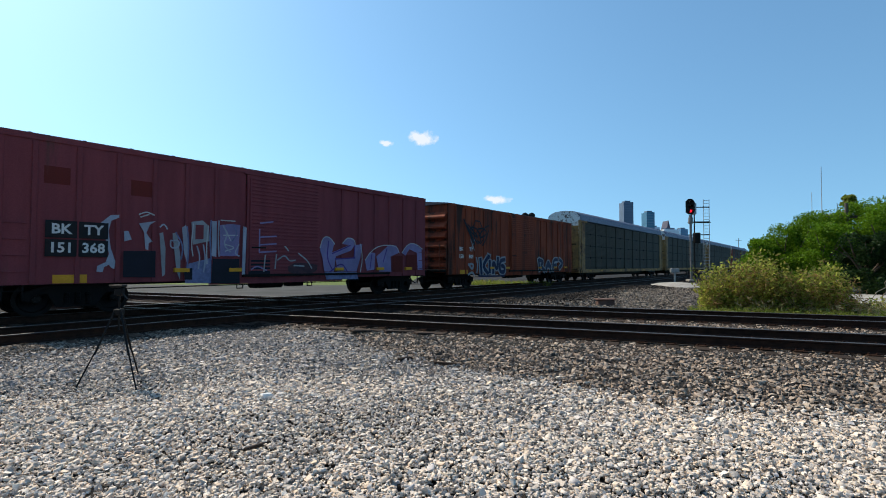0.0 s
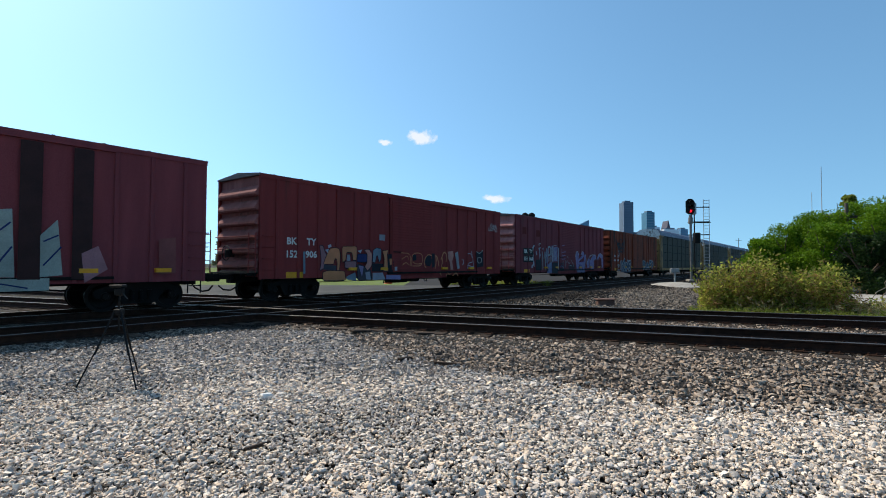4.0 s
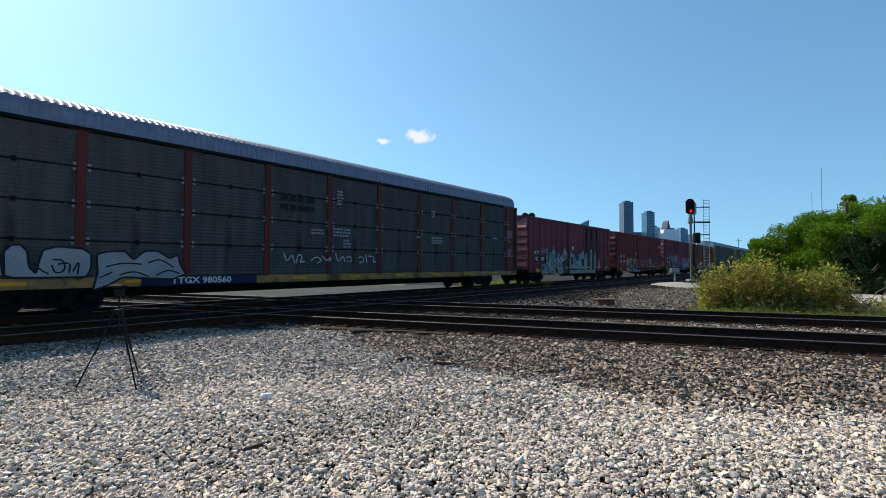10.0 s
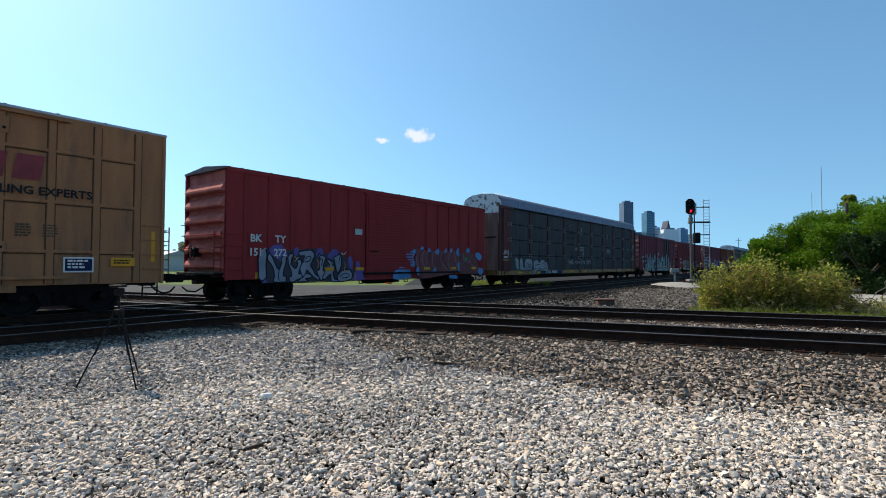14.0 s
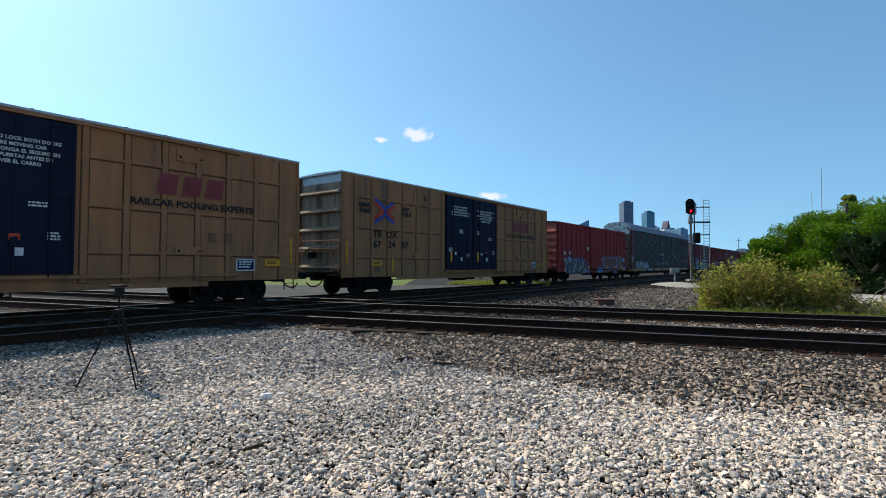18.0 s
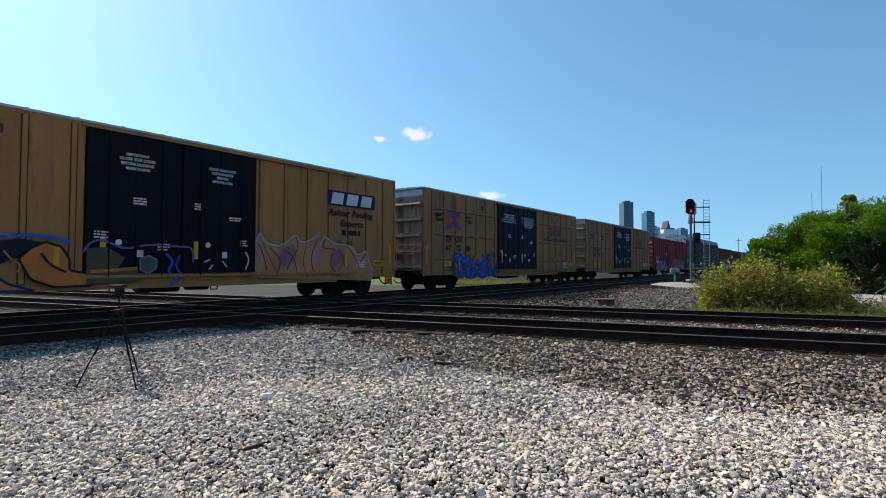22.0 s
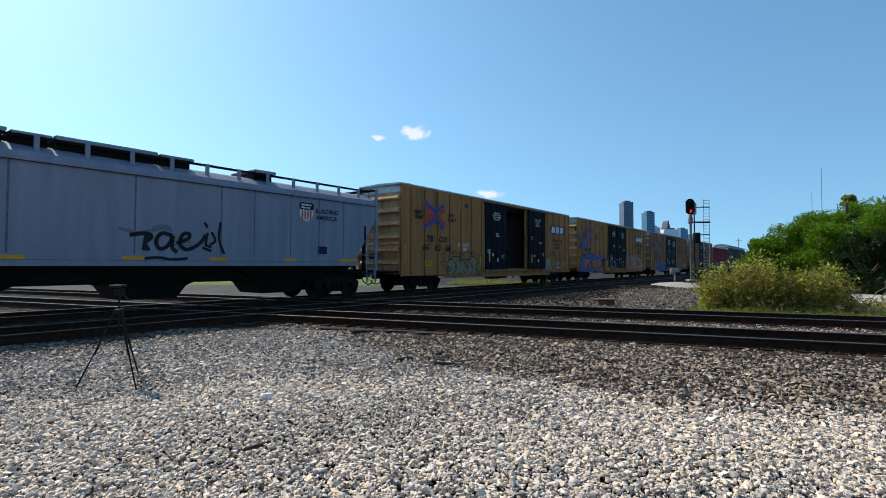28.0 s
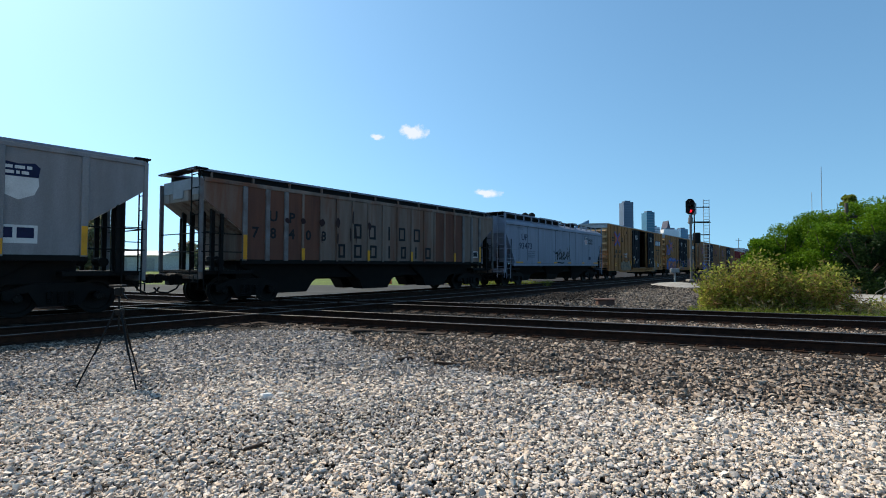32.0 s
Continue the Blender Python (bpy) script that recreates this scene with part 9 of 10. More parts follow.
blob(k, "g_navy", 0.0603, [(-7.11, 2.32), (-7.01, 2.29), (-7.06, 2.12), (-7.15, 2.15)])
blob(k, "g_navy", 0.0606, [(-6.11, 2.25), (-5.97, 2.3), (-5.93, 2.11), (-6.09, 2.08)])
blob(k, "g_navy", 0.0609, [(-4.91, 2.26), (-4.7, 2.31), (-4.65, 2.05), (-4.85, 2.04)])
blob(k, "g_mauve", 0.0615, [(-8.99, 1.71), (-8.75, 1.9), (-8.37, 1.94), (-8.19, 1.69), (-8.42, 1.33), (-8.54, 0.97), (-8.7, 1.3), (-8.9, 1.48)])
piece(k, "g_orange", "g_navy", 0.065, 0.0630, [(-8.3, 1.84), (-8.1, 1.92), (-7.95, 1.9), (-7.83, 1.93), (-7.59, 1.78), (-7.5, 1.62), (-7.68, 1.43), (-7.78, 1.43), (-7.67, 1.22), (-7.6, 0.83), (-8.01, 0.81), (-8.15, 1.15), (-8.28, 0.85), (-8.67, 0.83), (-8.54, 1), (-8.42, 1.3), (-8.23, 1.53), (-8.32, 1.64)], "orange letter edged in navy")
piece(k, "g_orange", "g_navy", 0.065, 0.0646, [(-7.54, 1.7), (-7.33, 1.92), (-7, 1.93), (-6.79, 1.8), (-6.84, 1.64), (-7.17, 1.66), (-7.25, 1.55), (-6.99, 1.34), (-6.86, 1.14), (-6.98, 0.94), (-7.23, 0.85), (-7.53, 0.99), (-7.57, 1.14), (-7.31, 1.11), (-7.24, 1.17), (-7.43, 1.3), (-7.54, 1.5)])
piece(k, "g_orange", "g_navy", 0.065, 0.0662, [(-6.9, 1.55), (-6.64, 1.81), (-6.31, 1.85), (-6.39, 1.64), (-6.23, 1.56), (-5.98, 1.83), (-5.72, 1.74), (-5.63, 1.48), (-5.5, 1.3), (-5.56, 0.95), (-5.79, 0.69), (-6.01, 0.79), (-5.97, 1.13), (-6.14, 1.22), (-6.21, 0.79), (-6.7, 0.8), (-6.78, 0.97), (-6.54, 1.14), (-6.71, 1.3)])
piece(k, "g_orange", "g_navy", 0.065, 0.0678, [(-5.67, 1.69), (-5.37, 1.9), (-5, 1.91), (-4.61, 1.73), (-4.41, 1.49), (-4.5, 1.3), (-4.79, 1.16), (-5.08, 1.21), (-4.98, 0.98), (-4.69, 0.81), (-5.34, 0.71), (-5.53, 0.95), (-5.39, 1.22), (-5.54, 1.45)])
piece(k, "g_orange", "g_navy", 0.065, 0.0694, [(-4.7, 1.21), (-4.4, 1.15), (-3.99, 0.83), (-3.46, 0.66), (-4.59, 0.69), (-4.88, 0.94)])
piece(k, "g_lilac", "g_navy", 0.035, 0.0720, [(-8.49, 1.71), (-8.27, 1.69), (-8.43, 1.52), (-8.5, 1.61)])
piece(k, "g_lilac", "g_navy", 0.035, 0.0729, [(-8.35, 1.21), (-8.19, 1.44), (-8.14, 1.3), (-8.31, 0.91), (-8.42, 1.06)])
piece(k, "g_lilac", "g_navy", 0.035, 0.0738, [(-7.41, 1.61), (-7.26, 1.64), (-7.19, 1.47), (-7.32, 1.42)])
piece(k, "g_lilac", "g_navy", 0.035, 0.0747, [(-7.34, 1.08), (-7.16, 1.09), (-7.13, 0.98), (-7.28, 0.95)])
piece(k, "g_lilac", "g_navy", 0.035, 0.0756, [(-6.23, 1.75), (-6.06, 1.79), (-6.02, 1.48), (-6.16, 1.51)])
piece(k, "g_lilac", "g_navy", 0.035, 0.0765, [(-6.48, 1.12), (-6.3, 1.17), (-6.25, 0.96), (-6.41, 0.88)])
piece(k, "g_lilac", "g_navy", 0.035, 0.0774, [(-5.88, 1.06), (-5.62, 0.97), (-5.79, 0.69), (-5.94, 0.78)])
piece(k, "g_lilac", "g_navy", 0.035, 0.0783, [(-5.27, 1.41), (-5.03, 1.47), (-4.78, 1.3), (-5.17, 1.14)])
piece(k, "g_lilac", "g_navy", 0.035, 0.0792, [(-5.09, 1.69), (-4.78, 1.58), (-4.99, 1.51), (-5.14, 1.58)])
piece(k, "g_lilac", "g_navy", 0.035, 0.0801, [(-6.88, 0.81), (-6.73, 0.9), (-6.6, 0.72), (-6.82, 0.69)])
piece(k, "g_lilac", "g_navy", 0.035, 0.0810, [(-6.66, 1.47), (-6.46, 1.54), (-6.39, 1.37), (-6.58, 1.24)])
blob(k, "g_purple", 0.0825, [(-8.91, 1.75), (-8.75, 1.84), (-8.68, 1.63), (-8.83, 1.53)])
blob(k, "g_purple", 0.0828, [(-8.68, 1.57), (-8.55, 1.53), (-8.6, 1.3), (-8.73, 1.42)])
blob(k, "g_purple", 0.0831, [(-5.32, 1.16), (-5.13, 1.12), (-5.16, 0.91), (-5.35, 0.95)])
blob(k, "g_purple", 0.0834, [(-6.18, 1.06), (-6.05, 1.1), (-6.01, 0.85), (-6.16, 0.84)])
blob(k, "g_purple", 0.0837, [(-7.58, 1.43), (-7.46, 1.3), (-7.52, 1.18), (-7.62, 1.26)])
blob(k, "g_purple", 0.0840, [(-5.63, 1.62), (-5.54, 1.73), (-5.43, 1.55), (-5.55, 1.45)])
blob(k, "g_rust", 0.0845, [(-8.13, 1.24), (-7.91, 1.24), (-7.91, 0.96), (-8.12, 0.96)])
blob(k, "g_rust", 0.0848, [(-5.49, 1.06), (-5.31, 1.02), (-5.35, 0.8), (-5.53, 0.83)])
blob(k, "g_rust", 0.0851, [(-7.17, 1.34), (-6.98, 1.24), (-7.04, 1.04), (-7.19, 1.14)])
blob(k, "g_black", 0.0865, [(-4.4, 1.87), (-3.8, 1.96), (-3.33, 1.88), (-3.47, 1.66), (-3.84, 1.54), (-4.24, 1.3), (-4.39, 1.46)])
piece(k, "g_orange", "g_black", 0.06, 0.1300, [(-3.86, 1.46), (-3.63, 1.73), (-3.33, 1.9), (-2.99, 1.77), (-2.82, 1.47), (-2.82, 1.18), (-2.32, 1.06), (-2.29, 0.77), (-3.13, 0.75), (-3.61, 0.95)])
blob(k, "g_olive", 0.1320, [(-2.45, 1.76), (-1.97, 1.81), (-1.53, 1.52), (-1.71, 1.22), (-1.21, 1.26), (-1.15, 0.83), (-2.44, 0.81)])
piece(k, "g_moss", "g_lilac", 0.04, 0.1335, [(-1.14, 1.48), (-0.92, 1.59), (-0.7, 1.48), (-0.7, 1.22), (-0.92, 1.06), (-1.13, 1.18)])
dash(k, "g_violet", 0.06, 0.1355, [(-2.52, 1.67), (-2.38, 1.92), (-2.12, 2.02), (-1.77, 1.86), (-1.51, 1.76), (-0.93, 1.92), (-0.08, 1.87), (0.36, 1.88), (0.36, 1.42)])
dash(k, "g_blue", 0.07, 0.1362, [(-0.43, 1.64), (-0.19, 1.4), (-0.42, 1.13), (-0.07, 0.9), (-0.3, 0.7)])
dash(k, "g_blue", 0.05, 0.1369, [(-0.02, 1.62), (-0.19, 1.26), (0.1, 0.99)])
dash(k, "g_orange", 0.09, 0.1376, [(-2.32, 1.14), (-1.71, 1.18), (-1.24, 1.22)])
dash(k, "g_black", 0.06, 0.1383, [(-3.41, 1.6), (-3.23, 1.31), (-2.91, 1.14)])
dash(k, "g_blue", 0.08, 0.1390, [(-4.38, 1.95), (-3.8, 2.06), (-3.15, 2.02), (-2.83, 1.91)])
dash(k, "g_lilac", 0.04, 0.1397, [(-4.26, 1.99), (-4.18, 2.07), (-4.01, 2.01)])
dash(k, "g_tan", 0.04, 0.1404, [(-4.13, 1.65), (-4, 1.46), (-3.79, 1.31), (-3.87, 1.15)])
dash(k, "g_white", 0.05, 0.1411, [(0.73, 1.42), (0.89, 1.49)])
dash(k, "g_white", 0.05, 0.1415, [(0.89, 1.19), (0.98, 1.31)])
dash(k, "g_white", 0.05, 0.1419, [(2.13, 1.75), (2.27, 1.5), (2.14, 1.18)])
dash(k, "g_white", 0.05, 0.1423, [(1.33, 1.43), (1.46, 1.26)])
blob(k, "g_tan", 0.062, [(2.43, 0.89), (2.48, 2.02), (2.72, 2.49), (2.98, 2.08), (3.61, 1.97), (4.19, 2.49), (4.45, 2.1), (5.05, 2.35), (5.34, 2.28), (5.54, 2.48), (5.97, 2.17), (6.97, 2.13), (7.31, 1.67), (7.84, 1.97), (7.98, 1.38), (8.23, 1.09), (8.14, 0.64)], "pale pink graffiti with a white crest")
for q, spot in enumerate([[(2.55, 1.9), (2.75, 2.3), (3.05, 1.7), (2.9, 1.2), (2.6, 1.3)], [(3.5, 1.8), (4.1, 2.2), (4.3, 1.6), (3.9, 1.2), (3.5, 1.3)], [(4.9, 2.1), (5.3, 2.1), (5.4, 1.5), (5.0, 1.2), (4.8, 1.6)], [(5.8, 2.0), (6.6, 2.0), (6.5, 1.4), (5.9, 1.3)], [(7.2, 1.5), (7.8, 1.7), (7.8, 1.2), (7.3, 1.1)]]):
    blob(k, "g_mauve" if q % 2 else "g_pink", 0.0635 + q * 0.0003, spot, soft=True)
for q, line in enumerate([[(2.48, 1.5), (2.48, 2.02), (2.72, 2.52), (2.82, 2.27), (2.98, 2.08), (3.61, 1.97), (4.19, 2.52), (4.45, 2.1), (5.05, 2.38), (5.29, 2.47)], [(5.29, 2.04), (5.54, 2.51), (5.97, 2.17), (6.97, 2.13), (7.31, 1.67), (7.84, 2.0), (7.98, 1.38), (8.23, 1.09)]]):
    dash(k, "g_pale", 0.055, 0.066 + q * 0.0004, line)
for q, line in enumerate([[(2.65, 2.07), (2.88, 1.62), (2.98, 1.14)], [(4.21, 2.37), (4.33, 1.97), (4.0, 1.51), (3.82, 1.13)], [(5.18, 2.28), (4.86, 1.64), (5.05, 0.92)], [(5.58, 2.32), (5.38, 1.98), (6.06, 1.96)], [(6.78, 2.06), (7.15, 1.64), (7.39, 1.24)], [(5.97, 1.79), (5.8, 1.25), (6.41, 0.83)], [(3.12, 1.92), (3.61, 1.5), (3.37, 0.95)], [(7.78, 1.85), (7.42, 1.38)]]):
    dash(k, "maroon_mark", 0.05, 0.069 + q * 0.0004, line)
for q, line in enumerate([[(2.78, 2.15), (3.33, 1.14)], [(4.65, 2.03), (4.5, 1.38), (4.73, 0.86)], [(6.24, 2.0), (6.6, 1.52), (6.24, 1.11)], [(3.68, 1.88), (4.12, 1.63), (4.27, 1.0)]]):
    dash(k, "maroon_mark", 0.03, 0.073 + q * 0.0004, line)
for pts, mat, wide, y in ((((-9.50, 3.8), (-8.94, 3.75), (-8.32, 3.2), (-7.64, 3.25)), "g_violet", 0.3, 0.062), (((-9.50, 2.75), (-9.00, 3.2), (-8.45, 2.75), (-7.70, 3.0)), "g_violet", 0.3, 0.064),
                          (((-9.50, 3.75), (-9.13, 3.45), (-9.38, 2.8)), "g_plum", 0.2, 0.066), (((-8.94, 3.7), (-8.88, 2.7)), "g_violet", 0.22, 0.068), (((-8.82, 3.5), (-8.20, 3.55), (-7.58, 3.0)), "g_plum", 0.2, 0.070)):
    bm = bmesh.new()
    stroke(bm, pts, wide, -HW - y)
    part("graffiti_band", bm, M[mat], k)
for car in (k, l):
    for x in (-3.1, 6.6):
        part("long_reflector", block(x - 0.06, x + 0.06, -HW - 0.135, -HW - 0.04, 1.28, 1.78), M["yellow_mark"], car, "yellow reflective strip")
blob(l, "g_dust", 0.0525, [(-6.22, 1.14), (-6.17, 1.3), (-6.1, 1.61), (-5.65, 1.64), (-5.66, 1.77), (-5.06, 1.75), (-5.03, 1.62), (-3.96, 1.62), (-3.97, 1.78), (-3.46, 1.78), (-3.21, 1.44), (-2.99, 1.41), (-2.96, 0.87), (-4.31, 0.84), (-5.45, 0.79), (-6.05, 0.88)], "faded grey-tan letters")
dash(l, "g_black", 0.045, 0.0545, [(-6.09, 1.23), (-6.1, 1.61), (-5.65, 1.62), (-5.66, 1.77), (-5.06, 1.78), (-5.03, 1.62), (-4.47, 1.63)])
dash(l, "g_black", 0.045, 0.0549, [(-4.47, 1.63), (-3.96, 1.64), (-3.97, 1.8), (-3.48, 1.8), (-3.21, 1.44), (-2.99, 1.71)])
dash(l, "g_black", 0.045, 0.0553, [(-6.19, 1.22), (-5.99, 1.22), (-5.99, 1.02), (-6.19, 1.02), (-6.19, 1.22)])
dash(l, "g_black", 0.045, 0.0557, [(-6.03, 0.99), (-5.87, 1.08), (-5.76, 1.1), (-5.81, 1.3)])
dash(l, "g_black", 0.045, 0.0561, [(-5.65, 1.52), (-5.46, 1.45), (-5.27, 1.29), (-5.28, 1.13), (-5.47, 0.98), (-5.64, 0.93)])
dash(l, "g_black", 0.045, 0.0565, [(-4.99, 1.56), (-4.74, 1.3), (-4.98, 1.11), (-5.01, 1.3)])
dash(l, "g_black", 0.045, 0.0569, [(-4.78, 1.56), (-4.52, 1.46), (-4.29, 1.21), (-4.5, 0.89), (-4.72, 1)])
dash(l, "g_black", 0.045, 0.0573, [(-4.46, 1.34), (-4.22, 1.27), (-4.37, 1.1), (-4.46, 1.34)])
dash(l, "g_black", 0.045, 0.0577, [(-4.19, 1.62), (-4.13, 1.3), (-4.26, 0.99)])
dash(l, "g_black", 0.045, 0.0581, [(-4.02, 1.5), (-3.86, 1.35), (-3.72, 1.13), (-3.95, 0.87)])
dash(l, "g_black", 0.045, 0.0585, [(-3.9, 1.3), (-3.72, 1.21), (-3.82, 0.98), (-3.9, 1.3)])
dash(l, "g_black", 0.045, 0.0589, [(-3.42, 1.06), (-3.04, 0.97), (-3.04, 0.77), (-3.44, 0.83), (-3.42, 1.06)])
dash(l, "g_black", 0.045, 0.0593, [(-3.27, 1.45), (-3.42, 1.11)])
dash(l, "g_black", 0.045, 0.0597, [(-5.46, 1.3), (-5.33, 1.22), (-5.43, 1.1), (-5.46, 1.3)])
dash(l, "g_black", 0.045, 0.0601, [(-5.27, 1.57), (-5.05, 1.57), (-5.01, 1.38)])
dash(l, "g_black", 0.045, 0.0605, [(-5.59, 0.8), (-5.53, 0.65), (-5.44, 0.65)])
dash(l, "g_black", 0.045, 0.0609, [(-4.85, 0.85), (-4.82, 0.62)])
dash(l, "g_black", 0.045, 0.0613, [(-5.28, 0.83), (-4.98, 0.88)])
blob(l, "g_steel", 0.0625, [(-4.96, 1.27), (-4.78, 1.27), (-4.9, 1.12)])
blob(l, "g_steel", 0.0628, [(-4.43, 1.27), (-4.27, 1.24), (-4.37, 1.12)])
blob(l, "g_steel", 0.0631, [(-3.87, 1.24), (-3.73, 1.14), (-3.83, 1.01)])
blob(l, "g_steel", 0.0634, [(-5.44, 1.25), (-5.35, 1.2), (-5.42, 1.11)])
blob(l, "g_steel", 0.0637, [(-5.94, 1.13), (-5.83, 1.19), (-5.85, 1.05)])
dash(l, "g_black", 0.028, 0.0640, [(-5.8, 1.96), (-5.62, 2), (-5.42, 1.93), (-5.73, 1.91)])
dash(l, "g_black", 0.028, 0.0644, [(-4.93, 1.79), (-4.9, 1.91), (-4.82, 1.79), (-4.77, 1.91)])
dash(l, "g_black", 0.028, 0.0648, [(-4.74, 1.88), (-4.61, 1.89), (-4.66, 1.76), (-4.5, 1.77)])
dash(l, "g_black", 0.028, 0.0652, [(-4.06, 1.97), (-3.91, 2.03), (-3.88, 1.91), (-4.02, 1.89)])
dash(l, "g_black", 0.028, 0.0656, [(-3.85, 1.92), (-3.82, 2.01), (-3.72, 2.02)])
dash(l, "g_black", 0.028, 0.0660, [(-3.28, 1.87), (-3.19, 1.9), (-3.12, 1.81), (-2.96, 1.88)])
dash(l, "g_black", 0.028, 0.0664, [(-3.15, 1.72), (-2.99, 1.61), (-2.91, 1.71)])
dash(l, "g_black", 0.028, 0.0668, [(-2.79, 1.3), (-2.69, 1.17), (-2.75, 1.03), (-2.65, 0.93)])
dash(l, "g_black", 0.028, 0.0672, [(-6.65, 1.87), (-6.51, 1.93), (-6.36, 1.86), (-6.53, 1.8)])
dash(l, "g_black", 0.028, 0.0676, [(-6.63, 1.71), (-6.4, 1.74), (-6.29, 1.64), (-6.54, 1.6)])
dash(l, "g_black", 0.028, 0.0680, [(-6.65, 1.3), (-6.5, 1.39), (-6.39, 1.25), (-6.57, 1.14)])
dash(l, "g_black", 0.028, 0.0684, [(-6.68, 1.51), (-6.48, 1.5), (-6.31, 1.55)])
blob(l, "g_cream", 0.058, [(5.52, 0.82), (5.48, 1.42), (5.65, 1.8), (6.05, 1.73), (6.33, 1.5), (6.4, 1.11), (6.84, 1.02), (6.84, 0.82)], "cream and grey graffiti beside the door")
for q, line in enumerate([[(5.5, 1.42), (5.66, 1.8), (6.05, 1.72), (6.3, 1.5)], [(5.58, 1.27), (5.71, 0.97), (6.05, 1.12), (6.19, 0.88)], [(5.84, 1.65), (5.78, 1.35), (6.12, 1.27)], [(6.4, 1.11), (6.62, 0.95), (6.84, 1.01)]]):
    dash(l, "g_white", 0.05, 0.075 + q * 0.0004, line)
for q, line in enumerate([[(7.11, 2.02), (7.12, 1.35)], [(7.95, 2.25), (7.97, 1.43)], [(8.8, 2.02), (8.81, 1.52)]]):
    dash(l, "g_moss", 0.08, 0.062 + q * 0.0004, line)
scrawl(l, -6.8, -3.2, 1.9, 2.2, -HW - 0.05, 3, "g_black", 18, 0.03)
write(l, "DO NOT", -4.6, -HW, 2.42, 0.26, M["white"], bold=0.006)
write(l, "HUMP", -4.6, -HW, 2.18, 0.26, M["white"], bold=0.006)

m = hopper(-171.97, -154.84, M["grey_hopper"], "pale grey covered hopper with a black sprayed tag", "smooth", 1.42, 4.0, 4.66)
n = hopper(-191.07, -173.39, M["rust_hopper"], "rust-stained grey-brown covered hopper with ribbed sides", "ribbed", 1.49, 4.10, 4.46, posts=18, postpaint=M["rust_post"])
o = hopper(-209.6, -192.6, M["grey_dull"], "dull grey covered hopper with a shield emblem", "ribbed", 1.55, 4.3, 4.45, posts=9, postpaint=M["grey_dull"])
write(m, "UP", -6.05, -HW, 3.15, 0.58, M["navy"], stretch=1.2, bold=0.006)
write(m, "93473", -5.85, -HW, 2.58, 0.56, M["navy"], stretch=1.32, bold=0.006)
bars(m, 4, -5.0, -HW, 2.2, 1.1, 0.07, M["hopper_haze"], seed=91)
bars(m, 3, 0.2, -HW, 2.0, 0.8, 0.06, M["hopper_haze"], seed=92)
bars(m, 2, -6.6, -HW, 3.75, 0.8, 0.05, M["hopper_haze"], seed=93)
for q, line in enumerate([[(-1.6, 2.34), (-1.25, 2.26), (-0.8, 2.24)], [(-1.3, 2.2), (-0.9, 2.32), (-0.6, 2.36)], [(-0.8, 2.33), (-0.5, 2.42), (-0.2, 2.36)], [(-0.7, 2.42), (-0.45, 2.50), (-0.25, 2.45)]]):
    dash(m, "hopper_haze", 0.09, 0.010 + q * 0.0004, line)
for q, line in enumerate([[(-0.9, 2.24), (-0.96, 1.78)], [(-1.31, 2.18), (-0.88, 2.26), (-0.72, 2.14), (-0.99, 1.96), (-0.85, 1.78)],
                          [(-0.22, 2.22), (-0.5, 2.3), (-0.67, 2.02), (-0.54, 1.75), (-0.26, 1.9), (-0.14, 2.31), (-0.21, 1.84), (-0.06, 1.73)],
                          [(-0.01, 1.99), (0.34, 2.14), (0.34, 2.31), (0.11, 2.28), (0.02, 1.93), (0.27, 1.74), (0.71, 2.02), (0.82, 2.24)]]):
    dash(m, "black", 0.12, 0.012 + q * 0.0004, line)
for q, line in enumerate([[(0.9, 2.32), (0.85, 2.02)], [(0.81, 2.65), (0.89, 2.54)], [(1.33, 2.68), (1.26, 2.14), (1.46, 1.71)], [(1.05, 2.35), (1.2, 2.1), (1.01, 1.98)],
                          [(0.77, 1.86), (1.01, 1.77)], [(0.85, 1.95), (1.01, 1.89)], [(-1.04, 1.5), (-0.52, 1.55), (-0.21, 1.47), (0.26, 1.52)]]):
    dash(m, "black", 0.085, 0.018 + q * 0.0004, line)
for x, w in ((-6.73, 0.47), (-3.92, 0.25), (-1.24, 0.29), (1.3, 0.3), (4.06, 0.28), (6.88, 0.5)):
    part("reflector", block(x - w, x + w, -HW - 0.026, -HW - 0.021, 1.46, 1.56), M["yellow_mark"], m, "yellow reflective strip")
for x, w in ((-6.79, 0.02), (-5.61, 0.012), (-4.03, 0.022), (-1.21, 0.02), (1.37, 0.02), (2.57, 0.012), (4.05, 0.012), (5.35, 0.02), (6.6, 0.012)):
    part("side_seam", block(x - w, x + w, -HW - 0.008, -HW, 1.62, 3.9), M["hopper_seam"], m, "sooty vertical weld seam")
# thin dark line painted for the shadow gap along the sill
part("sill_shadow_line", block(-7.3, 7.3, -HW - 0.012, -HW - 0.002, 1.43, 1.455), M["hopper_seam"], m)
part("chord_seam", block(-8.4, 8.4, -HW - 0.056, -HW - 0.05, 3.885, 3.91), M["black"], m)


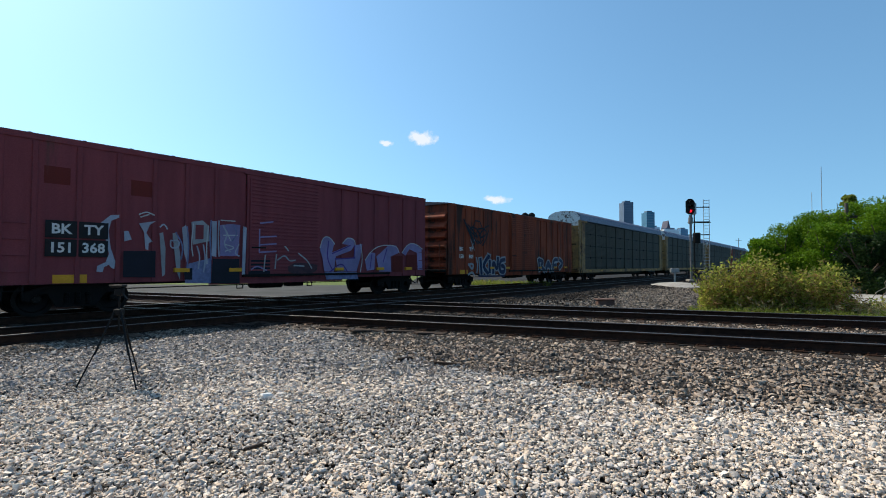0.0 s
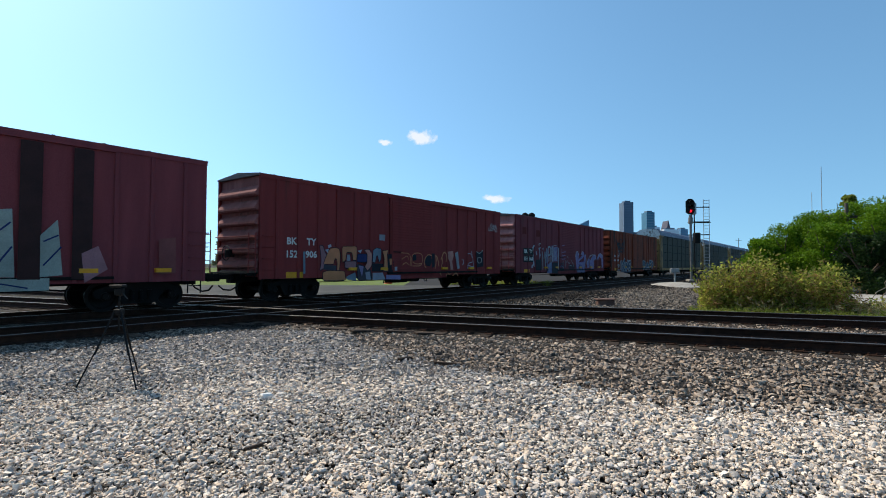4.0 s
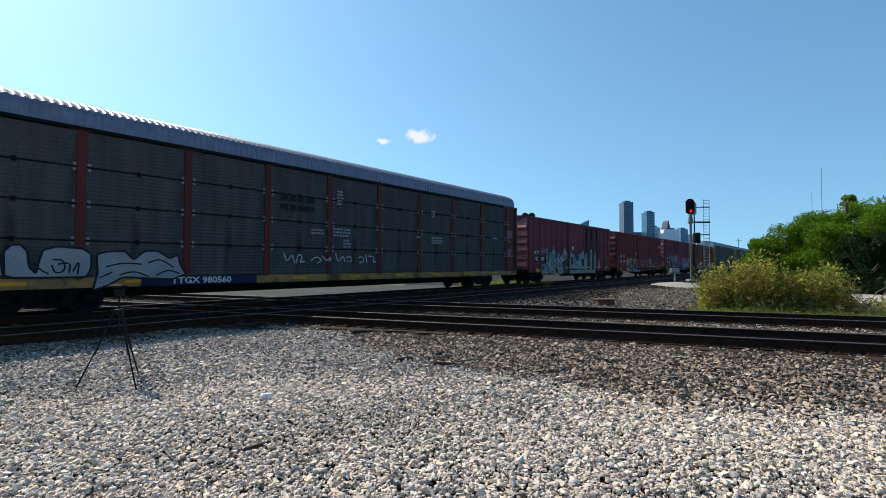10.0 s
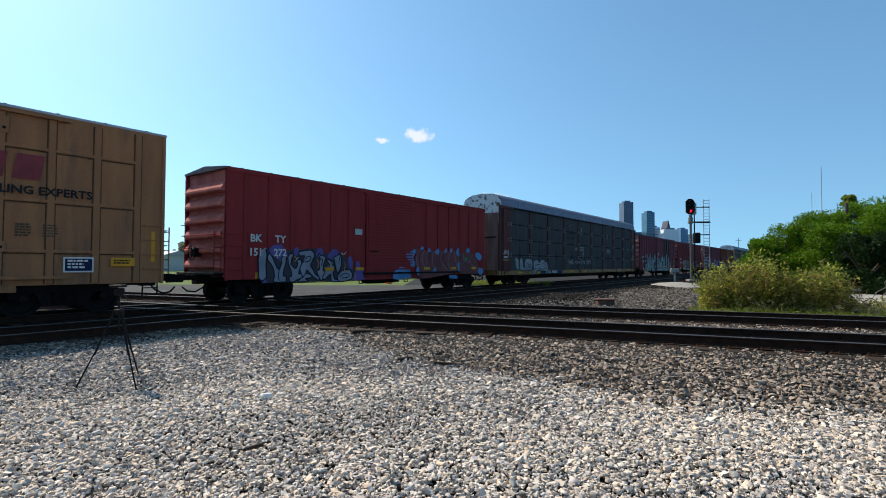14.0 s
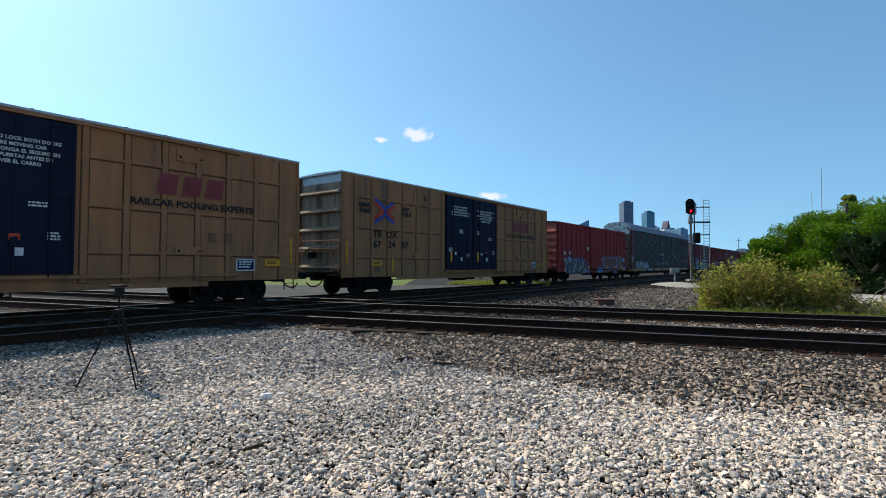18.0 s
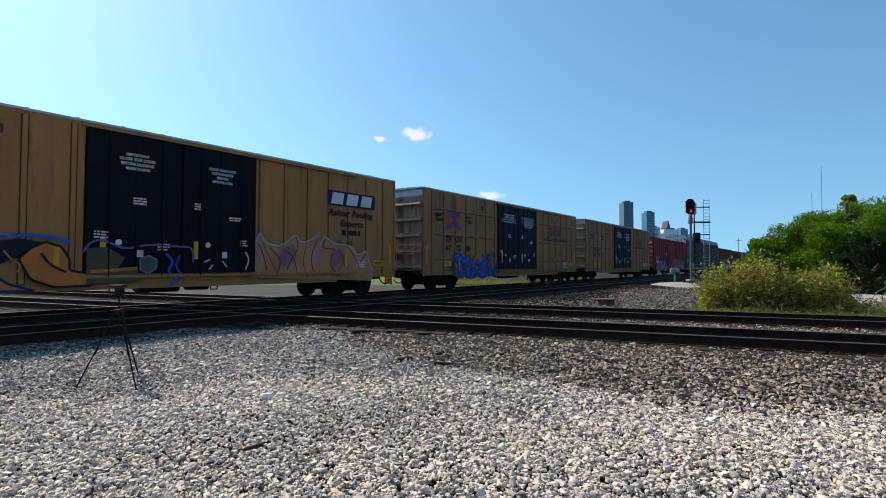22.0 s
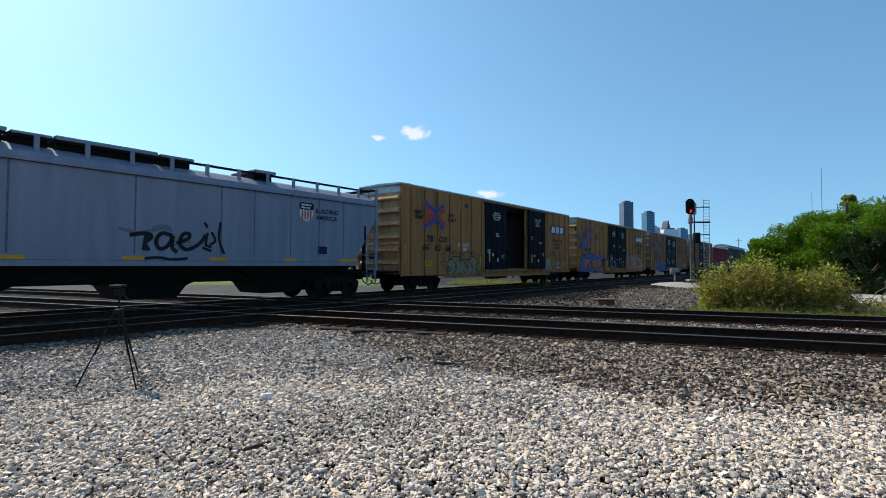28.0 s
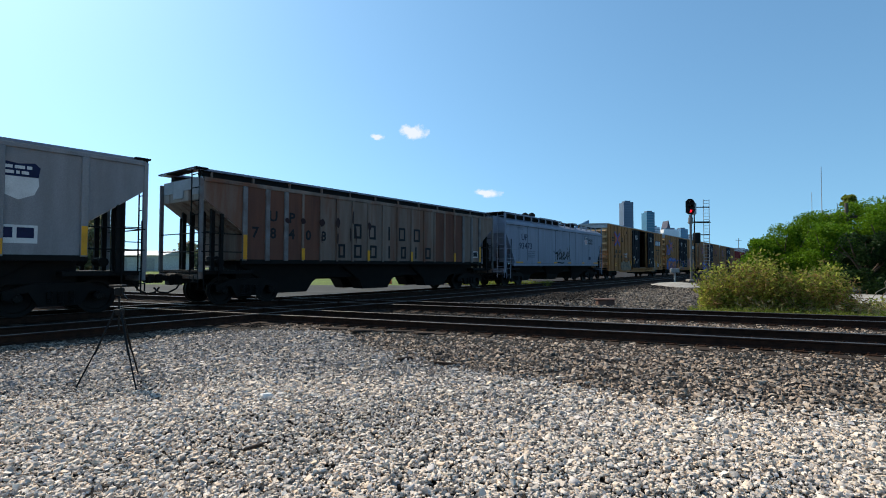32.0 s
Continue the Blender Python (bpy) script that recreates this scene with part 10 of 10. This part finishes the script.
def shield(car, x, z, w):
    """A shield emblem: navy top band with white blocks over a pale field."""
    y = -HW - 0.008
    low = [(x - w / 2, z + 0.05 * w), (x - w * 0.52, z - 0.2 * w), (x - w * 0.4, z - 0.5 * w), (x, z - 0.68 * w), (x + w * 0.4, z - 0.5 * w), (x + w * 0.52, z - 0.2 * w), (x + w / 2, z + 0.05 * w)]
    top = [(x - w / 2, z + 0.06 * w), (x + w / 2, z + 0.06 * w), (x + w * 0.55, z + 0.38 * w), (x + w * 0.4, z + 0.52 * w), (x, z + 0.46 * w), (x - w * 0.4, z + 0.52 * w), (x - w * 0.55, z + 0.38 * w)]
    bm = bmesh.new()
    flat(bm, low, y, 0)
    sh = part("shield_emblem", bm, M["white"], car, "pale shield emblem with navy top")
    bm = bmesh.new()
    flat(bm, top, y, 0)
    part("shield_band", bm, M["navy"], sh)
    bars(sh, 2, x + 0.05 * w, y, z + 0.30 * w, w * 0.9, 0.10 * w, M["white"], seed=5)
    return sh


sm = shield(m, 4.75, 3.4, 0.62)
for q in range(4):
    part("shield_stripe", block(4.52 + q * 0.13, 4.58 + q * 0.13, -HW - 0.012, -HW - 0.0095, 3.06, 3.42), M["red_mark"], sm)
write(m, "BUILDING", 5.75, -HW, 3.42, 0.24, M["black"], stretch=1.05)
write(m, "AMERICA", 5.72, -HW, 3.16, 0.24, M["black"], stretch=1.05)
part("data_plate", block(5.3, 5.75, -HW - 0.008, -HW - 0.004, 1.75, 2.05), M["navy"], m, "small dark data stencil")
shield(o, 5.55, 3.45, 0.78)
part("data_plate", block(5.05, 5.95, -HW - 0.008, -HW - 0.004, 1.85, 2.3), M["white"], o, "white-framed data stencil")
part("data_panel", block(5.12, 5.46, -HW - 0.012, -HW - 0.0085, 1.98, 2.24), M["navy"], o)
part("data_panel", block(5.54, 5.88, -HW - 0.012, -HW - 0.0085, 1.98, 2.24), M["navy"], o)
def name_mark(car, x, z, w, h, thick=0.1):
    """A plain open frame, or a single bar where narrow, in place of one large painted character."""
    y0, y1 = -HW - 0.010, -HW - 0.006
    if w < 0.2:
        bm = block(x - thick / 2, x + thick / 2, y0, y1, z, z + h)
    else:
        bm = block(x - w / 2, x - w / 2 + thick, y0, y1, z, z + h)
        box(bm, x + w / 2 - thick, x + w / 2, y0, y1, z, z + h)
        box(bm, x - w / 2 + thick, x + w / 2 - thick, y0, y1, z, z + thick)
        box(bm, x - w / 2 + thick, x + w / 2 - thick, y0, y1, z + h - thick, z + h)
    return part("name_mark", bm, M["black"], car, "plain dark mark of the painted name")


for x0, x1 in [(RIBS[k] + 0.02, RIBS[k + 1] - 0.02) for k in (0, 1, 2, 3, 12, 13, 14)]:
    part("side_panel", block(x0, x1, -HW - 0.004, -HW - 0.0005, 1.5, 4.0), M["rust_panel"], n, "rust-brown side panel")
# dark grease smudges at the posts
for q, (x, z, w, h) in enumerate(((-5.63, 2.95, 0.16, 0.13), (-4.93, 2.98, 0.15, 0.16), (-4.04, 2.98, 0.20, 0.20), (-3.24, 3.03, 0.18, 0.26), (-2.42, 3.30, 0.07, 0.42), (-2.55, 2.60, 0.06, 0.40), (-2.25, 2.55, 0.06, 0.45), (-1.47, 3.0, 0.15, 0.24), (-1.47, 2.7, 0.05, 0.3), (-4.04, 2.4, 0.05, 0.3), (-3.24, 2.4, 0.06, 0.35))):
    w, h = w * 0.75, h * 0.85
    pts = [(x + w * (0.88 + 0.12 * math.sin(5 * k + q)) * math.cos(0.628 * k), z + h * (0.88 + 0.12 * math.cos(4 * k + 2 * q)) * math.sin(0.628 * k)) for k in range(10)]
    blob(n, "patch", 0.073 + q * 0.0004, pts, "dark grease smudge")
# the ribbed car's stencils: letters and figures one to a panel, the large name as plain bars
for w, x, z in (("U", 2.66, 3.05), ("P", 3.45, 3.05), ("7", 1.95, 2.44), ("8", 2.66, 2.44), ("4", 3.45, 2.44), ("0", 4.2, 2.44), ("3", 4.95, 2.44)):
    write(n, w, -8.84 + x, -HW, z, 0.52, M["black"], bold=0.02)
for x, w in ((-2.09, 0.42), (-1.26, 0.46), (-0.17, 0.1), (0.70, 0.46), (1.77, 0.46)):
    name_mark(n, x, 2.44, w, 0.62)
for x, w in ((-2.97, 0.36), (-2.08, 0.42), (-1.17, 0.42), (-0.16, 0.1), (0.81, 0.34), (1.71, 0.1), (2.64, 0.42)):
    name_mark(n, x, 1.62, w, 0.56)
bm = bmesh.new()
xe = -(17.68 / 2 - 0.12)
for q, (y0, y1, z0) in enumerate(((-1.36, -0.7, 3.62), (-0.7, -0.1, 3.8), (-0.1, 0.6, 3.55), (0.6, 1.3, 3.75))):
    box(bm, xe - 0.03 - 0.004 * q, xe - 0.006, y0, y1, z0, 4.16)
part("torn_sheet", bm, M["g_white"], n, "pale torn sheet hanging over the end")
part("data_plate", block(6.65, 7.15, -HW - 0.008, -HW - 0.004, 1.75, 2.1), M["white"], n, "white-framed data stencil")
part("data_panel", block(6.7, 7.1, -HW - 0.012, -HW - 0.0085, 1.8, 2.05), M["black"], n)


# ---- what moves ----
def motions():
    for car, offset in MOVING:
        walk(car, [(t, pose(*along(offset + travelled(t)), 0, 0, TRAIN_RZ)) for t in range(0, 33, 4)])
    for cl, x, y, z in CLOUDS:
        walk(cl, [(0.0, pose(x, y, z, 90, 0, 0)), (32.0, pose(x - 40, y, z + 28, 90, 0, 0))])
    # the wheels roll: a row for every twelfth of a second
    times = [round(k / 12, 4) for k in range(32 * 12 + 1)]
    for w, x, r in WHEELS:
        walk(w, [(t, pose(x, 0, r, 0, math.degrees(travelled(t) / r) % 360, 0)) for t in times])


motions()
